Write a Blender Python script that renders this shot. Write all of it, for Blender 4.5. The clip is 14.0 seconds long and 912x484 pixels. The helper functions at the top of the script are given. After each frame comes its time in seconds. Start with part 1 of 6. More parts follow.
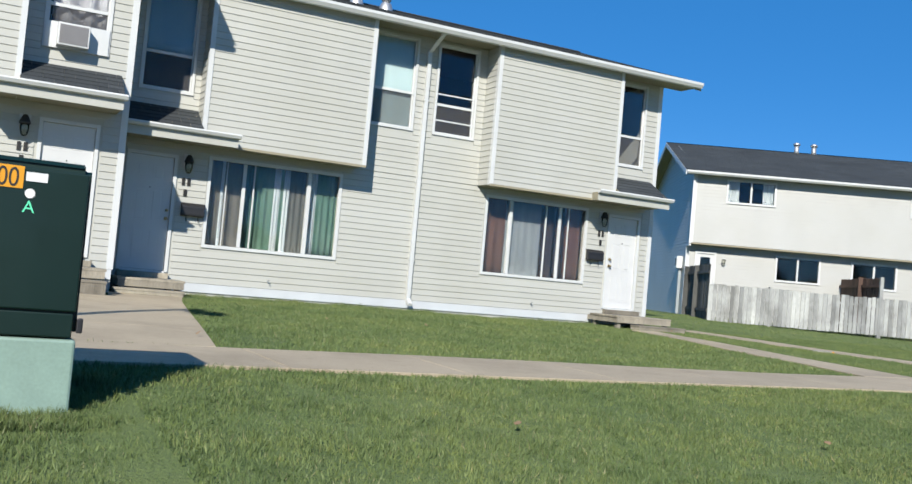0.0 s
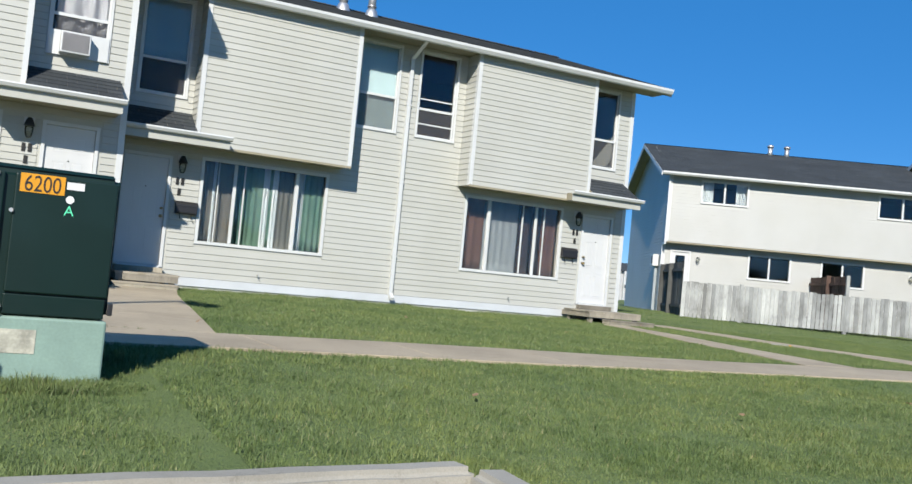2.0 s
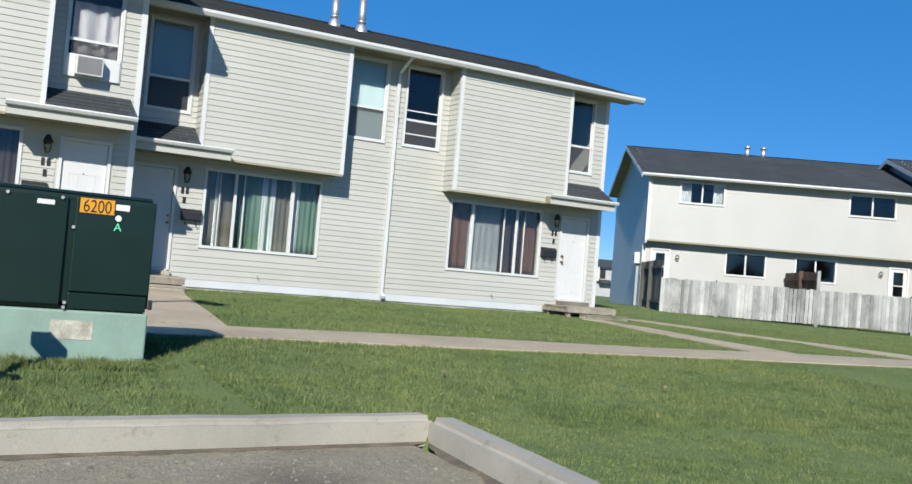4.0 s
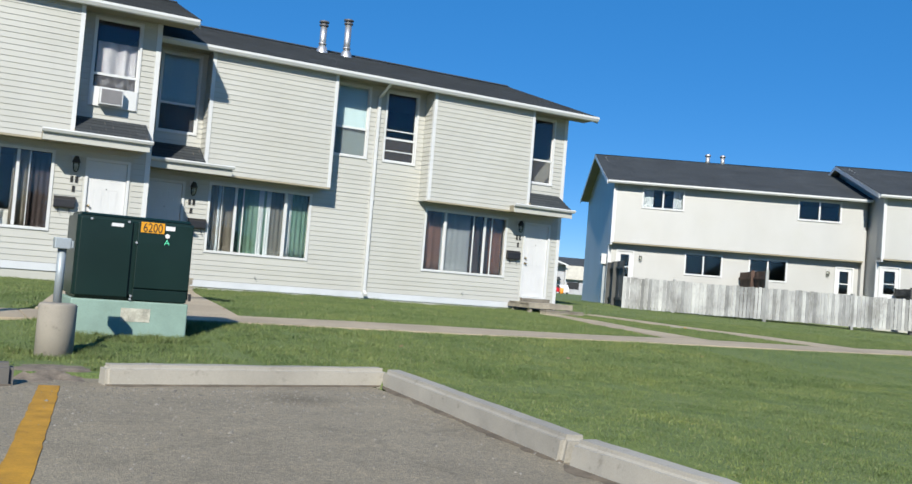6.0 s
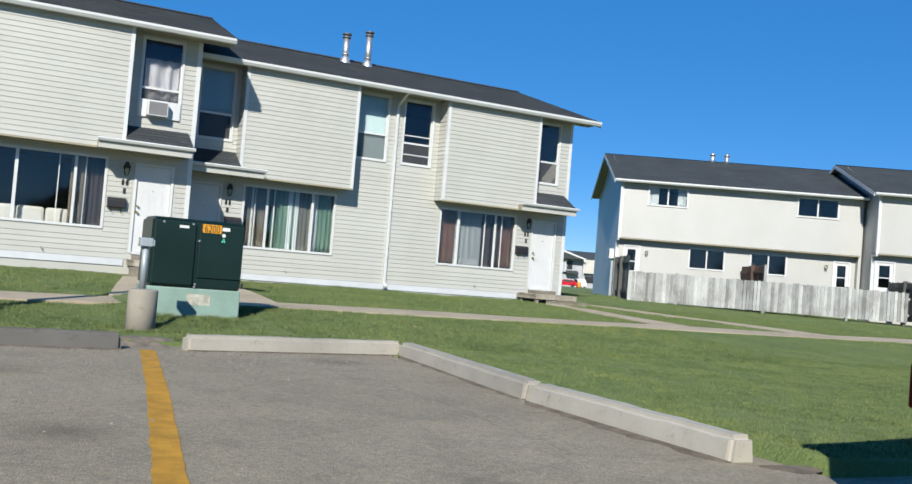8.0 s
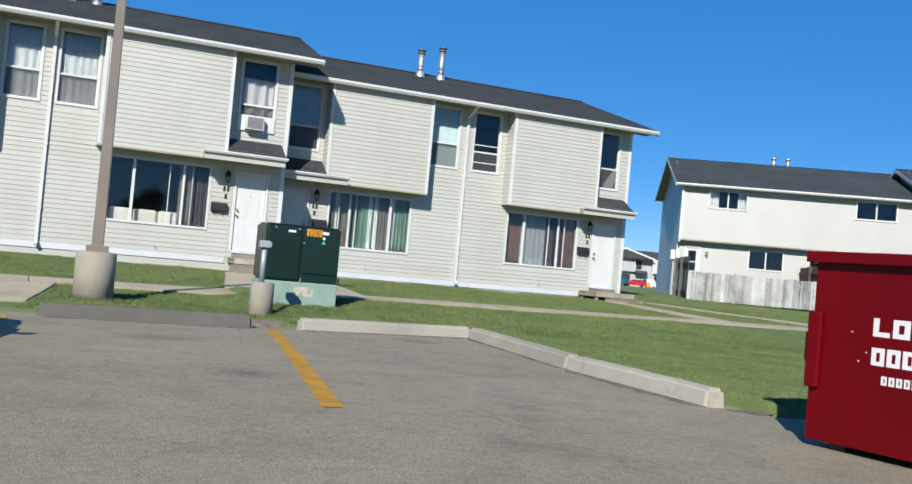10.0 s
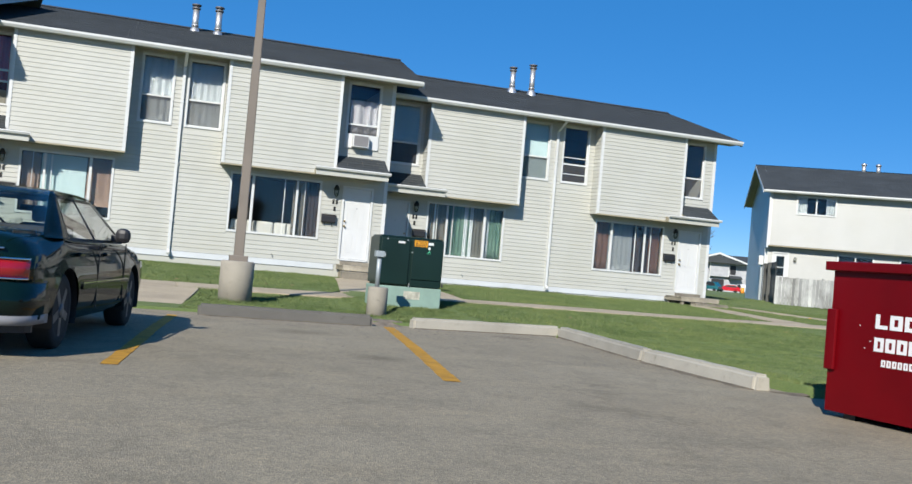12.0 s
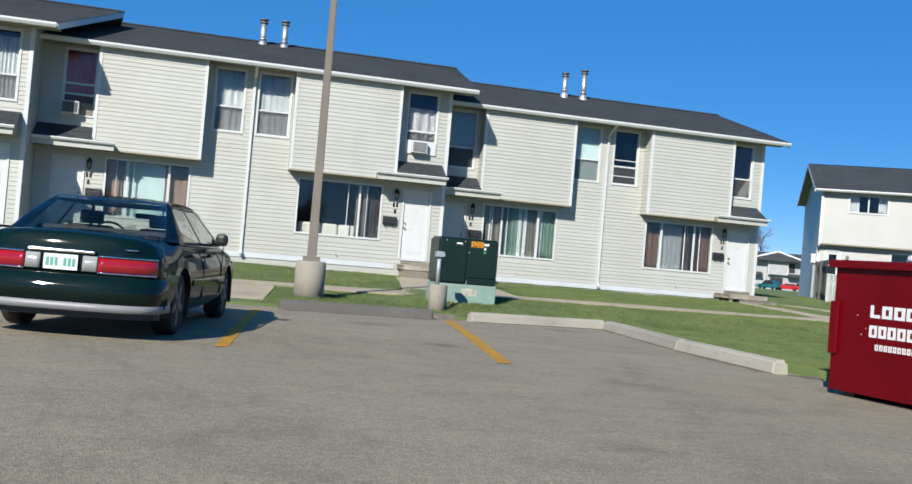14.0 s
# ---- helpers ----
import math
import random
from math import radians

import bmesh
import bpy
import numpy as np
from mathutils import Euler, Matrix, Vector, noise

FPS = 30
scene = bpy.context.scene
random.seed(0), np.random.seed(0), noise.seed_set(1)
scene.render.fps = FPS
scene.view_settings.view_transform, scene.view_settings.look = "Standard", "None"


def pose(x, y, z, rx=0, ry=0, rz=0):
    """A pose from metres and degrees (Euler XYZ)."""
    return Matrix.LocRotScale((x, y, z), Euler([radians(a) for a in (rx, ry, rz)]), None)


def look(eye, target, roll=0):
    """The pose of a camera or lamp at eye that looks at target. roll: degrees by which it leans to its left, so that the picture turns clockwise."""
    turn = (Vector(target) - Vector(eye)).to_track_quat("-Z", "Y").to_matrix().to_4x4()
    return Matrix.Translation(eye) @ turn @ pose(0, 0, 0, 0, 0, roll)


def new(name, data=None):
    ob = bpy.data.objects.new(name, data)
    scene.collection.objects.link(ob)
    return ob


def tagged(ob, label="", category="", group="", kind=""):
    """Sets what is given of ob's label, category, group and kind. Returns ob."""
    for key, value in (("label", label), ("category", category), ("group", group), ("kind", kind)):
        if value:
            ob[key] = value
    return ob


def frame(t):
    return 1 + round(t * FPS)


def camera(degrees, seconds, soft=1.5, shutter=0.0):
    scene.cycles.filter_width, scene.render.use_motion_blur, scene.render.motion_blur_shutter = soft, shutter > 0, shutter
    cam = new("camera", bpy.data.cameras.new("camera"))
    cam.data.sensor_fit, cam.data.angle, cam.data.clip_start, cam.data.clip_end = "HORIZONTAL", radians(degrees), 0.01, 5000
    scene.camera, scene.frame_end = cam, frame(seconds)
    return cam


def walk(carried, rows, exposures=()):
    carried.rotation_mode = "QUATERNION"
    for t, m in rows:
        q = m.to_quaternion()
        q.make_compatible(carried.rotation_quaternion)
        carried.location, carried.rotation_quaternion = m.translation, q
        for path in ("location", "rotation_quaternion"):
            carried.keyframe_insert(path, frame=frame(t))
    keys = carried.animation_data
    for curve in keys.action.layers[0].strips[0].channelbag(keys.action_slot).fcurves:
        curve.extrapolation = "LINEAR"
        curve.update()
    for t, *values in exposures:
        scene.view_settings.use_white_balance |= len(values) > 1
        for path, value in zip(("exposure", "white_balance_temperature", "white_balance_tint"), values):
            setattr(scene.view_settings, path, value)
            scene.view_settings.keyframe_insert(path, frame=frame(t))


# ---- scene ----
cam = camera(50.1, 14.0)
PATH = [
    (0, (0.088, 1.655, 0.984), (0.985, 3.441, 1.071), 5.1),
    (0.5, (-0.006, 1.38, 0.977), (0.897, 3.162, 1.063), 5.1),
    (1, (-0.108, 1.071, 0.976), (0.802, 2.85, 1.06), 5.2),
    (1.5, (-0.187, 0.874, 0.973), (0.73, 2.65, 1.057), 5.2),
    (2, (-0.276, 0.665, 0.971), (0.647, 2.438, 1.054), 5.4),
    (2.5, (-0.376, 0.38, 0.979), (0.551, 2.15, 1.06), 5.4),
    (3, (-0.47, 0.138, 0.967), (0.462, 1.906, 1.05), 5.1),
    (5.5, (-1.621, -2.992, 1.0), (-0.684, -1.227, 1.081), 4.5),
    (6, (-1.899, -3.708, 0.995), (-0.947, -1.951, 1.079), 4.6),
    (6.5, (-2.17, -4.334, 0.982), (-1.21, -2.582, 1.07), 5.6),
    (7, (-2.373, -4.84, 0.983), (-1.417, -3.086, 1.069), 5.1),
    (9.5, (-3.554, -7.465, 0.952), (-2.728, -5.644, 0.998), 5.0),
    (10, (-3.802, -8.035, 0.958), (-3.013, -6.198, 1.013), 5.1),
    (10.5, (-4.027, -8.513, 0.971), (-3.276, -6.66, 1.025), 5.1),
    (11, (-4.228, -8.991, 0.966), (-3.526, -7.119, 1.019), 5.1),
    (11.5, (-4.41, -9.419, 0.969), (-3.751, -7.531, 1.02), 5.1),
    (12, (-4.563, -9.821, 0.972), (-3.948, -7.918, 1.022), 5.0),
    (12.5, (-4.689, -10.203, 0.973), (-4.112, -8.289, 1.021), 4.9),
    (13, (-4.814, -10.606, 0.969), (-4.277, -8.68, 1.012), 4.8),
    (13.5, (-4.895, -10.905, 0.971), (-4.377, -8.974, 1.012), 4.8),
    (14, (-4.971, -11.204, 0.97), (-4.465, -9.269, 1.009), 4.8),
]
walk(cam, [(t, look(e, g, r)) for t, e, g, r in PATH])

# ---- light ----
SUN = Vector((-0.70, -1.0, 0.75)).normalized()
world = bpy.data.worlds.new("sky")
scene.world = world
world.use_nodes = True
wn = world.node_tree
sky = wn.nodes.new("ShaderNodeTexSky")
sky.sky_type, sky.sun_disc = "NISHITA", False
sky.sun_elevation = math.asin(SUN.z)
sky.sun_rotation = math.atan2(SUN.x, SUN.y)
sky.altitude, sky.air_density, sky.dust_density, sky.ozone_density = 2600, 0.75, 0.0, 2.0
rich = wn.nodes.new("ShaderNodeHueSaturation")
rich.inputs["Hue"].default_value = 0.499
rich.inputs["Saturation"].default_value, rich.inputs["Value"].default_value = 1.32, 1.0
wn.links.new(sky.outputs[0], rich.inputs["Color"])
clear_air = wn.nodes.new("ShaderNodeMix")
clear_air.data_type = "RGBA"
clear_air.inputs[0].default_value = 0.5
clear_air.inputs[7].default_value = (0.36, 2.4, 6.5, 1)
wn.links.new(rich.outputs[0], clear_air.inputs[6])
wn.links.new(clear_air.outputs[2], wn.nodes["Background"].inputs[0])
wn.nodes["Background"].inputs[1].default_value = 0.085
sun = new("sun", bpy.data.lights.new("sun", "SUN"))
sun.data.energy, sun.data.angle, sun.data.color = 5.0, radians(0.53), (1.0, 0.955, 0.87)
sun.matrix_world = look(SUN * 50, (0, 0, 0))
scene.view_settings.exposure = 0.5

# ---- materials ----


class Nodes:
    """A Principled material under construction."""

    def __init__(self, name, rough=0.6, metal=0.0):
        self.m = bpy.data.materials.new(name)
        self.m.use_nodes = True
        self.t = self.m.node_tree
        self.p = self.t.nodes["Principled BSDF"]
        self.p.inputs["Roughness"].default_value = rough
        self.p.inputs["Metallic"].default_value = metal
        self.pos = self.t.nodes.new("ShaderNodeNewGeometry").outputs["Position"]

    def add(self, kind, **values):
        n = self.t.nodes.new(kind)
        for k, v in values.items():
            n.inputs[k.replace("_", " ")].default_value = v
        return n

    def link(self, a, b):
        self.t.links.new(a, b)

    def noise(self, scale, detail=4.0, stretch=None, rough=0.55):
        n = self.add("ShaderNodeTexNoise", Scale=scale, Detail=detail, Roughness=rough)
        if stretch:
            mp = self.add("ShaderNodeMapping")
            mp.inputs["Scale"].default_value = stretch
            self.link(self.pos, mp.inputs["Vector"])
            self.link(mp.outputs[0], n.inputs["Vector"])
        else:
            self.link(self.pos, n.inputs["Vector"])
        return n.outputs["Fac"]

    def ramp(self, fac, stops):
        r = self.t.nodes.new("ShaderNodeValToRGB")
        e = r.color_ramp.elements
        while len(e) < len(stops):
            e.new(0.5)
        for q, (at, c) in zip(e, stops):
            q.position, q.color = at, (*c, 1)
        self.link(fac, r.inputs["Fac"])
        return r.outputs["Color"]

    def mix(self, a, b, fac, blend="MIX"):
        n = self.t.nodes.new("ShaderNodeMix")
        n.data_type, n.blend_type = "RGBA", blend
        for sock, v in ((n.inputs[6], a), (n.inputs[7], b), (n.inputs[0], fac)):
            if isinstance(v, bpy.types.NodeSocket):
                self.link(v, sock)
            elif isinstance(v, tuple):
                sock.default_value = (*v, 1)
            else:
                sock.default_value = v
        return n.outputs[2]

    def color(self, c):
        if isinstance(c, tuple):
            self.p.inputs["Base Color"].default_value = (*c, 1)
        else:
            self.link(c, self.p.inputs["Base Color"])

    def bump(self, fac, strength=0.3, distance=0.01):
        b = self.add("ShaderNodeBump", Strength=strength, Distance=distance)
        self.link(fac, b.inputs["Height"])
        self.link(b.outputs[0], self.p.inputs["Normal"])

    def random(self):
        return self.t.nodes.new("ShaderNodeObjectInfo").outputs["Random"]

    def island(self):
        n = self.t.nodes.new("ShaderNodeNewGeometry")
        return n.outputs["Random Per Island"]


def scaled(c, k):
    return tuple(min(1.0, v * k) for v in c)


def surf(name, c, rough=0.6, metal=0.0, big=1.5, fine=60.0, var=0.12, bump=0.15, per_object=0.0, per_island=0.0, stretch=None):
    """Plain coloured surface with large stains, fine grain and slight relief."""
    n = Nodes(name, rough, metal)
    a = n.ramp(n.noise(big, 3.0), [(0.3, scaled(c, 1 - var)), (0.7, scaled(c, 1 + var * 0.6))])
    f = n.noise(fine, 4.0, stretch)
    col = n.mix(a, n.ramp(f, [(0.3, (1 - var,) * 3), (0.7, (1.0,) * 3)]), 0.8, "MULTIPLY")
    for amount, source in ((per_object, n.random), (per_island, n.island)):
        if amount:
            col = n.mix(col, n.ramp(source(), [(0.0, (1 - amount,) * 3), (1.0, (1.0,) * 3)]), 1.0, "MULTIPLY")
    n.color(col)
    if bump:
        n.bump(f, bump, 0.004)
    return n.m


def make_glass(name, tint=(0.95, 0.97, 0.97), ior=1.5):
    """Thin sheet glass: clear, with a mirror gloss that grows towards grazing views."""
    n = Nodes(name, 0.02)
    wave = n.noise(1.3, 1.0)
    b = n.add("ShaderNodeBump", Strength=0.06, Distance=0.02)
    n.link(wave, b.inputs["Height"])
    clear = n.add("ShaderNodeBsdfTransparent", Color=(*tint, 1))
    gloss = n.add("ShaderNodeBsdfGlossy", Roughness=0.01)
    n.link(b.outputs[0], gloss.inputs["Normal"])
    fr = n.add("ShaderNodeFresnel", IOR=ior)
    mixed = n.t.nodes.new("ShaderNodeMixShader")
    n.link(fr.outputs[0], mixed.inputs[0])
    n.link(clear.outputs[0], mixed.inputs[1])
    n.link(gloss.outputs[0], mixed.inputs[2])
    n.link(mixed.outputs[0], n.t.nodes["Material Output"].inputs["Surface"])
    return n.m


def make_screen():
    """Fine grey insect mesh: half of the light goes through between its wires."""
    n = Nodes("insect_screen", 0.8)
    n.color((0.09, 0.09, 0.095))
    clear = n.add("ShaderNodeBsdfTransparent")
    mixed = n.t.nodes.new("ShaderNodeMixShader")
    mixed.inputs[0].default_value = 0.26
    n.link(clear.outputs[0], mixed.inputs[1])
    n.link(n.p.outputs[0], mixed.inputs[2])
    n.link(mixed.outputs[0], n.t.nodes["Material Output"].inputs["Surface"])
    return n.m


def make_asphalt():
    """Old sun-bleached asphalt: bare aggregate, dusty drifts, oil stains and hairline cracks."""
    n = Nodes("asphalt", 0.9)
    big = n.ramp(n.noise(0.35, 5.0), [(0.3, (0.205, 0.176, 0.124)), (0.55, (0.231, 0.200, 0.142)), (0.75, (0.260, 0.227, 0.164))])
    patch = n.ramp(n.noise(1.7, 7.0, rough=0.72), [(0.38, (0.70, 0.69, 0.68)), (0.50, (1, 1, 1)), (0.66, (1.16, 1.15, 1.12))])
    v = n.add("ShaderNodeTexVoronoi", Scale=115.0)
    n.link(n.pos, v.inputs["Vector"])
    grit = n.ramp(v.outputs["Color"], [(0.0, (0.55, 0.55, 0.56)), (0.6, (1, 1, 1)), (1.0, (1.6, 1.55, 1.48))])
    coarse = n.ramp(n.noise(17.0, 8.0, rough=0.8), [(0.36, (0.60, 0.60, 0.61)), (0.5, (1, 1, 1)), (0.64, (1.45, 1.42, 1.36))])
    dust = n.ramp(n.noise(0.8, 7.0, (1.0, 2.2, 1.0), 0.72), [(0.5, (1, 1, 1)), (0.68, (1.26, 1.22, 1.15))])
    oil = n.ramp(n.noise(0.62, 4.0, (0.8, 1.1, 1.0)), [(0.29, (0.50, 0.49, 0.49)), (0.38, (1, 1, 1))])
    c = n.mix(n.mix(big, patch, 0.45, "MULTIPLY"), dust, 0.5, "MULTIPLY")
    c = n.mix(n.mix(c, oil, 0.6, "MULTIPLY"), coarse, 0.45, "MULTIPLY")
    cells = n.add("ShaderNodeTexVoronoi", Scale=0.42)
    cells.feature = "DISTANCE_TO_EDGE"
    warp = n.add("ShaderNodeTexNoise", Scale=2.2, Detail=6.0)
    n.link(n.pos, warp.inputs["Vector"])
    place = n.mix(n.pos, warp.outputs["Color"], 0.32)
    n.link(place, cells.inputs["Vector"])
    crack = n.ramp(cells.outputs["Distance"], [(0.0, (0.34, 0.32, 0.30)), (0.006, (0.55, 0.53, 0.5)), (0.011, (1, 1, 1))])
    c = n.mix(c, crack, 0.16, "MULTIPLY")
    for sx, sy, size in ((0.72, 3.5, 0.42), (-2.6, 2.2, 0.5), (-2.2, -0.4, 0.35)):
        d = n.add("ShaderNodeVectorMath")
        d.operation = "DISTANCE"
        n.link(n.mix(n.pos, n.add("ShaderNodeTexNoise", Scale=3.0, Detail=5.0).outputs["Color"], 0.06), d.inputs[0])
        d.inputs[1].default_value = (sx * 0.94 + 0.03, sy * 0.94 + 0.03, 0.03)
        c = n.mix(c, n.ramp(d.outputs["Value"], [(0.0, (0.52, 0.50, 0.48)), (size * 0.45, (0.75, 0.74, 0.72)), (size, (1, 1, 1))]), 0.9, "MULTIPLY")
    n.color(n.mix(c, grit, 0.75, "MULTIPLY"))
    n.bump(v.outputs["Distance"], 0.5, 0.006)
    return n.m


def make_concrete(name, c, rough=0.85, per_object=0.1):
    n = Nodes(name, rough)
    a = n.ramp(n.noise(0.9, 5.0, rough=0.65), [(0.3, scaled(c, 0.78)), (0.5, c), (0.72, scaled(c, 1.12))])
    f = n.noise(140.0, 3.0)
    col = n.mix(a, n.ramp(f, [(0.3, (0.78,) * 3), (0.7, (1.05,) * 3)]), 0.7, "MULTIPLY")
    col = n.mix(col, n.ramp(n.random(), [(0.0, (1 - per_object,) * 3), (1.0, (1,) * 3)]), 1.0, "MULTIPLY")
    spots = n.noise(7.0, 6.0, rough=0.75)
    col = n.mix(col, n.ramp(spots, [(0.33, (0.6, 0.58, 0.55)), (0.42, (1, 1, 1))]), 0.6, "MULTIPLY")
    n.color(col)
    n.bump(f, 0.35, 0.004)
    return n.m


def make_soil():
    n = Nodes("lawn_soil", 0.95)
    a = n.ramp(n.noise(0.5, 6.0, rough=0.6), [(0.3, (0.090, 0.132, 0.038)), (0.5, (0.118, 0.162, 0.047)), (0.7, (0.148, 0.184, 0.060))])
    f = n.noise(45.0, 5.0)
    dry = n.ramp(n.noise(2.2, 6.0, rough=0.7), [(0.60, (1, 1, 1)), (0.72, (1.5, 1.15, 1.1))])
    col = n.mix(a, n.ramp(f, [(0.3, (0.7, 0.75, 0.7)), (0.7, (1.1, 1.08, 1.0))]), 0.8, "MULTIPLY")
    n.color(n.mix(col, dry, 0.7, "MULTIPLY"))
    n.bump(f, 0.8, 0.03)
    return n.m


def make_grass():
    n = Nodes("grass_blade", 0.6)
    a = n.ramp(n.island(), [(0.0, (0.090, 0.130, 0.044)), (0.5, (0.106, 0.146, 0.052)), (0.93, (0.126, 0.164, 0.062)), (1.0, (0.22, 0.21, 0.115))])
    big = n.ramp(n.noise(0.7, 6.0, rough=0.68), [(0.3, (0.60, 0.70, 0.62)), (0.5, (1, 1, 1)), (0.68, (1.28, 1.16, 1.02))])
    mid = n.ramp(n.noise(6.5, 6.0, rough=0.75), [(0.34, (0.40, 0.48, 0.42)), (0.5, (1, 1, 1)), (0.66, (1.45, 1.32, 1.08))])
    n.color(n.mix(n.mix(a, big, 0.9, "MULTIPLY"), mid, 0.8, "MULTIPLY"))
    n.p.inputs["Specular IOR Level"].default_value = 0.25
    return n.m


def make_shingles():
    n = Nodes("shingles", 0.9)
    a = n.ramp(n.island(), [(0.0, (0.024, 0.029, 0.033)), (0.6, (0.031, 0.037, 0.041)), (1.0, (0.040, 0.047, 0.052))])
    f = n.noise(90.0, 4.0)
    col = n.mix(a, n.ramp(f, [(0.3, (0.65,) * 3), (0.7, (1.3,) * 3)]), 0.8, "MULTIPLY")
    col = n.mix(col, n.ramp(n.noise(0.8, 4.0), [(0.3, (0.85,) * 3), (0.7, (1.15,) * 3)]), 1.0, "MULTIPLY")
    n.color(col)
    n.bump(f, 0.6, 0.006)
    return n.m


def make_siding(name, c):
    """Vinyl boards: faint wood-grain emboss, streaks of dirt, slight shade differences from board to board."""
    n = Nodes(name, 0.42)
    streak = n.noise(0.9, 4.0, (1.0, 1.0, 0.35), 0.55)
    col = n.ramp(streak, [(0.28, scaled(c, 0.95)), (0.5, c), (0.75, scaled(c, 1.03))])
    grain = n.noise(25.0, 4.0, (0.25, 1.0, 6.0))
    col = n.mix(col, n.ramp(n.random(), [(0.0, (0.95, 0.95, 0.94)), (1.0, (1, 1, 1))]), 1.0, "MULTIPLY")
    col = n.mix(col, n.ramp(n.noise(0.6, 5.0), [(0.3, (0.94, 0.93, 0.90)), (0.6, (1, 1, 1))]), 0.8, "MULTIPLY")
    n.color(col)
    n.bump(grain, 0.12, 0.003)
    return n.m


def make_fabric(name, c, c2=None):
    n = Nodes(name, 0.9)
    f = n.noise(120.0, 3.0, (1, 1, 0.3))
    base = n.ramp(n.noise(2.5, 4.0, (1.6, 1, 0.25)), [(0.35, c), (0.65, c2 or scaled(c, 1.15))])
    n.color(n.mix(base, n.ramp(f, [(0.3, (0.85,) * 3), (0.7, (1,) * 3)]), 0.7, "MULTIPLY"))
    n.bump(f, 0.2, 0.003)
    return n.m


def make_weathered(name, c):
    """Grey weathered board with grain along its height and pale worn patches."""
    n = Nodes(name, 0.85)
    g = n.noise(30.0, 5.0, (4.0, 4.0, 0.18), 0.65)
    col = n.ramp(g, [(0.25, scaled(c, 0.62)), (0.5, c), (0.75, scaled(c, 1.25))])
    worn = n.ramp(n.noise(1.1, 6.0, (1.0, 1.0, 0.6), 0.7), [(0.38, (0.62, 0.61, 0.59)), (0.5, (1, 1, 1)), (0.64, (1.32, 1.32, 1.3))])
    col = n.mix(col, worn, 0.9, "MULTIPLY")
    col = n.mix(col, n.ramp(n.random(), [(0.0, (0.60, 0.60, 0.60)), (1.0, (1.15, 1.14, 1.12))]), 1.0, "MULTIPLY")
    n.color(col)
    n.bump(g, 0.5, 0.006)
    return n.m


def make_paint(name, c, rough=0.25, coat=1.0, chips=None, metal=0.0, spec=0.5):
    n = Nodes(name, rough, metal)
    col = n.ramp(n.noise(1.8, 5.0), [(0.3, scaled(c, 0.85)), (0.7, scaled(c, 1.1))])
    if chips:
        col = n.mix(col, n.ramp(n.noise(9.0, 8.0, rough=0.75), [(0.70, (1, 1, 1)), (0.745, chips)]), 1.0, "MULTIPLY")
    n.color(col)
    n.p.inputs["Coat Weight"].default_value = coat
    n.p.inputs["Coat Roughness"].default_value = 0.04
    n.p.inputs["Specular IOR Level"].default_value = spec
    n.bump(n.noise(30.0, 3.0), 0.04, 0.003)
    return n.m


CREAM = (0.422, 0.424, 0.392)
M_SIDE = make_siding("cream_vinyl", CREAM)
M_SIDE2 = make_siding("white_vinyl", (0.400, 0.402, 0.386))
M_TRIM = surf("white_metal_trim", (0.545, 0.558, 0.555), 0.4, var=0.06, bump=0.03)
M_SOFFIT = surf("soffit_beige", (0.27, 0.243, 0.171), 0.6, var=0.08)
M_SKIRT = surf("white_skirt", (0.52, 0.545, 0.565), 0.5, var=0.08, bump=0.05)
M_DOOR = surf("white_door_paint", (0.545, 0.553, 0.553), 0.35, var=0.05, bump=0.03)
M_SHINGLE = make_shingles()
M_FLASH = surf("galvanised", (0.60, 0.60, 0.60), 0.5, 0.9, var=0.15, bump=0.05)
M_CAP = surf("dull_metal", (0.16, 0.16, 0.165), 0.6, 0.6, var=0.2, bump=0.05)
M_GLASS = make_glass("window_glass")
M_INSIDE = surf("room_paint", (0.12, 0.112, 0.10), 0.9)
M_DARK = surf("dark_iron", (0.018, 0.018, 0.02), 0.45, var=0.2)
M_BRASS = surf("aged_brass", (0.42, 0.33, 0.18), 0.35, 0.9)
M_BULB = make_glass("lamp_glass", (0.85, 0.85, 0.8))
M_MESH = make_screen()
M_SCREEN = surf("window_screen", (0.10, 0.11, 0.12), 0.7)
M_STEP = make_weathered("step_boards", (0.27, 0.243, 0.1935))
M_ASPHALT = make_asphalt()
M_WALK = make_concrete("pavement_concrete", (0.400, 0.330, 0.232))
M_CURB = make_concrete("kerb_concrete", (0.3469, 0.3257, 0.2749))
M_CURBD = make_concrete("dirty_kerb_concrete", (0.105, 0.10, 0.09))
M_BASE = make_concrete("footing_concrete", (0.3015, 0.2745, 0.225))
M_FOUND = make_concrete("foundation_concrete", (0.198, 0.189, 0.1665))
M_SOIL = make_soil()
M_GRASS = make_grass()
M_YELLOW = surf("yellow_line_paint", (0.45, 0.2295, 0.0126), 0.8, big=6.0, fine=90, var=0.3, bump=0.3)
M_TX = make_paint("dark_green_enamel", (0.0042, 0.0165, 0.0135), 0.42, 0.12, spec=0.3)
M_PAD = surf("pale_green_fibreglass", (0.2115, 0.3105, 0.261), 0.6, var=0.16, big=3.0)
M_LABEL = surf("orange_label", (0.594, 0.261, 0.0072), 0.5, var=0.05, bump=0.0)
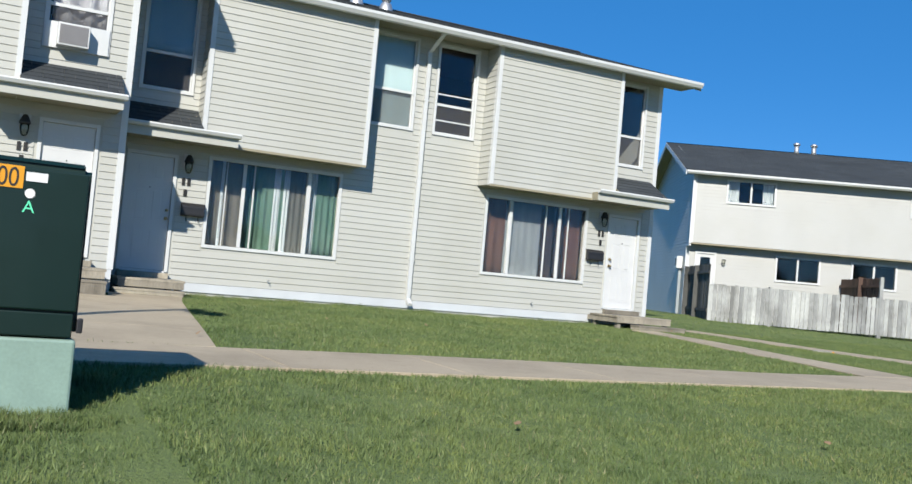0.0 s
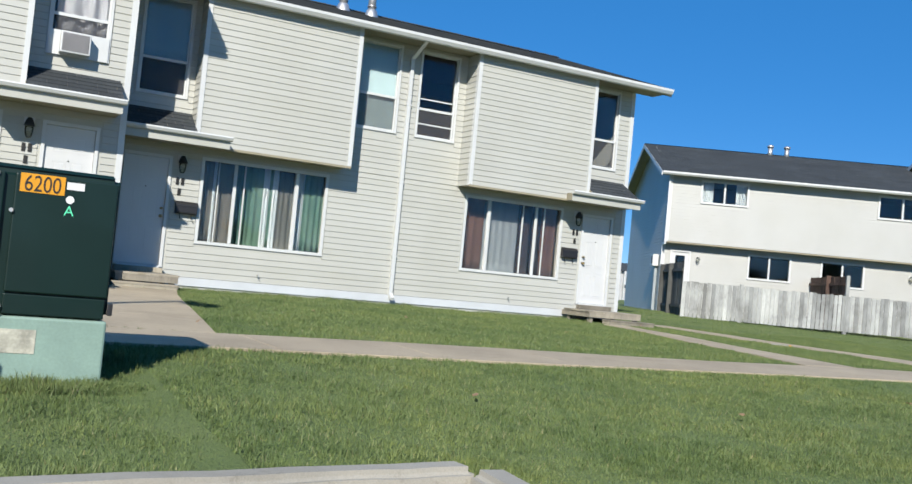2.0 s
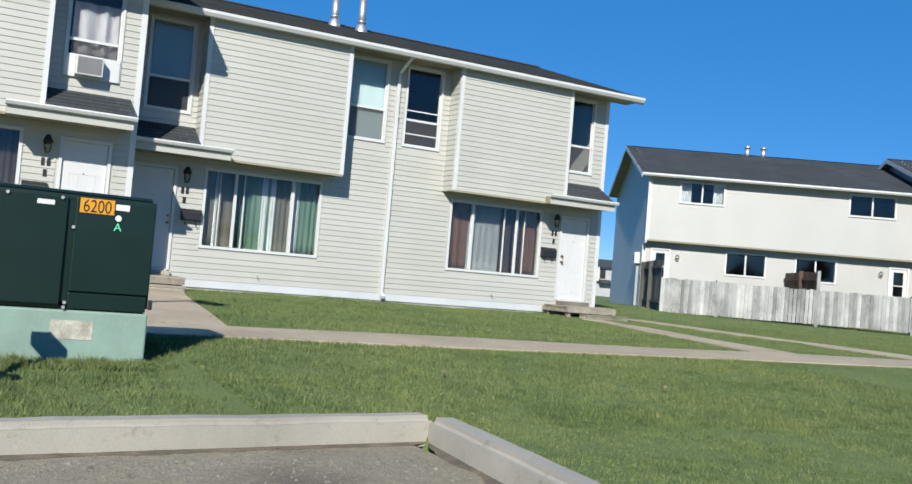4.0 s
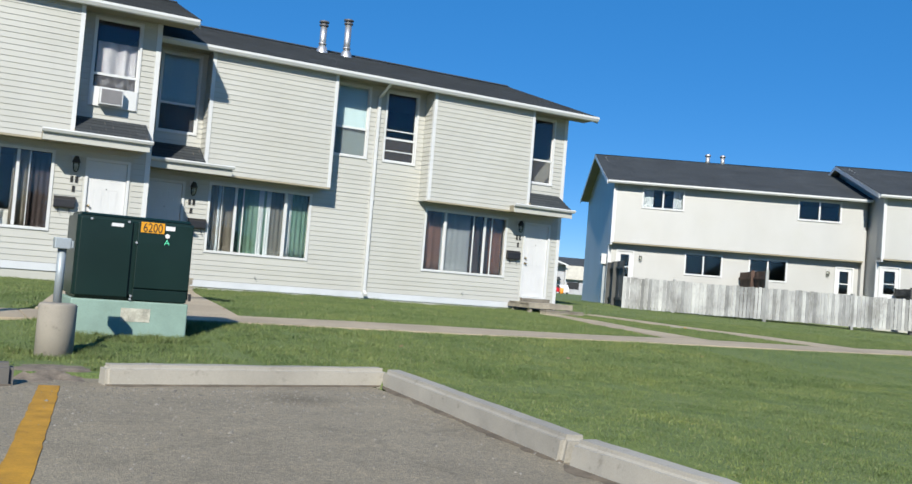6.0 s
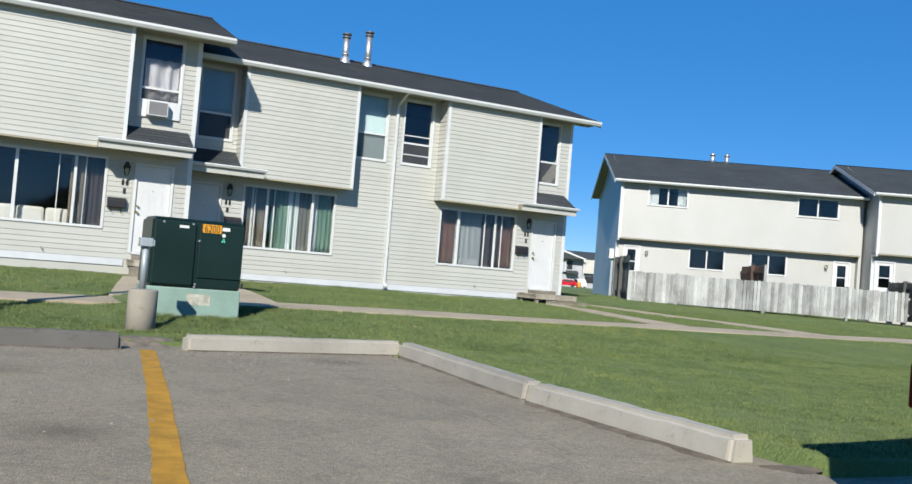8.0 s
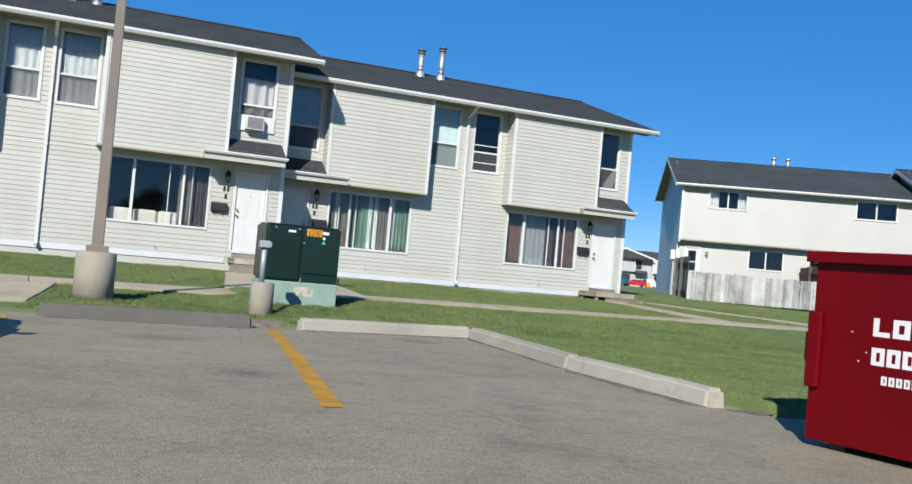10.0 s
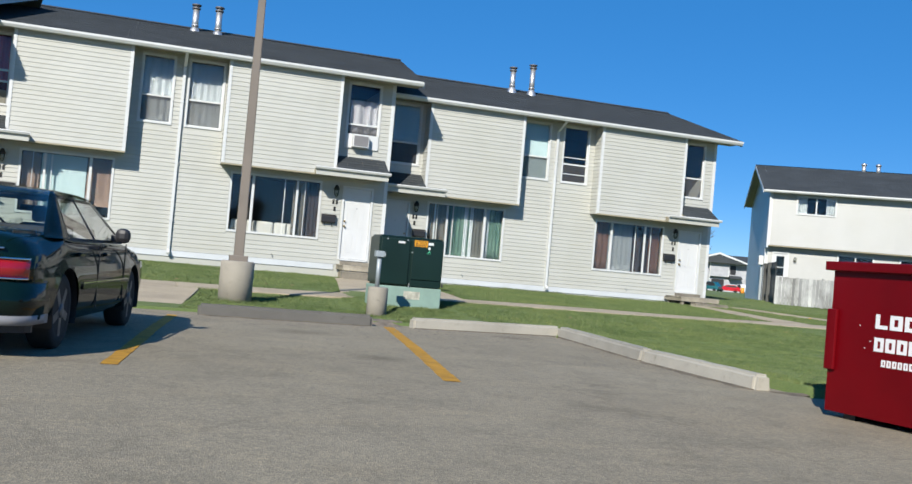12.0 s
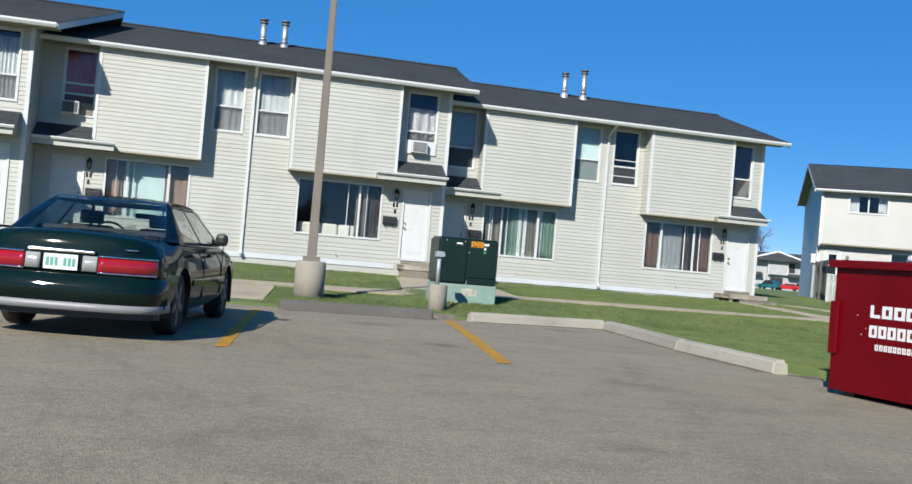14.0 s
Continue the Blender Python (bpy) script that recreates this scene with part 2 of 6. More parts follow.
M_WHITE = surf("white_paint", (0.612, 0.612, 0.612), 0.5, var=0.06, bump=0.0)
M_BLACK = surf("black_print", (0.012, 0.012, 0.012), 0.6, bump=0.0)
M_MINT = surf("green_print", (0.10, 0.62, 0.35), 0.5, bump=0.0)
M_GREY = surf("grey_steel", (0.30, 0.34, 0.36), 0.5, 0.3)
M_POLE = surf("brown_grey_pole_paint", (0.1845, 0.1575, 0.1305), 0.5)
M_RED = make_paint("red_enamel", (0.105, 0.0008, 0.0030), 0.40, 0.03, (0.45, 0.4, 0.4), spec=0.16)
M_FENCE = make_weathered("grey_fence_boards", (0.322, 0.332, 0.330))
# Darker copy of the grey boards: shade on these fences put into the colour.
M_FENCE_SHADE = make_weathered("shaded_fence_boards", (0.085, 0.088, 0.085))
M_BROWNF = make_weathered("brown_panel", (0.10, 0.06, 0.045))
M_AC = surf("ac_grey", (0.225, 0.2205, 0.225), 0.55)


# ---- builders ----
def thing(name, m, label, category, group="", kind=""):
    ob = new(name)
    ob.empty_display_size = 0.2
    ob.matrix_basis = m
    return tagged(ob, label, category, group, kind)


def mesh_of(name, bm, material, smooth=False):
    me = bpy.data.meshes.new(name)
    bmesh.ops.recalc_face_normals(bm, faces=bm.faces)
    bm.to_mesh(me)
    bm.free()
    for mt in material if isinstance(material, (list, tuple)) else (material,):
        me.materials.append(mt)
    if smooth:
        me.shade_smooth()
    return me


def part(name, bm, material, parent, label="", smooth=False):
    ob = new(name, mesh_of(name, bm, material, smooth))
    ob.parent = parent
    return tagged(ob, label)


def solo(name, bm, material, m, label, category, group="", kind="", smooth=False):
    ob = new(name, mesh_of(name, bm, material, smooth))
    ob.matrix_basis = m
    return tagged(ob, label, category, group, kind)


def box(bm, x0, x1, y0, y1, z0, z1, bevel=0.0):
    x0, x1 = min(x0, x1), max(x0, x1)
    y0, y1 = min(y0, y1), max(y0, y1)
    vs = [bm.verts.new((x, y, z)) for x in (x0, x1) for y in (y0, y1) for z in (z0, z1)]
    fs = [bm.faces.new([vs[i] for i in f]) for f in ((0, 1, 3, 2), (4, 6, 7, 5), (0, 4, 5, 1), (2, 3, 7, 6), (0, 2, 6, 4), (1, 5, 7, 3))]
    if bevel:
        es = list({e for f in fs for e in f.edges})
        bmesh.ops.bevel(bm, geom=es, offset=bevel, segments=2, affect="EDGES", profile=0.5)
    return bm


def boxes(*rows, bevel=0.0):
    bm = bmesh.new()
    for r in rows:
        box(bm, *r, bevel=bevel)
    return bm


def tube(bm, a, b, r0, r1=None, sides=16, cap=True):
    """A round bar from a to b."""
    a, b = Vector(a), Vector(b)
    r1 = r0 if r1 is None else r1
    q = (b - a).to_track_quat("Z", "Y").to_matrix()
    rings = []
    for c, r in ((a, r0), (b, r1)):
        rings.append([bm.verts.new(c + q @ Vector((r * math.cos(k * 2 * math.pi / sides), r * math.sin(k * 2 * math.pi / sides), 0))) for k in range(sides)])
    for k in range(sides):
        f = bm.faces.new((rings[0][k], rings[0][(k + 1) % sides], rings[1][(k + 1) % sides], rings[1][k]))
        f.smooth = sides > 8
    if cap:
        bm.faces.new(rings[0][::-1])
        bm.faces.new(rings[1])
    return bm


def lathe(bm, profile, sides=24, centre=(0, 0)):
    """Turns (radius, z) pairs round the upright axis."""
    rings = [[bm.verts.new((centre[0] + r * math.cos(k * 2 * math.pi / sides), centre[1] + r * math.sin(k * 2 * math.pi / sides), z)) for k in range(sides)] for r, z in profile]
    for a, b in zip(rings, rings[1:]):
        for k in range(sides):
            f = bm.faces.new((a[k], a[(k + 1) % sides], b[(k + 1) % sides], b[k]))
            f.smooth = True
    bm.faces.new(rings[0][::-1])
    bm.faces.new(rings[-1])
    return bm


def prism(bm, pts, y0, y1):
    """Extrudes an outline of (x, z) between two y."""
    a = [bm.verts.new((x, y0, z)) for x, z in pts]
    b = [bm.verts.new((x, y1, z)) for x, z in pts]
    n = len(pts)
    bm.faces.new(a)
    bm.faces.new(b[::-1])
    for i in range(n):
        bm.faces.new((a[i], b[i], b[(i + 1) % n], a[(i + 1) % n]))
    return bm


def prism_x(bm, pts, x0, x1):
    """Extrudes an outline of (y, z) between two x."""
    a = [bm.verts.new((x0, y, z)) for y, z in pts]
    b = [bm.verts.new((x1, y, z)) for y, z in pts]
    n = len(pts)
    bm.faces.new(a)
    bm.faces.new(b[::-1])
    for i in range(n):
        bm.faces.new((a[i], b[i], b[(i + 1) % n], a[(i + 1) % n]))
    return bm


def prism_z(bm, pts, z0, z1):
    """Extrudes an outline of (x, y) between two heights."""
    a = [bm.verts.new((x, y, z0)) for x, y in pts]
    b = [bm.verts.new((x, y, z1)) for x, y in pts]
    n = len(pts)
    bm.faces.new(a)
    bm.faces.new(b[::-1])
    for i in range(n):
        bm.faces.new((a[i], b[i], b[(i + 1) % n], a[(i + 1) % n]))
    return bm


def holed_wall(bm, x0, x1, z0, z1, y0, y1, holes):
    """A wall of real thickness with openings (x0, x1, z0, z1) that go through it."""
    xs = sorted({x0, x1, *[h[0] for h in holes], *[h[1] for h in holes]})
    zs = sorted({z0, z1, *[h[2] for h in holes], *[h[3] for h in holes]})
    xs = [x for x in xs if x0 <= x <= x1]
    zs = [z for z in zs if z0 <= z <= z1]
    nx, nz = len(xs) - 1, len(zs) - 1

    def solid(i, k):
        if not (0 <= i < nx and 0 <= k < nz):
            return False
        cx, cz = (xs[i] + xs[i + 1]) / 2, (zs[k] + zs[k + 1]) / 2
        return not any(h[0] < cx < h[1] and h[2] < cz < h[3] for h in holes)

    seen = {}

    def v(x, y, z):
        key = (round(x, 5), round(y, 5), round(z, 5))
        if key not in seen:
            seen[key] = bm.verts.new((x, y, z))
        return seen[key]

    for i in range(nx):
        for k in range(nz):
            if not solid(i, k):
                continue
            a, b, c, d = xs[i], xs[i + 1], zs[k], zs[k + 1]
            bm.faces.new((v(a, y0, c), v(b, y0, c), v(b, y0, d), v(a, y0, d)))
            bm.faces.new((v(a, y1, d), v(b, y1, d), v(b, y1, c), v(a, y1, c)))
            if not solid(i - 1, k):
                bm.faces.new((v(a, y1, c), v(a, y0, c), v(a, y0, d), v(a, y1, d)))
            if not solid(i + 1, k):
                bm.faces.new((v(b, y0, c), v(b, y1, c), v(b, y1, d), v(b, y0, d)))
            if not solid(i, k - 1):
                bm.faces.new((v(a, y1, c), v(b, y1, c), v(b, y0, c), v(a, y0, c)))
            if not solid(i, k + 1):
                bm.faces.new((v(a, y0, d), v(b, y0, d), v(b, y1, d), v(a, y1, d)))
    return bm


COURSE = 0.1215


def board_mesh(name, material):
    """One lapped siding board, 1 m long: proud at its lower edge, with a rolled butt."""
    bm = bmesh.new()
    prof = [(0.0, 0.0), (-0.013, 0.0), (-0.0165, 0.005), (-0.016, 0.011), (-0.003, COURSE), (0.0, COURSE)]
    prism_x(bm, prof, 0.0, 1.0)
    return mesh_of(name, bm, material)


BOARD = board_mesh("siding_board", M_SIDE)


def spans(x0, x1, holes, za, zb):
    """What is left of x0..x1 between za and zb beside the holes."""
    out = [(x0, x1)]
    for h in holes:
        if min(zb, h[3]) - max(za, h[2]) > 0.35 * (zb - za):
            nxt = []
            for a, b in out:
                if h[1] <= a or h[0] >= b:
                    nxt.append((a, b))
                else:
                    if h[0] > a:
                        nxt.append((a, h[0]))
                    if h[1] < b:
                        nxt.append((h[1], b))
            out = nxt
    return [(a, b) for a, b in out if b - a > 0.02]


def siding(parent, origin, turn, length, z0, z1, holes=(), start=0.0):
    """Lays boards course by course on a wall that starts at origin and runs along turn; each board is a piece of its own."""
    z = z0
    while z < z1 - 0.03:
        h = min(COURSE, z1 - z)
        for a, b in spans(start, length, holes, z, z + h):
            ob = new("siding_board", BOARD)
            ob.parent = parent
            base = Matrix.Translation(origin) @ Matrix.Rotation(radians(turn), 4, "Z")
            ob.matrix_basis = base @ Matrix.Translation((a, 0, z)) @ Matrix.Diagonal((b - a, 1, h / COURSE, 1))
        z += COURSE


def siding_mesh(bm, x0, x1, z0, z1, y, holes=(), step=COURSE):
    """The same boards joined in one mesh, for walls far off."""
    z = z0
    while z < z1 - 0.03:
        h = min(step, z1 - z)
        for a, b in spans(x0, x1, holes, z, z + h):
            prism_x(bm, [(y, z), (y - 0.013, z), (y - 0.0125, z + 0.010), (y - 0.003, z + h), (y, z + h)], a, b)
        z += step
    return bm


def shingle_rows(bm, x0, x1, p0, p1, tab=0.32, course=0.145, seed=1, prow=0.0):
    """Laps rows of shingle tabs up a slope from p0 to p1, both (y, z)."""
    rnd = random.Random(seed)
    a, b = Vector((p0[0], p0[1])), Vector((p1[0], p1[1]))
    d = b - a
    n = max(1, int(d.length / course))
    d /= n
    nrm = Vector((-d.y, d.x)).normalized()
    if nrm.y < 0:
        nrm = -nrm
    for i in range(n):
        q0, q1 = a + d * i, a + d * (i + 1.08)
        x = x0 - (i % 2) * tab / 2
        end = x1 + prow * (i + 0.5) / n
        while x < end:
            w = tab * rnd.choice((1.0, 1.0, 2.0))
            l, r = max(x, x0), min(x + w - 0.004, end)
            x += w
            if r - l < 0.02:
                continue
            lift = 0.010 + rnd.random() * 0.003
            lo, hi = q0 + nrm * lift, q1 + nrm * 0.003
            vs = [bm.verts.new(c) for c in ((l, lo.x, lo.y), (r, lo.x, lo.y), (r, hi.x, hi.y), (l, hi.x, hi.y), (l, q0.x, q0.y), (r, q0.x, q0.y))]
            bm.faces.new((vs[0], vs[1], vs[2], vs[3]))
            bm.faces.new((vs[4], vs[5], vs[1], vs[0]))
    return bm


def pleats(bm, x0, x1, z0, z1, y, amp=0.03, wave=0.11, seed=0, flare=0.0):
    """A hanging cloth with folds; it has thickness."""
    rnd = random.Random(seed)
    n = max(12, int((x1 - x0) / wave * 10))
    ph, rows = rnd.random() * 6, 6
    grid = []
    for k in range(rows + 1):
        f = k / rows
        row = []
        for i in range(n + 1):
            u = i / n
            x = x0 + (x1 - x0) * u
            a = amp * (0.65 + 0.35 * math.sin(3.1 * u * (x1 - x0) / wave / 3 + ph))
            yy = y + a * math.sin(2 * math.pi * u * (x1 - x0) / wave + ph + 0.5 * math.sin(u * 9 + ph)) * (1 - 0.25 * f)
            row.append(bm.verts.new((x + flare * (0.5 - u) * f * 0.2, yy, z0 + (z1 - z0) * f)))
        grid.append(row)
    for k in range(rows):
        for i in range(n):
            f = bm.faces.new((grid[k][i], grid[k][i + 1], grid[k + 1][i + 1], grid[k + 1][i]))
            f.smooth = True
    bmesh.ops.solidify(bm, geom=list(bm.faces), thickness=0.004)
    return bm


# ---- ground ----
LOT_Y, LOT_X, LOT_END = 4.55, 1.75, -1.9


def gz(x, y):
    """Height of the ground: a flat parking lot, and a lawn that rises gently to the houses."""
    east = min(max((x + 1.0) / 0.7, 0.0), 1.0)
    bank = 0.0436 * (min(max(y, 4.5), 8.4) - 4.5) + 0.0075 * (min(max(y, 8.4), 20.0) - 8.4)
    rise = 0.10 + bank * east + 0.0165 * (min(max(y, 4.5), 20.0) - 4.5) * (1 - east) + 0.03 * (min(max(y, 20.0), 29.0) - 20.0)
    edge = min(max((y - 4.5) / 3.9, 0.0), 1.0)
    rise -= (0.06 if x < 1.0 else 0.02) * (1 - edge) + 0.03 * math.sin(math.pi * edge)
    rise += 0.011 * min(max(2.0 - x, 0.0), 14.0) * min(max((y - 11.0) / 6.0, 0.0), 1.0)
    rise += 0.012 * math.sin(x * 0.9 + y * 0.4) * math.sin(y * 0.7) if y > 4.8 else 0.0
    if y < LOT_END:
        return -0.04 if x < 9 else 0.02
    if y < LOT_Y and x < LOT_X + 0.1:
        return -0.04
    return rise


def steps_between(a, b, d):
    return list(np.linspace(a, b, max(2, int(round((b - a) / d)) + 1)))


gx = [-900, -400, -150, -60, -30, -20] + steps_between(-15, 1.70, 0.5) + [1.84, 1.88] + steps_between(2.2, 26, 0.5) + [32, 40, 60, 150, 400, 900]
gy = [-900, -400, -150, -60, -30, -15, -8, -4, LOT_END - 0.02, LOT_END + 0.02] + steps_between(-1.5, LOT_Y - 0.02, 0.5) + [LOT_Y + 0.02] + steps_between(4.6, 31, 0.5) + [36, 45, 60, 90, 150, 400, 900]
bm = bmesh.new()
gv = [[bm.verts.new((x, y, gz(x, y))) for x in gx] for y in gy]
for j in range(len(gy) - 1):
    for i in range(len(gx) - 1):
        bm.faces.new((gv[j][i], gv[j][i + 1], gv[j + 1][i + 1], gv[j + 1][i])).smooth = True
solo("ground", bm, M_SOIL, Matrix(), "mown green lawn rising gently to the houses", "lawn", kind="structure")

bm = bmesh.new()
for x0, x1, y0, y1 in ((-70, LOT_X, -60, LOT_Y), (LOT_X, 9.0, -60, LOT_END)):
    xs, ys = steps_between(x0, x1, 3), steps_between(y0, y1, 3)
    vs = [[bm.verts.new((x, y, 0)) for x in xs] for y in ys]
    for j in range(len(ys) - 1):
        for i in range(len(xs) - 1):
            bm.faces.new((vs[j][i], vs[j][i + 1], vs[j + 1][i + 1], vs[j + 1][i]))
bmesh.ops.remove_doubles(bm, verts=bm.verts, dist=0.001)
ex = bmesh.ops.extrude_face_region(bm, geom=list(bm.faces))
bmesh.ops.translate(bm, verts=[v for v in ex["geom"] if isinstance(v, bmesh.types.BMVert)], vec=(0, 0, -0.2))
solo("road", bm, M_ASPHALT, Matrix(), "worn grey asphalt parking lot with pale grit", "parking lot", kind="structure")


def stripe(pts, w):
    """A painted line along pts on the asphalt, with slightly ragged edges."""
    bm = bmesh.new()
    rnd = random.Random(3)
    rows = []
    for (xa, ya), (xb, yb) in zip(pts, pts[1:]):
        d = Vector((xb - xa, yb - ya))
        n = max(2, int(d.length / 0.12))
        s = Vector((-d.y, d.x)).normalized() * w / 2
        for i in range(n + 1):
            c = Vector((xa, ya)) + d * (i / n)
            k0, k1 = 1 + rnd.uniform(-0.09, 0.05), 1 + rnd.uniform(-0.09, 0.05)
            rows.append([bm.verts.new((*(c + s * k0), 0.0)), bm.verts.new((*(c - s * k1), 0.0)), bm.verts.new((*(c + s * k0), 0.004)), bm.verts.new((*(c - s * k1), 0.004))])
    for a, b in zip(rows, rows[1:]):
        bm.faces.new((a[2], a[3], b[3], b[2]))
        bm.faces.new((a[0], a[2], b[2], b[0]))
        bm.faces.new((a[3], a[1], b[1], b[3]))
    solo("parking_line", bm, M_YELLOW, Matrix.Translation((0, 0, 0.0005)), "worn yellow painted line between parking stalls", "road marking", "stall lines", "structure")


stripe([(-1.00, 4.05), (-1.42, 1.25), (-1.95, -1.98)], 0.15)
stripe([(-4.05, 3.75), (-4.35, 1.3), (-4.70, -1.95)], 0.13)
stripe([(-7.15, 3.75), (-7.45, 1.3), (-7.82, -2.15)], 0.15)


def near_edge(x):
    """The sidewalk's edge on the side of the lot."""
    if x < -3.0:
        return 8.80 + 0.095 * x
    return 8.515 - 0.051 * (x + 3.0) if x < 1.0 else 8.311 + 0.045 * (x - 1.0)


def slab(pts, parent, name="slab", up=0.02):
    bm = bmesh.new()
    top = [bm.verts.new((x, y, gz(x, y) + up)) for x, y in pts]
    bot = [bm.verts.new((x, y, gz(x, y) - 0.10)) for x, y in pts]
    n = len(pts)
    f = bm.faces.new(top)
    bm.faces.new(bot[::-1])
    for i in range(n):
        bm.faces.new((top[i], bot[i], bot[(i + 1) % n], top[(i + 1) % n]))
    bmesh.ops.bevel(bm, geom=list(f.edges), offset=0.004, segments=1, affect="EDGES")
    return part(name, bm, M_WALK, parent)


walk_ob = thing("pavement", Matrix(), "tan concrete sidewalk slabs with narrow joints in the lawn", "sidewalk", kind="structure")
x = -16.0
while x < 34:
    w = 1.52
    a, b = x + 0.007, x + w - 0.007
    slab([(a, near_edge(a)), (b, near_edge(b)), (b, near_edge(b) + 1.37), (a, near_edge(a) + 1.37)], walk_ob)
    x += w


def strip(name, left, right, n, label):
    """A walkway between two edge lines, cut into n slabs."""
    ob = thing("pavement", Matrix(), label, "walkway", kind="structure")
    for i in range(n):
        f0, f1 = i / n + 0.0006, (i + 1) / n - 0.0006
        at = lambda line, f: tuple(Vector(line[0]).lerp(Vector(line[1]), f))
        slab([at(left, f0), at(right, f0), at(right, f1), at(left, f1)], ob, up=0.022)


strip("walk_b", ((-0.60, 9.77), (0.72, 17.2)), ((2.03, 9.74), (3.17, 17.0)), 4, "tan concrete walkway from the sidewalk to two front steps")
strip("walk_b2", ((2.10, 17.02), (2.25, 18.42)), ((3.18, 17.02), (3.46, 18.42)), 1, "concrete pad before wooden front steps")
strip("walk_a", ((10.10, 10.10), (12.70, 18.25)), ((11.15, 10.15), (13.40, 18.35)), 6, "tan concrete walkway to the end house's steps")
strip("walk_lot", ((-5.45, 4.40), (-5.35, 8.22)), ((-4.00, 4.40), (-3.45, 8.47)), 3, "tan concrete walkway between parking lot and sidewalk")
strip("walk_far", ((15.2, 20.0), (14.4, 10.30)), ((16.1, 20.3), (15.5, 10.35)), 7, "narrow concrete path across the lawn beside the end house")
strip("walk_d", ((-9.6, 9.25), (-9.6, 16.9)), ((-7.9, 9.35), (-7.9, 16.9)), 5, "tan concrete walkway to a front door")


def wheel_stop(x0, y0, x1, y1, material, label, h=0.16, w=0.24):
    a, b = Vector((x0, y0)), Vector((x1, y1))
    l = (b - a).length
    bm = bmesh.new()
    prism_x(bm, [(-w / 2, -0.05), (w / 2, -0.05), (w / 2 - 0.03, h), (-w / 2 + 0.03, h)], 0.01, l - 0.01)
    bmesh.ops.bevel(bm, geom=list(bm.edges), offset=0.034, segments=3, affect="EDGES")
    bmesh.ops.subdivide_edges(bm, edges=[e for e in bm.edges if e.calc_length() > 1], cuts=14)
    for v in bm.verts:
        v.co += Vector((0, noise.noise(v.co * 4 + Vector((x0, y0, 0))), noise.noise(v.co * 5))) * 0.008
    ang = math.degrees(math.atan2(y1 - y0, x1 - x0))
    solo("parking_curb", bm, material, pose(x0, y0, 0.0, 0, 0, ang), label, "parking curb", "parking curbs")


wheel_stop(-3.72, 4.12, -1.24, 4.12, M_CURBD, "dark dirty concrete wheel stop at the lawn's edge")
wheel_stop(-0.62, 4.22, 1.92, 4.56, M_CURB, "pale chipped concrete wheel stop at the lawn's edge")
wheel_stop(1.98, 4.48, 1.56, 0.98, M_CURB, "pale concrete wheel stop beside the grass")
wheel_stop(1.55, 0.92, 1.50, -1.46, M_CURB, "pale weathered concrete wheel stop beside the grass")
wheel_stop(-9.9, 4.12, -6.6, 4.12, M_CURBD, "dark dirty concrete wheel stop before a parked car")

M_SILT = surf("washed_grit", (0.15, 0.122, 0.088), 0.95, big=7.0, fine=70, var=0.4, bump=0.7)


def silt(x0, y0, x1, y1, w, seed):
    """A ragged drift of washed grit along the foot of a wheel stop."""
    rnd = random.Random(seed)
    d = Vector((x1 - x0, y1 - y0))
    n = int(d.length / 0.07)
    side = Vector((d.y, -d.x)).normalized()
    bm = bmesh.new()
    rows = []
    for i in range(n + 1):
        c = Vector((x0, y0)) + d * (i / n)
        k = w * (0.55 + 0.55 * noise.noise((i * 0.21, seed, 0))) * (1 + rnd.uniform(-0.25, 0.25)) * min(1, i / 2, (n - i) / 2)
        q = c + side * max(k, 0.004)
        rows.append((bm.verts.new((c.x, c.y, 0.012)), bm.verts.new(((c.x + q.x) / 2, (c.y + q.y) / 2, 0.010)), bm.verts.new((q.x, q.y, 0.0015))))
    for a, b in zip(rows, rows[1:]):
        for k in range(2):
            bm.faces.new((a[k], a[k + 1], b[k + 1], b[k])).smooth = True
    solo("grit_drift", bm, M_SILT, Matrix(), "dark washed grit along the foot of a wheel stop", "grit", kind="stuff")


silt(-0.60, 4.11, 1.86, 4.44, 0.09, 1)
silt(1.86, 4.40, 1.47, 0.98, 0.11, 2)
silt(1.43, 0.92, 1.38, -1.48, 0.16, 3)
silt(-3.70, 4.01, -1.26, 4.01, 0.14, 4)
silt(1.50, -1.58, 3.6, -1.86, 0.20, 5)

# ---- townhouses ----
HALF, DEPTH = 6.07, 9.2
EAVE_Y, EAVE_Z, RIDGE_Y, RIDGE_Z = -0.70, 6.131, 4.65, 7.80
WIN = (1.66, 4.24, 1.29, 2.93)
DOOR = (4.84, 5.74, 0.74, 2.90)
UP1 = (0.25, 1.17, 4.08, 5.95)
UP2 = (4.72, 5.64, 4.06, 5.95)
BAY = (1.40, 4.56, 3.12, 6.06)
BAY_D = 0.55
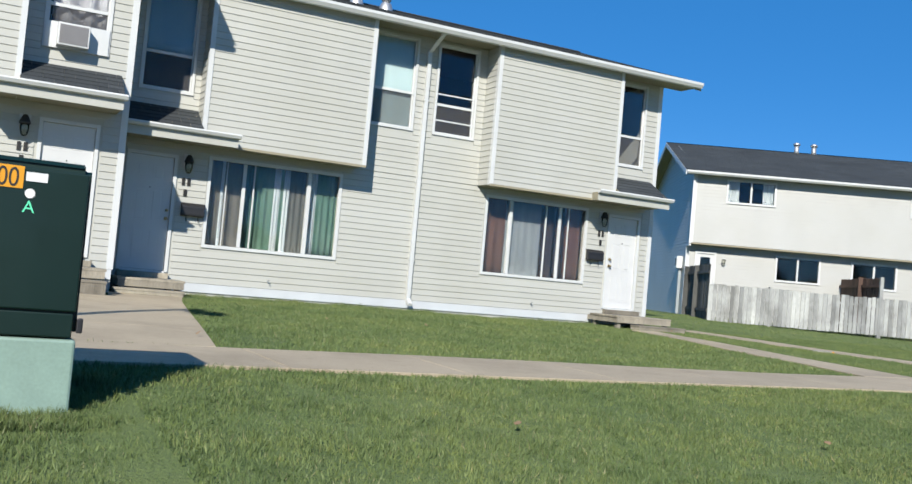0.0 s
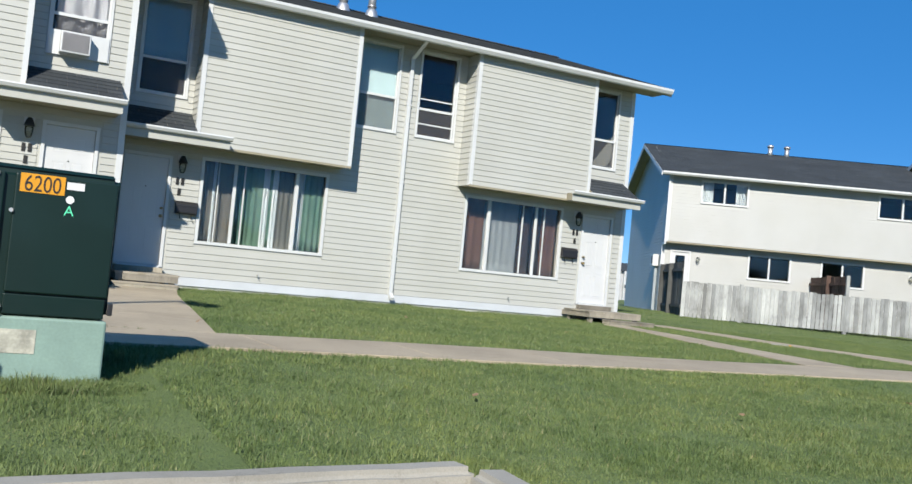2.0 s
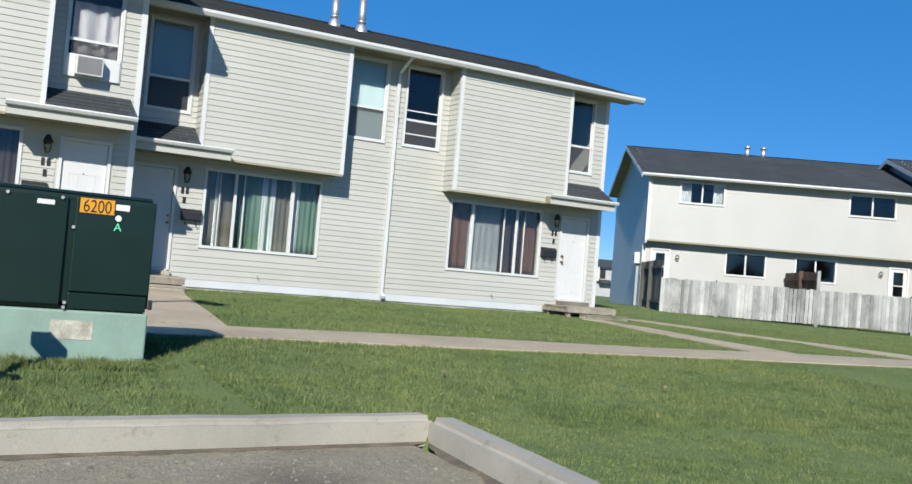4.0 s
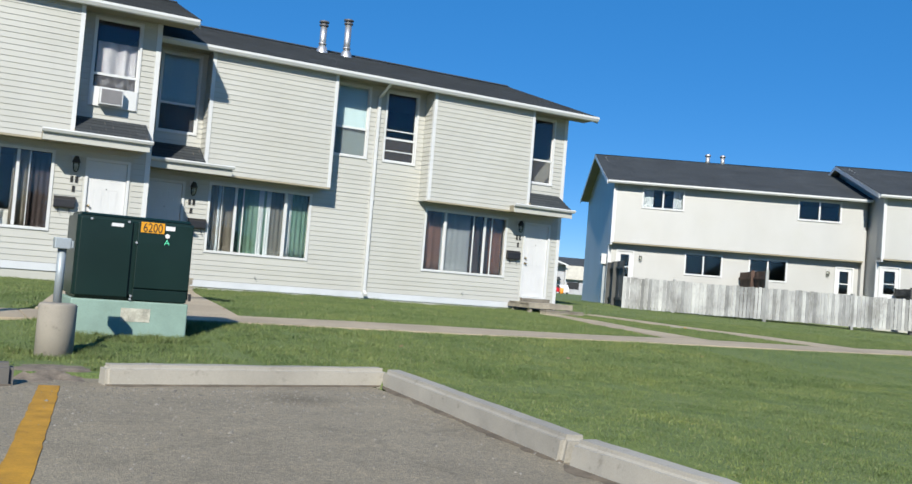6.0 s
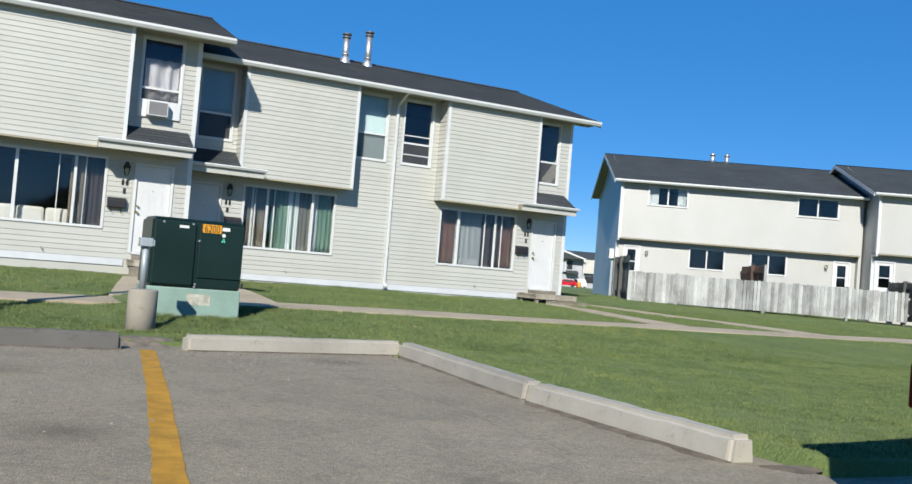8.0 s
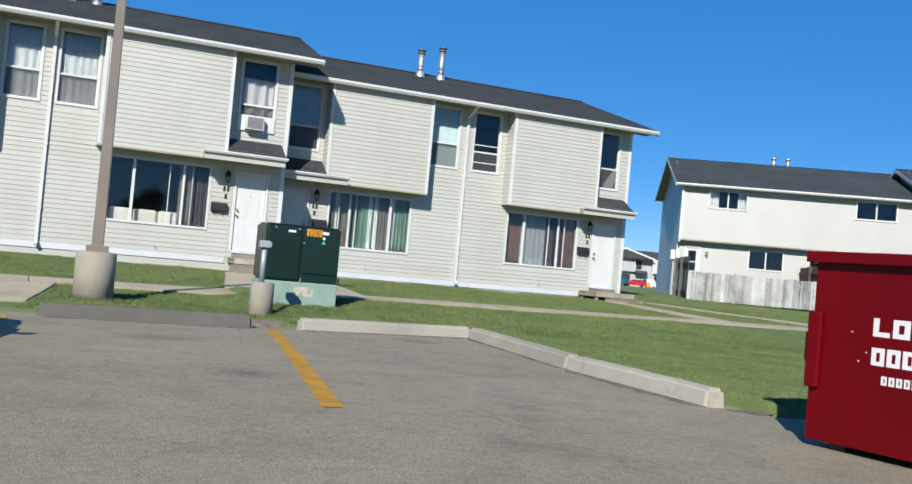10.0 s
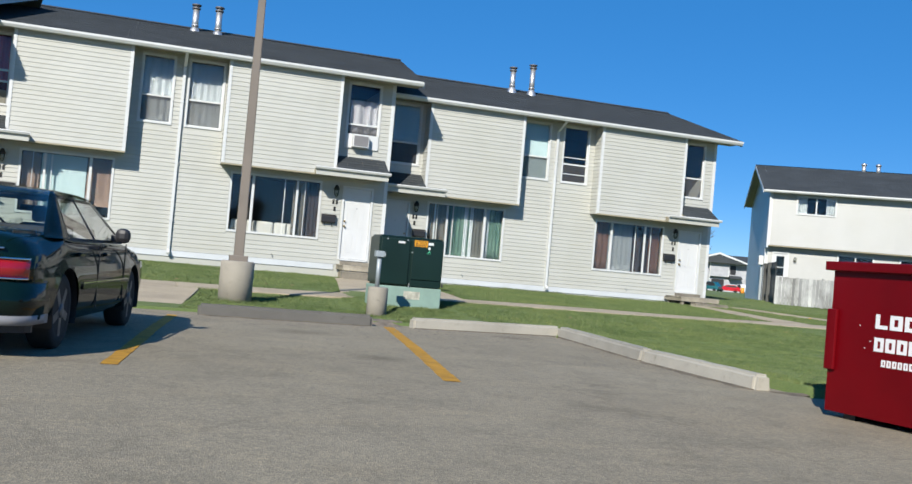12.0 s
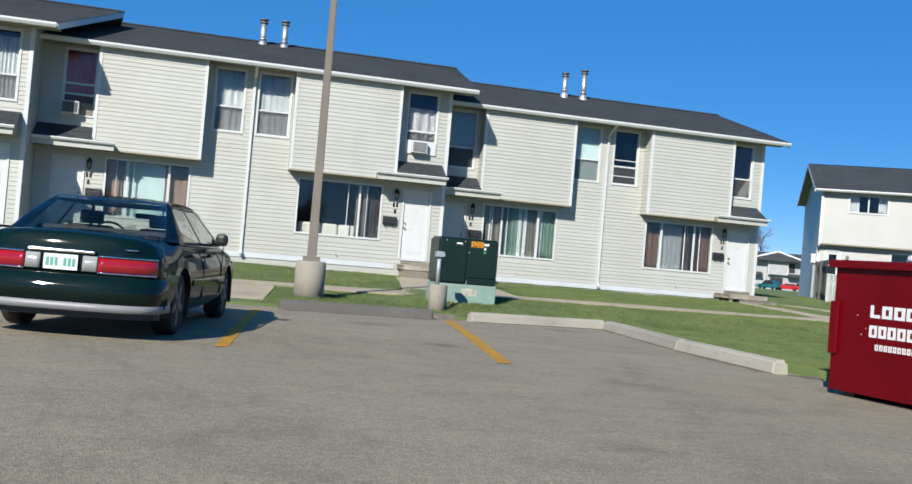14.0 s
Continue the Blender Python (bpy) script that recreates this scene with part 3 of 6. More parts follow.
# front window, door, two upper windows and bay of the units that differ from the rest
USUAL = (WIN, DOOR, UP1, UP2, BAY)
MIDDLE = {1: ((1.54, 4.10, 1.29, 2.93), (4.76, 5.68, 0.74, 2.90), (0.14, 1.10, 4.08, 5.95), (4.70, 5.66, 4.06, 5.95), (1.19, 4.38, 3.12, 6.06)),
          -1: ((1.64, 3.97, 1.29, 2.93), (4.53, 5.42, 0.74, 2.90), (0.26, 1.12, 4.08, 5.95), (4.43, 5.30, 4.06, 5.95), (1.38, 4.33, 3.12, 6.06))}
FORWARD = {1: (WIN, DOOR, UP1, (4.85, 5.77, 4.06, 5.95), BAY), -1: USUAL}


def hole(h, s):
    """An opening mirrored to the unit's side."""
    return (h[0], h[1], h[2], h[3]) if s > 0 else (-h[1], -h[0], h[2], h[3])


def window_frame_bm(x0, x1, z0, z1, y0, y1, w):
    return boxes((x0, x0 + w, y0, y1, z0, z1), (x1 - w, x1, y0, y1, z0, z1), (x0 + w, x1 - w, y0, y1, z1 - w, z1), (x0 + w, x1 - w, y0, y1, z0, z0 + w))


def pane(parent, x0, x1, z0, z1, y):
    ob = part("pane", boxes((x0, x1, y, y + 0.006, z0, z1)), M_GLASS, parent, "clear glass pane")
    ob.visible_shadow = False
    return ob


def sash_window(house, h, rails=(0.44,)):
    """A tall hung window: casing, sash rails and panes."""
    x0, x1, z0, z1 = h
    w = part("window", window_frame_bm(x0 - 0.03, x1 + 0.03, z0 - 0.03, z1 + 0.03, -0.03, 0.02, 0.05), M_TRIM, house, "white-trimmed hung window")
    part("sash_frame", window_frame_bm(x0 + 0.015, x1 - 0.015, z0 + 0.015, z1 - 0.015, 0.022, 0.07, 0.03), M_TRIM, w)
    zs = [z0 + 0.045] + [z0 + (z1 - z0) * r for r in rails] + [z1 - 0.045]
    for i, r in enumerate(zs[1:-1]):
        thin = len(zs) > 4 and i != 1
        e = 0.014 if thin else 0.026
        part("rail", boxes((x0 + 0.046, x1 - 0.046, 0.022 if thin else 0.012, 0.068, r - e, r + e)), M_TRIM, w)
    top = z0 + (z1 - z0) * (rails[1] if len(rails) > 2 else rails[0]) - 0.026
    part("insect_screen", boxes((x0 + 0.046, x1 - 0.046, 0.0345, 0.0365, z0 + 0.046, top)), M_MESH, w, "grey insect screen")
    for a, b in zip(zs, zs[1:]):
        pane(w, x0 + 0.045, x1 - 0.045, a, b, 0.045)
    return w


def picture_window(house, h, s, bars):
    """A wide front window with a fixed light and sliding side lights."""
    x0, x1, z0, z1 = h
    w = part("window", window_frame_bm(x0 - 0.035, x1 + 0.035, z0 - 0.035, z1 + 0.035, -0.03, 0.02, 0.06), M_TRIM, house, "wide white-trimmed front window")
    edges = [x0 + 0.03]
    for f, wide in bars:
        c = x0 + (x1 - x0) * (f if s > 0 else 1 - f)
        part("mullion", boxes((c - wide, c + wide, 0.005 if wide > 0.03 else 0.03, 0.075, z0 + 0.03, z1 - 0.03)), M_TRIM, w)
        edges.append(c)
    edges = sorted(edges + [x1 - 0.03])
    for a, b in zip(edges, edges[1:]):
        pane(w, a, b, z0 + 0.03, z1 - 0.03, 0.05)
    return w


def front_door(house, h, s):
    x0, x1, z0, z1 = h
    frame_ob = part("door", boxes((x0, x0 + 0.06, -0.03, 0.08, z0, z1), (x1 - 0.06, x1, -0.03, 0.08, z0, z1), (x0 + 0.06, x1 - 0.06, -0.03, 0.08, z1 - 0.06, z1), (x0 + 0.06, x1 - 0.06, -0.05, 0.10, z0 - 0.03, z0 + 0.02)), M_TRIM, house, "white panelled front door")
    bm = bmesh.new()
    a, b, c, d = x0 + 0.065, x1 - 0.065, z0 + 0.025, z1 - 0.065
    box(bm, a, b, 0.02, 0.065, c, d)
    w, t = b - a, d - c
    for fx0, fx1 in ((0.16, 0.46), (0.54, 0.84)):
        for fz0, fz1 in ((0.07, 0.36), (0.42, 0.72), (0.79, 0.93)):
            p = (a + w * fx0, a + w * fx1, c + t * fz0, c + t * fz1)
            for q in ((p[0], p[0] + 0.018, p[2], p[3]), (p[1] - 0.018, p[1], p[2], p[3]), (p[0] + 0.018, p[1] - 0.018, p[2], p[2] + 0.018), (p[0] + 0.018, p[1] - 0.018, p[3] - 0.018, p[3])):
                box(bm, q[0], q[1], 0.016, 0.02, q[2], q[3])
            box(bm, p[0] + 0.045, p[1] - 0.045, 0.015, 0.02, p[2] + 0.045, p[3] - 0.045, 0.004)
    part("leaf", bm, M_DOOR, frame_ob)
    kx = (x0 + 0.12) if s > 0 else (x1 - 0.12)
    for name, kz, r in (("knob", z0 + 0.98, 0.03), ("deadbolt", z0 + 1.13, 0.025)):
        bm = bmesh.new()
        tube(bm, (kx, 0.02, kz), (kx, 0.005, kz), r * 1.1, r * 1.1)
        tube(bm, (kx, 0.005, kz), (kx, -0.03, kz), r * 0.5, r * 0.5, cap=False)
        bmesh.ops.create_uvsphere(bm, u_segments=12, v_segments=8, radius=r, matrix=Matrix.Translation((kx, -0.045, kz)))
        part(name, bm, M_BRASS, frame_ob, "brass " + name)
    part("peephole", tube(bmesh.new(), ((x0 + x1) / 2, 0.02, z0 + 1.52), ((x0 + x1) / 2, 0.008, z0 + 1.52), 0.012), M_DARK, frame_ob)


def porch(house, s, right_end, bay_end):
    """The small lean-to roof over a front door."""
    a, b = bay_end - 0.60, right_end
    X = lambda v: s * v
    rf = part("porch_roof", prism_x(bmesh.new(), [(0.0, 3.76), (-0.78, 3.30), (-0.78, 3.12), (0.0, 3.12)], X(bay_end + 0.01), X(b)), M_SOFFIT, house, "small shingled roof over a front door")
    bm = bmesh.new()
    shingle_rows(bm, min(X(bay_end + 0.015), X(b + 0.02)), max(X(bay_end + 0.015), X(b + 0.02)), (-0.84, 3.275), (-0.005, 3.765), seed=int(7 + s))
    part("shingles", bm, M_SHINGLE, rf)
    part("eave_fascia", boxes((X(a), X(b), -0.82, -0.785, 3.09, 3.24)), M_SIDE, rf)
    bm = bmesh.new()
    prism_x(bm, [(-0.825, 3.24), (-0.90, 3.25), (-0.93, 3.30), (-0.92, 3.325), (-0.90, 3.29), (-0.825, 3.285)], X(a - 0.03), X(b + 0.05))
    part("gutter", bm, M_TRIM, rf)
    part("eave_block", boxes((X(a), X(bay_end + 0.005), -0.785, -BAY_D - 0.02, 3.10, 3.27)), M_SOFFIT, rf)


def downpipe(house):
    bm = bmesh.new()
    for r in ((-0.04, 0.04, -0.085, -0.02, 0.62, 5.72),):
        box(bm, *r)
    prism_x(bm, [(-0.085, 5.72), (-0.02, 5.72), (-0.70, 6.02), (-0.78, 6.02)], -0.04, 0.04)
    prism_x(bm, [(-0.085, 0.62), (-0.02, 0.62), (-0.02, 0.55), (-0.17, 0.46), (-0.20, 0.52)], -0.04, 0.04)
    dp = part("downpipe", bm, M_TRIM, house, "white metal downpipe")
    for z in (1.4, 3.0, 4.7):
        part("strap", boxes((-0.055, 0.055, -0.09, -0.015, z, z + 0.03)), M_TRIM, dp)


def vent_pipe(x, y, z, h):
    t = thing("roof_vent", pose(x, y, z), "shiny galvanised flue pipe with a cap on the roof", "flue pipe", "roof flues")
    part("flashing", lathe(bmesh.new(), [(0.20, -0.15), (0.19, 0.03), (0.13, 0.22), (0.105, 0.24)]), M_FLASH, t)
    part("pipe", lathe(bmesh.new(), [(0.10, 0.10), (0.10, h - 0.16)]), M_FLASH, t)
    part("collar", lathe(bmesh.new(), [(0.115, 0.30), (0.12, 0.32), (0.115, 0.34)]), M_FLASH, t)
    part("cap", lathe(bmesh.new(), [(0.10, h - 0.18), (0.135, h - 0.17), (0.135, h - 0.12), (0.09, h - 0.11), (0.09, h - 0.07), (0.15, h - 0.06), (0.15, h - 0.02), (0.05, h)]), M_CAP, t, "dull dark metal cap")


def prow_prism(bm, pts, x0, x1, prow):
    """Extrudes a roof outline of (y, z) along x; its far end juts out by prow at the ridge."""
    top = max(z for _, z in pts)
    a = [bm.verts.new((x0, y, z)) for y, z in pts]
    b = [bm.verts.new((x1 + (prow if z > top - 0.3 else 0.0), y, z)) for y, z in pts]
    n = len(pts)
    for q in (a, b):
        bm.faces.new((q[0], q[1], q[4], q[5]))
        bm.faces.new((q[1], q[2], q[3], q[4]))
    for i in range(n):
        bm.faces.new((a[i], b[i], b[(i + 1) % n], a[(i + 1) % n]))
    return bm


def townhouse(x, y, dz, label, sides=(1, -1), base=0.37, prow=0.0, units=None, side=1.6):
    house = thing("townhouse", pose(x, y, dz), label, "house", "row of townhouses")
    lo, hi = [], []
    units = units or {1: USUAL, -1: USUAL}
    for s in sides:
        win, door, up1, up2, bay_at = units[s]
        lo += [hole(win, s), hole(door, s)]
        hi += [hole(up1, s), hole(up2, s)]
    floor_z = 3.20
    wall = part("front_wall", holed_wall(bmesh.new(), -HALF, HALF, 0.1, floor_z, 0.0, 0.14, lo), M_SIDE, house, "cream vinyl-sided wall")
    upper = part("upper_front_wall", holed_wall(bmesh.new(), -HALF, HALF, floor_z, 6.06, 0.0, 0.14, hi), M_SIDE, house, "cream vinyl-sided wall")
    pad = lambda hs: [(a - 0.045, b + 0.045, c - 0.045, d + 0.045) for a, b, c, d in hs]
    siding(wall, (-HALF, 0, 0), 0, 2 * HALF, 0.58, 3.10, [(a + HALF, b + HALF, c, d) for a, b, c, d in pad(lo)])
    bays = [hole((units[s][4][0], units[s][4][1], 3.0, 6.3), s) for s in (1, -1)]
    siding(upper, (-HALF, 0, 0), 0, 2 * HALF, 3.12, 6.04, [(a + HALF, b + HALF, c, d) for a, b, c, d in pad(hi) + bays])
    part("side_wall", boxes((HALF - 0.14, HALF, 0.142, DEPTH, 0.1, 6.06)), M_SIDE, house)
    part("side_wall", boxes((-HALF, -HALF + 0.14, 0.142, DEPTH, 0.1, 6.06)), M_SIDE, house)
    if prow:
        siding(wall, (HALF, 0.02, 0), 90, side, 0.58, 3.10)
        siding(upper, (HALF, 0.02, 0), 90, side, 3.12, 6.04)
    part("back_wall", boxes((-HALF + 0.142, HALF - 0.142, DEPTH - 0.14, DEPTH, 0.1, 6.06)), M_SIDE, house)
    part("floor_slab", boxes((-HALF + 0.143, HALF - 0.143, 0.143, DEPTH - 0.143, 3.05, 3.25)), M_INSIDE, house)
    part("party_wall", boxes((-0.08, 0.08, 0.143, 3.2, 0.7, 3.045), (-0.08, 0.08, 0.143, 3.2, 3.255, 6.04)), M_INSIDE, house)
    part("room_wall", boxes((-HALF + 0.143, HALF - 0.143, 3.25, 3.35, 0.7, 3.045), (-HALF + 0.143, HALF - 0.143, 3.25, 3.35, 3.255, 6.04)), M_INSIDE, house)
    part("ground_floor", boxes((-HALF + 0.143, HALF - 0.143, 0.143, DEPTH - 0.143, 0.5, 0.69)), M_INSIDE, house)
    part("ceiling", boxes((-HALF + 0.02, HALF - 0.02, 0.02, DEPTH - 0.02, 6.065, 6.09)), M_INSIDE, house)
    # white skirt board above the grass
    for k0, k1 in ((-HALF, -5.86), (-4.66, 4.66), (5.86, HALF)):
        part("skirt", boxes((k0, k1, -0.03, -0.001, base + 0.045, 0.575)), M_SKIRT, house)
    part("foundation", boxes((-HALF + 0.02, HALF - 0.02, 0.01, DEPTH - 0.02, -0.3, base + 0.1)), M_FOUND, house)
    for s in (1, -1):
        X = lambda v: s * v
        e0, e1 = units[s][4][:2]
        bay = part("bay", boxes((X(e0), X(e1), -BAY_D, -0.002, BAY[2], 6.055)), M_SOFFIT, house, "cantilevered upper bay with cream vinyl siding")
        b0, b1 = min(X(e0), X(e1)), max(X(e0), X(e1))
        siding(bay, (b0, -BAY_D, 0), 0, b1 - b0, BAY[2], 6.05)
        siding(bay, (b0, -0.01, 0), -90, BAY_D - 0.01, BAY[2], 6.05)
        siding(bay, (b1, -BAY_D, 0), 90, BAY_D - 0.01, BAY[2], 6.05)
        z_in = BAY[2] + 0.16
        for e, zb in ((b0, BAY[2] if s > 0 else z_in), (b1, z_in if s > 0 else BAY[2])):
            sg = -1 if e == b0 else 1
            bm = prism_z(bmesh.new(), [(e - sg * 0.065, -BAY_D - 0.026), (e + sg * 0.022, -BAY_D - 0.026), (e + sg * 0.022, -BAY_D + 0.07), (e + sg * 0.003, -BAY_D + 0.07), (e + sg * 0.003, -BAY_D - 0.004), (e - sg * 0.065, -BAY_D - 0.004)], zb, 6.05)
            part("corner_trim", bm, M_TRIM, bay)
        part("bottom_trim", boxes((b0 - 0.02, b1 + 0.02, -BAY_D - 0.03, -BAY_D + 0.01, BAY[2] - 0.025, BAY[2] + 0.02)), M_SOFFIT, bay)
        end = s * HALF
        part("corner_trim", prism_z(bmesh.new(), [(end - s * 0.085, -0.024), (end + s * 0.022, -0.024), (end + s * 0.022, 0.085), (end + s * 0.003, 0.085), (end + s * 0.003, -0.003), (end - s * 0.085, -0.003)], 0.58, 6.05), M_TRIM, house)
    for s in sides:
        win, door, up1, up2, bay_at = units[s]
        picture_window(house, hole(win, s), s, ((0.245, 0.035), (0.60 if s > 0 else 0.665, 0.010), (0.74, 0.03), (0.83 if s > 0 else 0.87, 0.007)))
        front_door(house, hole(door, s), s)
        sash_window(house, hole(up1, s), (0.155, 0.33, 0.45) if (x > 0 and s > 0) else (0.40,))
        sash_window(house, hole(up2, s), (0.32, 0.48) if (-5 < x < 0 and s < 0) else (0.36,))
        porch(house, s, 5.90, bay_at[1])
    downpipe(house)
    # roof: deck with rakes, soffit, gutter and lapped shingles
    rl, rr = -HALF + 0.02, HALF + 0.56 + (0.1 if prow else 0.0)
    back_y = 2 * RIDGE_Y - EAVE_Y
    roof = part("roof", prow_prism(bmesh.new(), [(EAVE_Y, EAVE_Z), (RIDGE_Y, RIDGE_Z), (back_y, EAVE_Z), (back_y, EAVE_Z - 0.10), (RIDGE_Y, RIDGE_Z - 0.16), (EAVE_Y, EAVE_Z - 0.10)], rl, rr, prow), M_SOFFIT, house, "dark grey shingled gable roof")
    bm = bmesh.new()
    shingle_rows(bm, rl - 0.01, rr + 0.03, (EAVE_Y - 0.05, EAVE_Z - 0.012), (RIDGE_Y + 0.02, RIDGE_Z + 0.004), seed=5, prow=prow)
    part("shingles", bm, M_SHINGLE, roof)
    bm = bmesh.new()
    shingle_rows(bm, rl - 0.01, rr + 0.03, (back_y + 0.05, EAVE_Z - 0.012), (RIDGE_Y - 0.02, RIDGE_Z + 0.004), tab=1.2, course=0.4, seed=6, prow=prow)
    part("back_shingles", bm, M_SHINGLE, roof)
    part("ridge_cap", prism_x(bmesh.new(), [(RIDGE_Y - 0.15, RIDGE_Z - 0.02), (RIDGE_Y, RIDGE_Z + 0.045), (RIDGE_Y + 0.15, RIDGE_Z - 0.02)], rl, rr + 0.03 + prow), M_SHINGLE, roof)
    bm = bmesh.new()
    rake = [(EAVE_Y, EAVE_Z - 0.015, 0), (RIDGE_Y, RIDGE_Z - 0.01, prow), (back_y, EAVE_Z - 0.015, 0), (back_y, EAVE_Z - 0.18, 0), (RIDGE_Y, RIDGE_Z - 0.18, prow), (EAVE_Y, EAVE_Z - 0.18, 0)]
    ra, rb = [[bm.verts.new((rr + off + px, py, pz)) for py, pz, px in rake] for off in (0.003, 0.022)]
    for q in (ra, rb):
        bm.faces.new((q[0], q[1], q[4], q[5]))
        bm.faces.new((q[1], q[2], q[3], q[4]))
    for i in range(6):
        bm.faces.new((ra[i], rb[i], rb[(i + 1) % 6], ra[(i + 1) % 6]))
    part("rake_board", bm, M_TRIM, roof)
    part("gable", prism_x(bmesh.new(), [(0.0, 6.09), (RIDGE_Y, RIDGE_Z - 0.18), (DEPTH, 6.09)], HALF - 0.12, HALF), M_SIDE, roof)
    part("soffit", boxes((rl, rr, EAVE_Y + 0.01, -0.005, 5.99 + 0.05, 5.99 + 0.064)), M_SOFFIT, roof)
    part("eave_fascia", boxes((rl, rr, EAVE_Y - 0.02, EAVE_Y - 0.002, 5.985, EAVE_Z - 0.02)), M_TRIM, roof)
    part("gutter", prism_x(bmesh.new(), [(EAVE_Y - 0.021, 5.99), (EAVE_Y - 0.08, 5.995), (EAVE_Y - 0.125, 6.06), (EAVE_Y - 0.125, 6.115), (EAVE_Y - 0.10, 6.115), (EAVE_Y - 0.10, 6.07), (EAVE_Y - 0.021, 6.06)], rl, rr - 0.02), M_TRIM, roof, "white metal gutter")
    return house


AB = townhouse(8.29, 20.0, 0.0, "end townhouse block with cream vinyl siding and two upper bays")
CD = townhouse(-3.79, 18.475, 0.15, "middle townhouse block with cream vinyl siding, set forward", prow=0.5, units=MIDDLE)
EF = townhouse(-15.77, 16.85, 0.18, "farther townhouse block with cream vinyl siding, set forward", prow=1.1, units=FORWARD)
vent_pipe(8.02, 24.0, 7.52, 1.02)
vent_pipe(8.80, 24.0, 7.52, 1.22)
vent_pipe(-3.50, 22.5, 7.60, 1.02)
vent_pipe(-2.78, 22.5, 7.60, 1.05)


# ---- things on the house fronts ----
def letters(m, rows):
    """Dark upright bars that stand for the unit's number and letter."""
    t = thing("unit_sign", m, "small black bars of a door sign on the siding", "door sign", "door signs")
    for x0, x1, z0, z1 in rows:
        part("bar", boxes((x0, x1, -0.006, 0.0, z0, z1)), M_BLACK, t)


def wall_lamp(x, y, z):
    t = thing("wall_lamp", pose(x, y, z), "black carriage lamp with clear glass beside the door", "wall lamp", "door lamps")
    part("back_plate", boxes((-0.085, 0.085, -0.018, 0.0, -0.02, 0.22), bevel=0.006), M_TRIM, t, "white mounting block")
    part("hood", lathe(bmesh.new(), [(0.035, 0.20), (0.05, 0.17), (0.085, 0.09), (0.09, 0.06), (0.07, 0.055)], 14, (0, -0.10)), M_DARK, t)
    part("arm", tube(bmesh.new(), (0, -0.015, 0.13), (0, -0.09, 0.14), 0.013, sides=8), M_DARK, t)
    part("shade", lathe(bmesh.new(), [(0.068, 0.055), (0.072, 0.0), (0.055, -0.10), (0.03, -0.14)], 14, (0, -0.10)), M_BULB, t, "clear glass shade")


def mailbox(x, y, z):
    t = thing("mailbox", pose(x, y, z), "black steel letter box with two paper hooks under it", "letter box", "letter boxes")
    bm = bmesh.new()
    prism_x(bm, [(0.0, 0.0), (-0.10, 0.0), (-0.115, 0.03), (-0.11, 0.17), (-0.03, 0.235), (0.0, 0.235)], -0.21, 0.21)
    bmesh.ops.bevel(bm, geom=list(bm.edges), offset=0.008, segments=2, affect="EDGES")
    part("case", bm, M_DARK, t)
    part("lid", prism_x(bmesh.new(), [(-0.118, 0.15), (-0.112, 0.185), (-0.03, 0.247), (0.0, 0.247), (0.0, 0.236), (-0.03, 0.234), (-0.108, 0.172)], -0.216, 0.216), M_DARK, t)
    for s in (-0.11, 0.11):
        bm = bmesh.new()
        pts = [(s, -0.04, 0.0), (s, -0.05, -0.07), (s, -0.08, -0.095), (s, -0.11, -0.07)]
        for a, b in zip(pts, pts[1:]):
            tube(bm, a, b, 0.008, sides=6)
        part("hook", bm, M_DARK, t)


def hose_tap(x, y, z):
    t = thing("hose_tap", pose(x, y, z) @ Matrix.Scale(0.62, 4), "small brass hose tap on the wall", "tap", "hose taps")
    bm = bmesh.new()
    tube(bm, (0, 0, 0), (0, -0.09, -0.01), 0.014, sides=8)
    tube(bm, (0, -0.08, -0.01), (0.03, -0.12, -0.06), 0.013, sides=8)
    part("spout", bm, M_GREY, t)
    part("wheel", tube(bmesh.new(), (0, -0.085, 0.03), (0, -0.085, 0.045), 0.032, sides=10), M_DARK, t)


def air_conditioner(x, y, z, w=0.48, h=0.36, d=0.30, label="grey window air conditioner in a white panel", face=None):
    t = thing("air_conditioner", pose(x, y, z), label, "air conditioner", "window air conditioners")
    part("case", boxes((0, w, -d, 0.04, 0, h), bevel=0.012), M_TRIM, t, "white case")
    part("grille", boxes(*[(0.03, w - 0.03, -d - 0.008, -d + 0.002, 0.03 + k * 0.02, 0.042 + k * 0.02) for k in range(int((h - 0.06) / 0.02))]), face or M_AC, t, "grey louvred back")
    part("back", boxes((0.028, w - 0.028, -d - 0.002, -d + 0.004, 0.028, h - 0.028)), face or M_AC, t)


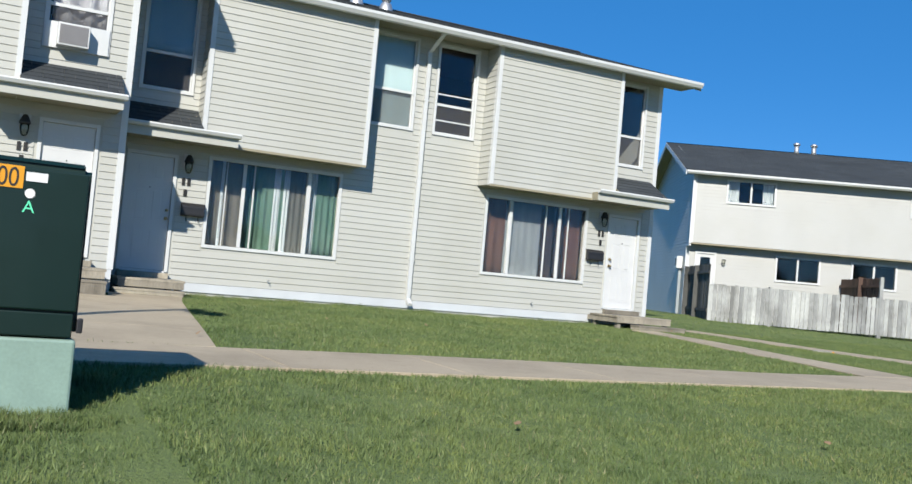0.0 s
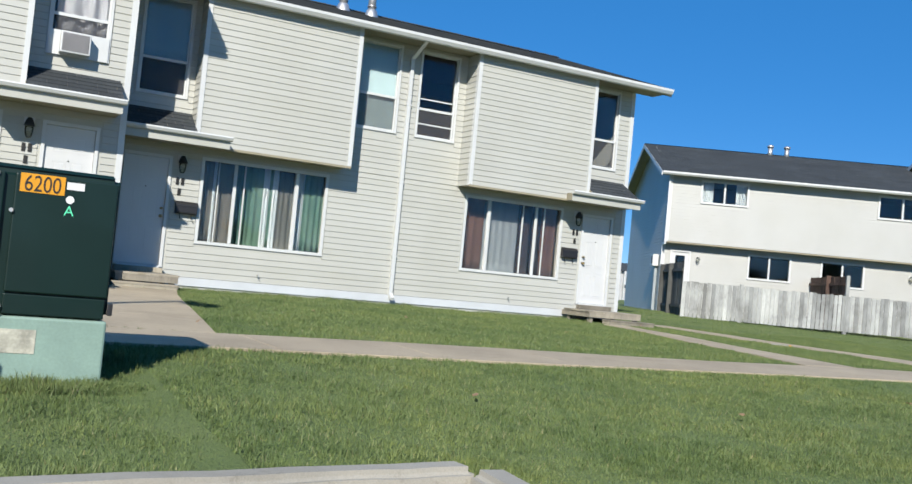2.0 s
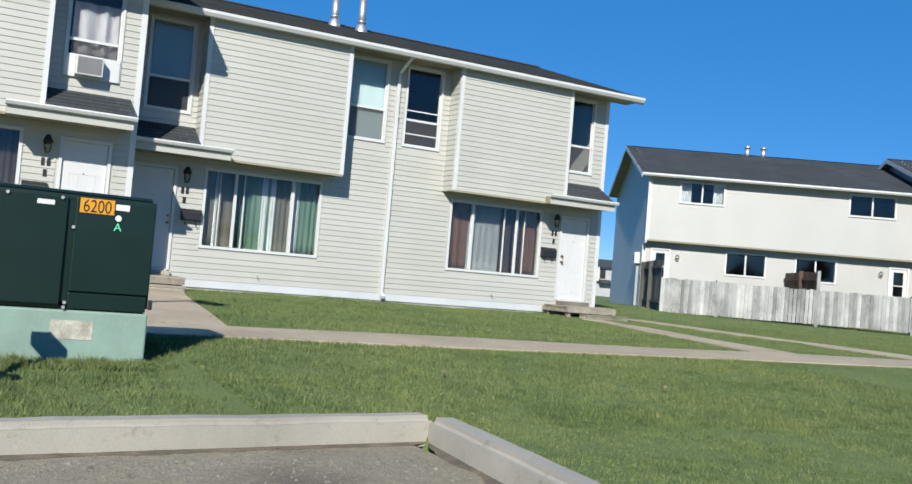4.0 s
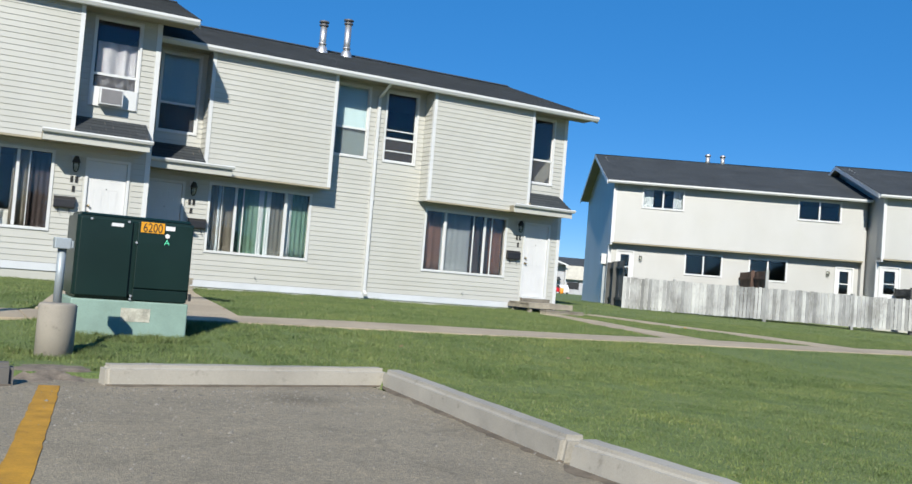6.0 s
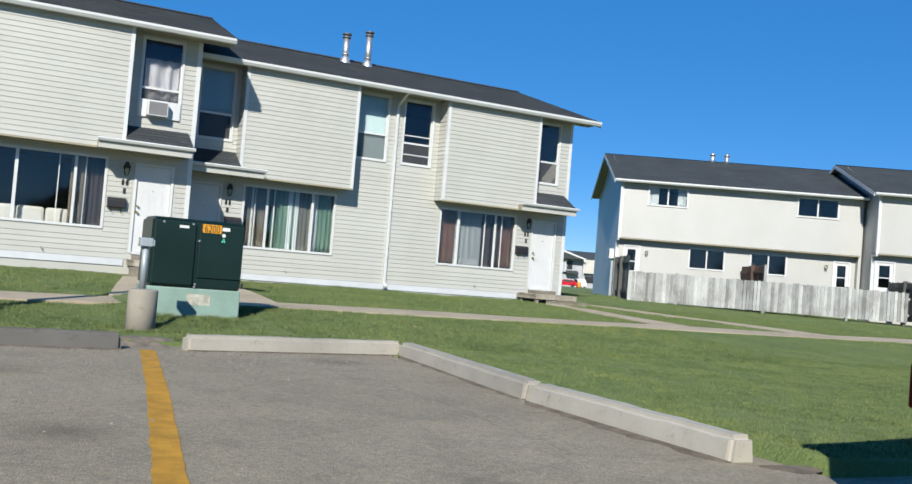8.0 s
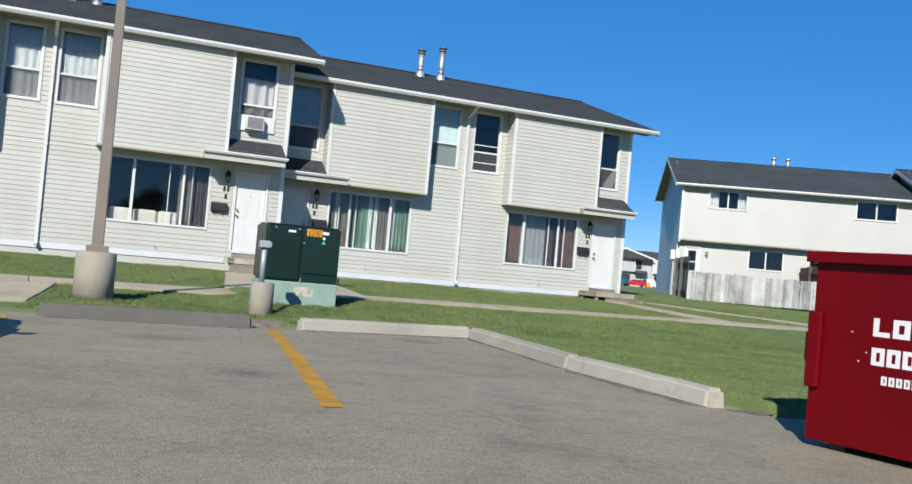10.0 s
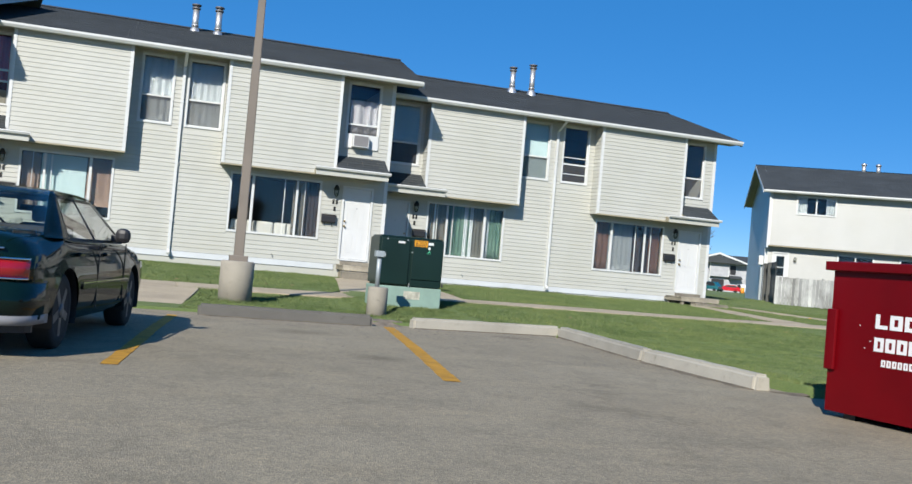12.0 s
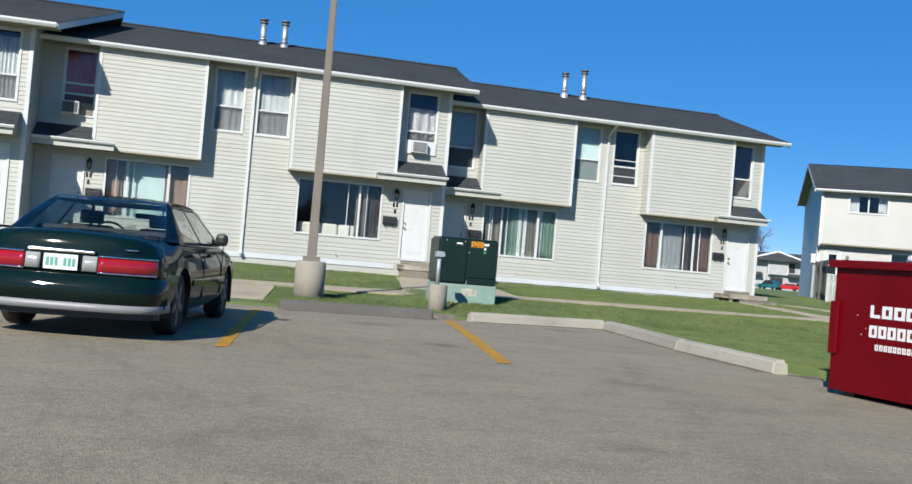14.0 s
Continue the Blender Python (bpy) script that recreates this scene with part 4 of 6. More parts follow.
def front_steps(x0, x1, y, top, m_z, wide_low, label):
    """Wooden landing with a lower step, on end boards."""
    t = thing("front_steps", pose(0, 0, m_z), label, "wooden steps", "front steps")
    part("sill_step", boxes((max(x0, x1 - 0.95), x1, y - 0.16, y - 0.035, top, top + 0.10), bevel=0.006), M_STEP, t)
    g = -0.02
    depth = 1.0
    n = 6
    for i in range(n):
        a, b = y - 0.17 - depth * i / n, y - 0.17 - depth * (i + 1) / n + 0.008
        part("tread", boxes((x0 - 0.12, x1 + 0.12, b, a, top - 0.04, top), bevel=0.004), M_STEP, t)
    part("riser", boxes((x0 - 0.10, x1 + 0.10, y - 0.17 - depth, y - 0.135 - depth, top - 0.15, top - 0.042)), M_STEP, t)
    for e in (x0 - 0.10, x1 + 0.065):
        part("side_board", boxes((e, e + 0.035, y - 0.132 - depth, y - 0.06, top - 0.15, top - 0.042)), M_STEP, t)
    for e in (x0 - 0.05, x1 - 0.04):
        for py in (y - 0.30, y - 0.12 - depth):
            part("post", boxes((e, e + 0.09, py, py + 0.09, g, top - 0.045)), M_STEP, t)
    l0, l1 = wide_low
    z1 = top - 0.17
    part("lower_tread", boxes((l0, l1, y - 0.50 - depth, y - 0.175 - depth, z1 - 0.04, z1), bevel=0.004), M_STEP, t)
    part("lower_riser", boxes((l0 + 0.01, l1 - 0.01, y - 0.49 - depth, y - 0.455 - depth, g, z1 - 0.042)), M_STEP, t)
    for e in (l0 + 0.01, l1 - 0.045):
        part("side_board", boxes((e, e + 0.035, y - 0.45 - depth, y - 0.18 - depth, g, z1 - 0.042)), M_STEP, t)


def unit_things(x, y, dz, s, inset=0.0, tap=True):
    X = lambda v: x + s * (v - inset)
    wall_lamp(X(4.66), y - 0.018, 2.72 + dz)
    mailbox(X(4.50), y - 0.02, 1.80 + dz)
    bars = [(-0.080, -0.022, 2.36, 2.50), (0.018, 0.078, 2.36, 2.50), (-0.032, 0.032, 2.16, 2.29)]
    letters(pose(X(4.66), y - 0.02, dz), bars)
    if tap:
        hose_tap(X(2.95), y - 0.02, 0.72 + dz)


for hx, hy, hdz in ((8.29, 20.0, 0.0), (-3.79, 18.475, 0.12), (-15.77, 16.85, 0.18)):
    for s in (1, -1):
        unit_things(hx, hy, hdz, s, (0.11 if s > 0 else 0.25) if hy == 18.475 else 0.0)
front_steps(12.84, 14.10, 20.0, 0.63, 0.0, (13.10, 14.36), "weathered grey wooden landing and step at a front door")
front_steps(2.55, 3.45, 20.0, 0.62, 0.0, (2.35, 3.50), "weathered wooden landing and step at a front door")
front_steps(1.05, 1.95, 18.475, 0.62, 0.12, (0.85, 2.05), "weathered wooden steps at a white front door")
front_steps(-9.21, -8.32, 18.475, 0.62, 0.12, (-9.3, -8.22), "weathered wooden steps at a front door")

# ---- curtains and rooms ----
F_GREEN = make_fabric("green_curtain", (0.115, 0.245, 0.175), c2=(0.24, 0.355, 0.275))
F_SHEER = make_fabric("white_sheer", (0.76, 0.81, 0.83), c2=(0.82, 0.86, 0.87))
F_NET = make_fabric("net_curtain", (0.36, 0.39, 0.41), c2=(0.44, 0.47, 0.48))
F_TEAL = make_fabric("teal_curtain", (0.075, 0.16, 0.14), c2=(0.10, 0.20, 0.175))
F_OLIVE = make_fabric("olive_curtain", (0.16, 0.155, 0.125), c2=(0.22, 0.21, 0.175))
F_TAUPE = make_fabric("taupe_curtain", (0.205, 0.185, 0.15), c2=(0.26, 0.235, 0.19))
F_BROWN = make_fabric("brown_drape", (0.165, 0.080, 0.055), c2=(0.215, 0.12, 0.085))
F_DKBRN = make_fabric("dark_brown_drape", (0.05, 0.036, 0.036), c2=(0.08, 0.06, 0.056))
F_BLIND = make_fabric("white_blind", (0.40, 0.50, 0.505))
F_RED = make_fabric("red_curtain", (0.70, 0.09, 0.14), c2=(0.78, 0.16, 0.21))
F_TAN = make_fabric("tan_panel", (0.40, 0.27, 0.20), c2=(0.47, 0.33, 0.25))
F_GREYC = make_fabric("grey_bedsheet", (0.50, 0.46, 0.50), c2=(0.78, 0.77, 0.80))
F_SOFA = make_fabric("cream_sofa", (0.46, 0.45, 0.42), c2=(0.54, 0.53, 0.49))
F_BLUEB = make_fabric("blue_grey_blind", (0.62, 0.76, 0.86), c2=(0.70, 0.82, 0.88))


def curtain(x0, x1, z0, z1, y, material, label, amp=0.03, wave=0.11, seed=0):
    solo("curtain", pleats(bmesh.new(), 0, x1 - x0, 0, z1 - z0, 0.0, amp, wave, seed), material, pose(x0, y, z0), label, "curtain", "curtains behind the windows")


def blind(x0, x1, z0, z1, y, material, label, slats=True):
    t = thing("window_blind", pose(x0, y, z0), label, "window blind", "window blinds")
    w, h = x1 - x0, z1 - z0
    n = int(h / 0.05)
    part("head_rail", boxes((0, w, -0.02, 0.02, h - 0.03, h)), material, t)
    if slats:
        bm = bmesh.new()
        for i in range(n):
            z = 0.02 + i * (h - 0.05) / n
            prism_x(bm, [(-0.012, z), (0.004, z + 0.05), (0.007, z + 0.05), (-0.009, z)], 0.005, w - 0.005)
        part("slats", bm, material, t)
    else:
        part("roller_sheet", boxes((0.005, w - 0.005, -0.003, 0.003, 0.02, h - 0.03)), material, t)


yb = 20.0 + 0.20
# unit B front window
curtain(4.04, 4.33, 1.3, 2.93, yb, F_TAUPE, "taupe curtain drawn behind a front window", amp=0.014, wave=0.13, seed=1)
curtain(4.32, 4.38, 1.3, 2.93, yb - 0.02, F_SHEER, "white sheer curtain edge beside taupe cloth", amp=0.008, wave=0.06, seed=3)
curtain(4.36, 4.74, 1.3, 2.93, yb + 0.02, F_TAUPE, "taupe curtain drawn behind a front window", amp=0.012, wave=0.19, seed=14)
curtain(4.74, 4.98, 1.3, 2.93, yb + 0.05, F_TEAL, "dark teal curtain behind a front window", amp=0.02, wave=0.12, seed=2)
curtain(4.96, 5.36, 1.3, 2.93, yb, F_GREEN, "soft green curtain behind a front window", amp=0.026, wave=0.15, seed=4)
curtain(5.34, 5.48, 1.3, 2.93, yb - 0.01, F_SHEER, "white sheer curtain between green drapes", amp=0.018, wave=0.07, seed=13)
curtain(5.47, 5.56, 1.3, 2.93, yb + 0.01, F_GREEN, "soft green curtain behind a front window", amp=0.016, wave=0.09, seed=17)
curtain(5.55, 5.66, 1.3, 2.93, yb - 0.01, F_SHEER, "white sheer curtain between green drapes", amp=0.018, wave=0.06, seed=18)
curtain(5.65, 6.02, 1.3, 2.93, yb + 0.03, F_OLIVE, "grey-olive curtain gathered behind a front window", amp=0.026, wave=0.11, seed=5)
curtain(6.00, 6.24, 1.3, 2.93, yb + 0.01, F_SHEER, "white sheer curtain between green drapes", amp=0.022, wave=0.10, seed=15)
curtain(6.22, 6.66, 1.3, 2.93, yb, F_GREEN, "pale green curtain behind a front window", amp=0.026, wave=0.12, seed=6)
# unit A front window
curtain(9.97, 10.55, 1.3, 2.93, yb, F_BROWN, "brown drape hanging at the window's side", amp=0.03, wave=0.23, seed=7)
curtain(10.58, 11.48, 1.3, 2.93, yb + 0.03, F_NET, "blue-white net curtain across the front window", amp=0.014, wave=0.19, seed=8)
curtain(11.50, 11.80, 1.3, 2.93, yb, F_DKBRN, "dark brown drape behind the front window", amp=0.03, wave=0.2, seed=9)
curtain(11.86, 12.08, 1.3, 2.93, yb, F_DKBRN, "dark brown drape behind the front window", amp=0.03, wave=0.2, seed=16)
curtain(12.10, 12.52, 1.3, 2.93, yb, F_BROWN, "brown drape hanging at the window's side", amp=0.03, wave=0.2, seed=10)
# unit C and D front windows
yc = 18.475 + 0.20
curtain(-0.44, -0.10, 1.42, 3.05, yc, F_TAUPE, "narrow taupe drape behind a front window", seed=11)
curtain(-0.08, 0.33, 1.42, 3.05, yc, F_DKBRN, "dark brown drape behind a front window", seed=12)
blind(-7.25, -6.10, 1.42, 3.05, yc, F_BLIND, "white slatted blind lowered behind a front window")
curtain(-7.73, -7.27, 1.42, 3.05, yc, F_TAN, "flat tan panel beside a white blind", amp=0.008, wave=0.3)
curtain(-6.08, -5.44, 1.75, 3.05, yc, F_TAN, "flat tan panel beside a white blind", amp=0.008, wave=0.3)
# upper windows
blind(7.16, 8.02, 4.12, 5.93, 20.10, F_BLIND, "pale blue-white roller blind lowered in an upper window", False)
curtain(2.70, 3.55, 4.74, 5.93, 20.085, F_BLUEB, "flat blue-grey sheet in an upper window", amp=0.006, wave=0.5)
curtain(-3.63, -2.71, 4.25, 6.05, yc - 0.09, F_SHEER, "white curtain hanging in an upper window", amp=0.02, wave=0.19, seed=21)
curtain(-4.87, -4.07, 4.25, 6.05, yc - 0.09, F_SHEER, "white curtain hanging in an upper window", amp=0.02, wave=0.21, seed=22)
curtain(1.00, 1.82, 4.60, 5.62, yc - 0.08, F_GREYC, "rumpled grey bedsheet hung in an upper window", amp=0.05, wave=0.3, seed=23)
curtain(-9.07, -8.24, 4.25, 6.05, yc - 0.09, F_RED, "dark red curtain in an upper window", wave=0.16, seed=24)
curtain(-10.90, -10.02, 4.3, 5.95, 16.96, F_SHEER, "white curtain hanging in an upper window", wave=0.1, seed=25)
air_conditioner(1.08, 18.475 + 0.02, 4.20)
solo("filler_panel", boxes((0.0, 0.97, 0.0, 0.018, 0.0, 0.42)), M_TRIM, pose(0.905, 18.475 - 0.052, 4.18), "white filler panel round a window air conditioner", "panel")
solo("filler_panel", boxes((0.0, 0.32, 0.0, 0.02, 0.0, 0.38)), F_OLIVE, pose(-8.58, 18.475 - 0.02, 4.20), "dull olive board beside a window air conditioner", "panel")
air_conditioner(-9.08, 18.475 + 0.02, 4.22, label="dark-backed air conditioner in a window with a red curtain", face=M_SCREEN)


def sofa(x, y, z):
    t = thing("sofa", pose(x, y, z), "cream sofa back seen through the front window", "sofa")
    for i in range(3):
        bm = boxes((i * 0.62 + 0.01, i * 0.62 + 0.61, -0.02, 0.22, 0.42, 0.98), bevel=0.07)
        part("back_cushion", bm, F_SOFA, t)
    part("seat_base", boxes((-0.05, 1.92, 0.0, 0.85, 0.08, 0.42), bevel=0.04), F_SOFA, t)
    for e in (-0.20, 1.88):
        part("arm", boxes((e, e + 0.17, 0.0, 0.85, 0.06, 0.66), bevel=0.05), F_SOFA, t)
    for ex in (-0.1, 1.9):
        for ey in (0.08, 0.75):
            part("leg", tube(bmesh.new(), (ex, ey, 0), (ex, ey, 0.085), 0.025), M_DARK, t)


sofa(-2.15, 18.475 + 0.30, 0.69 + 0.12)

# ---- rear block across the green ----
P2 = (23.34, 29.25)


def far_block(m, x1, dz, wins_up, wins_low, doors, label, ground, rake=0.3, x0=0.0):
    house = thing("townhouse", m @ pose(0, 0, dz), label, "house", "row of townhouses")
    up_y, low_y, back = 0.40, 0.85, 9.9
    ridge = (5.1, 7.62)
    part("wall", holed_wall(bmesh.new(), x0 + 0.1, x1, ground - 0.3, 3.30, low_y, low_y + 0.14, wins_low + doors), M_SIDE2, house)
    part("upper_wall", holed_wall(bmesh.new(), x0 + 0.1, x1, 3.30, 5.80, up_y, up_y + 0.14, wins_up), M_SIDE2, house)
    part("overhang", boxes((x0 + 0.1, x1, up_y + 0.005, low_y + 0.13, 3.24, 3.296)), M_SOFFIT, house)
    pad = lambda hs: [(a - 0.05, b + 0.05, c - 0.05, d + 0.05) for a, b, c, d in hs]
    part("siding", siding_mesh(bmesh.new(), x0 + 0.1, x1, ground + 0.15, 3.22, low_y, pad(wins_low + doors)), M_SIDE2, house, "white vinyl siding boards")
    part("upper_siding", siding_mesh(bmesh.new(), x0 + 0.1, x1, 3.30, 5.80, up_y, pad(wins_up)), M_SIDE2, house, "white vinyl siding boards")
    part("side_wall", boxes((x0 + 0.1, x0 + 0.24, low_y + 0.145, back, ground - 0.3, 3.30), (x0 + 0.1, x0 + 0.24, up_y + 0.145, back, 3.302, 5.80)), M_SIDE2, house)
    bm = bmesh.new()
    z = ground + 0.15
    while z < 7.4:
        far = back if z < 5.8 else back - (z - 5.8) * 2.6
        near = (low_y if z < 3.3 else up_y) if z < 5.8 else up_y + (z - 5.8) * 2.6
        if far - near > 0.2:
            prism(bm, [(x0 + 0.1, z), (x0 + 0.083, z), (x0 + 0.085, z + 0.014), (x0 + 0.096, z + COURSE), (x0 + 0.1, z + COURSE)], near, far)
        z += COURSE
    part("gable_siding", bm, M_SIDE2, house, "white vinyl siding boards in shade")
    part("gable", prism_x(bmesh.new(), [(up_y, 5.81), (ridge[0], ridge[1] - 0.15), (back, 5.81)], x0 + 0.1, x0 + 0.22), M_SIDE2, house)
    part("back_wall", boxes((x0 + 0.25, x1, back - 0.14, back - 0.002, ground - 0.3, 5.80)), M_SIDE2, house)
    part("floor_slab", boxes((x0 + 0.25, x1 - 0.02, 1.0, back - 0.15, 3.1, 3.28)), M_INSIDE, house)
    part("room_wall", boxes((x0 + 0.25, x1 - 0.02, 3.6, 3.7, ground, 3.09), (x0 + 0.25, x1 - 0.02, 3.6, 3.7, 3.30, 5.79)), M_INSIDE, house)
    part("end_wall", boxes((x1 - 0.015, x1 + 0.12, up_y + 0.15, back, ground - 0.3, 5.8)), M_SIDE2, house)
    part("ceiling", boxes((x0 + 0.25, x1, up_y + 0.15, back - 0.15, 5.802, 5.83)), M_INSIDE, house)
    part("corner_trim", boxes((x0 + 0.075, x0 + 0.18, up_y - 0.03, up_y - 0.018, 3.28, 5.8)), M_TRIM, house)
    part("corner_trim", boxes((x0 + 0.075, x0 + 0.18, low_y - 0.03, low_y - 0.018, ground, 3.24)), M_TRIM, house)
    for a, b, c, d in wins_up + wins_low:
        y = up_y if c > 3.3 else low_y
        w = part("window", window_frame_bm(a - 0.05, b + 0.05, c - 0.05, d + 0.05, y - 0.045, y + 0.02, 0.07), M_TRIM, house, "white-framed sliding window")
        mid = (a + b) / 2
        part("mullion", boxes((mid - 0.03, mid + 0.03, y - 0.02, y + 0.05, c, d)), M_TRIM, w)
        for p, q in ((a, mid - 0.03), (mid + 0.03, b)):
            pane(w, p, q, c, d, y + 0.03)
    for a, b, c, d in doors:
        dr = part("door", window_frame_bm(a - 0.04, b + 0.04, c, d + 0.04, low_y - 0.04, low_y + 0.05, 0.07), M_TRIM, house, "white back door with a glazed upper half")
        mz = c + (d - c) * 0.50
        part("leaf", boxes((a + 0.03, b - 0.03, low_y + 0.01, low_y + 0.05, c + 0.02, mz), (a + 0.03, a + 0.17, low_y + 0.01, low_y + 0.05, mz, d - 0.03), (b - 0.17, b - 0.03, low_y + 0.01, low_y + 0.05, mz, d - 0.03), (a + 0.17, b - 0.17, low_y + 0.01, low_y + 0.05, d - 0.16, d - 0.03), (a + 0.17, b - 0.17, low_y + 0.01, low_y + 0.05, mz + 0.40, mz + 0.44)), M_DOOR, dr)
        pane(dr, a + 0.17, b - 0.17, mz, d - 0.16, low_y + 0.03)
    rl = x0 - rake
    by = 2 * ridge[0]
    roof = part("roof", prism_x(bmesh.new(), [(0.0, 5.88), ridge, (by, 5.88), (by, 5.80), (ridge[0], ridge[1] - 0.13), (0.0, 5.80)], rl, x1 + 0.1), M_SOFFIT, house, "dark grey shingled gable roof")
    bm = bmesh.new()
    shingle_rows(bm, rl - 0.02, x1 + 0.1, (-0.05, 5.87), (ridge[0] + 0.02, ridge[1] + 0.005), tab=0.5, course=0.2, seed=9)
    shingle_rows(bm, rl - 0.02, x1 + 0.1, (by + 0.05, 5.87), (ridge[0] - 0.02, ridge[1] + 0.005), tab=1.2, course=0.4, seed=8)
    part("shingles", bm, M_SHINGLE, roof)
    part("rake_board", prism_x(bmesh.new(), [(0.0, 5.87), (ridge[0], ridge[1] - 0.01), (by, 5.87), (by, 5.70), (ridge[0], ridge[1] - 0.17), (0.0, 5.70)], rl - 0.03, rl - 0.005), M_TRIM, roof)
    part("gutter", prism_x(bmesh.new(), [(-0.002, 5.74), (-0.06, 5.745), (-0.11, 5.80), (-0.11, 5.86), (-0.002, 5.86)], rl, x1 + 0.08), M_TRIM, roof, "white metal gutter")
    part("soffit", boxes((rl, x1, 0.01, up_y - 0.005, 5.775, 5.79)), M_SOFFIT, roof)
    dp = bmesh.new()
    box(dp, x0 + 0.02, x0 + 0.10, low_y - 0.12, low_y - 0.04, ground + 0.12, 3.2)
    box(dp, x0 + 0.02, x0 + 0.10, up_y - 0.12, up_y - 0.04, 3.2, 5.74)
    box(dp, x0 + 0.02, x0 + 0.10, up_y - 0.12, low_y - 0.04, 3.16, 3.24)
    box(dp, x0 + 0.02, x0 + 0.10, low_y - 0.42, low_y - 0.04, ground + 0.03, ground + 0.11)
    part("downpipe", dp, M_TRIM, house, "white metal downpipe")
    return house


M2 = pose(P2[0], P2[1], 0, 0, 0, -29.5)
far_block(M2, 10.74, 0.0, [(1.30, 3.00, 4.85, 5.64), (7.90, 9.66, 4.86, 5.66)], [(3.36, 4.90, 2.18, 3.04), (6.10, 7.66, 2.18, 3.04)], [(0.42, 1.12, 0.75, 2.97), (9.78, 10.50, 0.75, 2.97)], "white vinyl-sided two-storey block behind a grey fence", 0.5)
far_block(M2 @ pose(10.83, -1.4, 0.10), 12.0, 0.0, [(1.62, 3.30, 4.85, 5.64), (8.0, 9.8, 4.86, 5.66)], [(3.6, 5.2, 2.18, 3.04)], [(0.25, 1.05, 0.75, 2.97)], "white vinyl-sided two-storey block set forward beside another", 0.4)
for wx in (1.35, 2.05):
    t = thing("roof_vent", M2 @ pose(wx + 3.65, 5.1, 7.5), "galvanised flue pipe on a far roof", "flue pipe", "roof flues")
    part("pipe", lathe(bmesh.new(), [(0.10, 0.0), (0.10, 0.42)]), M_FLASH, t)
    part("cap", lathe(bmesh.new(), [(0.13, 0.42), (0.14, 0.50), (0.04, 0.55)]), M_FLASH, t)
for cx, m in ((1.35, F_SHEER), (2.62, F_SHEER)):
    c = pleats(bmesh.new(), 0, 0.42, 0, 0.80, 0.0, 0.02, 0.09, int(cx * 10))
    solo("curtain", c, m, M2 @ pose(cx, 0.62, 4.85), "white curtain drawn aside in an upper window", "curtain", "curtains behind the windows")
t = thing("meter_box", M2 @ pose(0.08, 1.55, 2.35), "pale metal utility cabinet on the gable wall", "meter box")
part("case", boxes((-0.22, 0.0, 0, 0.55, 0, 0.45), bevel=0.01), M_TRIM, t)
part("vent", boxes((-0.226, -0.218, 0.10, 0.34, 0.08, 0.36)), M_DARK, t)
part("conduit", boxes((-0.10, 0.0, 0.15, 0.40, -1.7, 0.0)), M_GREY, t)
for lx in (1.42, 9.42):
    t = thing("wall_lamp", M2 @ pose(lx, 0.83, 2.72), "small white globe lamp beside a back door", "wall lamp", "back door lamps")
    part("base", boxes((-0.06, 0.06, -0.03, 0, -0.06, 0.1)), M_TRIM, t)
    part("globe", lathe(bmesh.new(), [(0.03, 0.08), (0.07, 0.04), (0.08, -0.04), (0.05, -0.12), (0.01, -0.14)], 12, (0, -0.1)), M_BULB, t)

# ---- board fence ----
BOARD_F = boxes((0.0, 0.130, -0.011, 0.011, 0.0, 1.0))
BOARD_ME = mesh_of("fence_board", BOARD_F, M_FENCE)
# Board in the darkened colour, for the fences that stand in shade.
BOARD_SHADE = mesh_of("fence_board", boxes((0.0, 0.130, -0.011, 0.011, 0.0, 1.0)), M_FENCE_SHADE)
BOARD_BR = mesh_of("fence_board", boxes((0.0, 0.130, -0.011, 0.011, 0.0, 1.0)), M_BROWNF)


def fence(m, length, z0, z1, mesh, material, label, posts=(), post_top=0.06, seed=1):
    rnd = random.Random(seed)
    f = thing("fence", m, label, "board fence", "garden fences")
    x = 0.0
    while x < length - 0.08:
        b = new("board", mesh)
        b.parent = f
        h = z1 - z0 + rnd.uniform(-0.02, 0.02)
        b.matrix_basis = pose(x, rnd.uniform(-0.006, 0.006), z0 + rnd.uniform(-0.01, 0.01), 0, rnd.uniform(-0.5, 0.5), rnd.uniform(-1.5, 1.5)) @ Matrix.Diagonal((rnd.uniform(0.94, 1.0), 1, h, 1))
        x += 0.142
    for z in (z0 + 0.25, z1 - 0.3):
        part("rail", boxes((0, length, 0.014, 0.055, z, z + 0.09)), material, f)
    for p in posts:
        part("post", boxes((p - 0.045, p + 0.045, -0.03 if p > 0.1 else 0.06, 0.15, z0 - 0.3, z1 + post_top)), material, f)
    return f


FM = M2 @ pose(0.17, -3.06, 0)
fence(FM, 11.42, 0.55, 1.76, BOARD_ME, M_FENCE, "low weathered grey board fence round back yards", (2.0, 5.52, 8.9))
fence(FM @ pose(0.0, 0.02, 0, 0, 0, 90), 3.7, 0.60, 2.40, BOARD_SHADE, M_FENCE_SHADE, "tall weathered board fence at a yard's side, shade in its colour", (1.9, 3.65), 0.0, 2)
divider = fence(FM @ pose(5.55, 0.16, 0, 0, 0, 90), 3.72, 0.60, 2.42, BOARD_BR, M_BROWNF, "tall brown privacy panel between two yards", (1.6,), 0.05, 3)
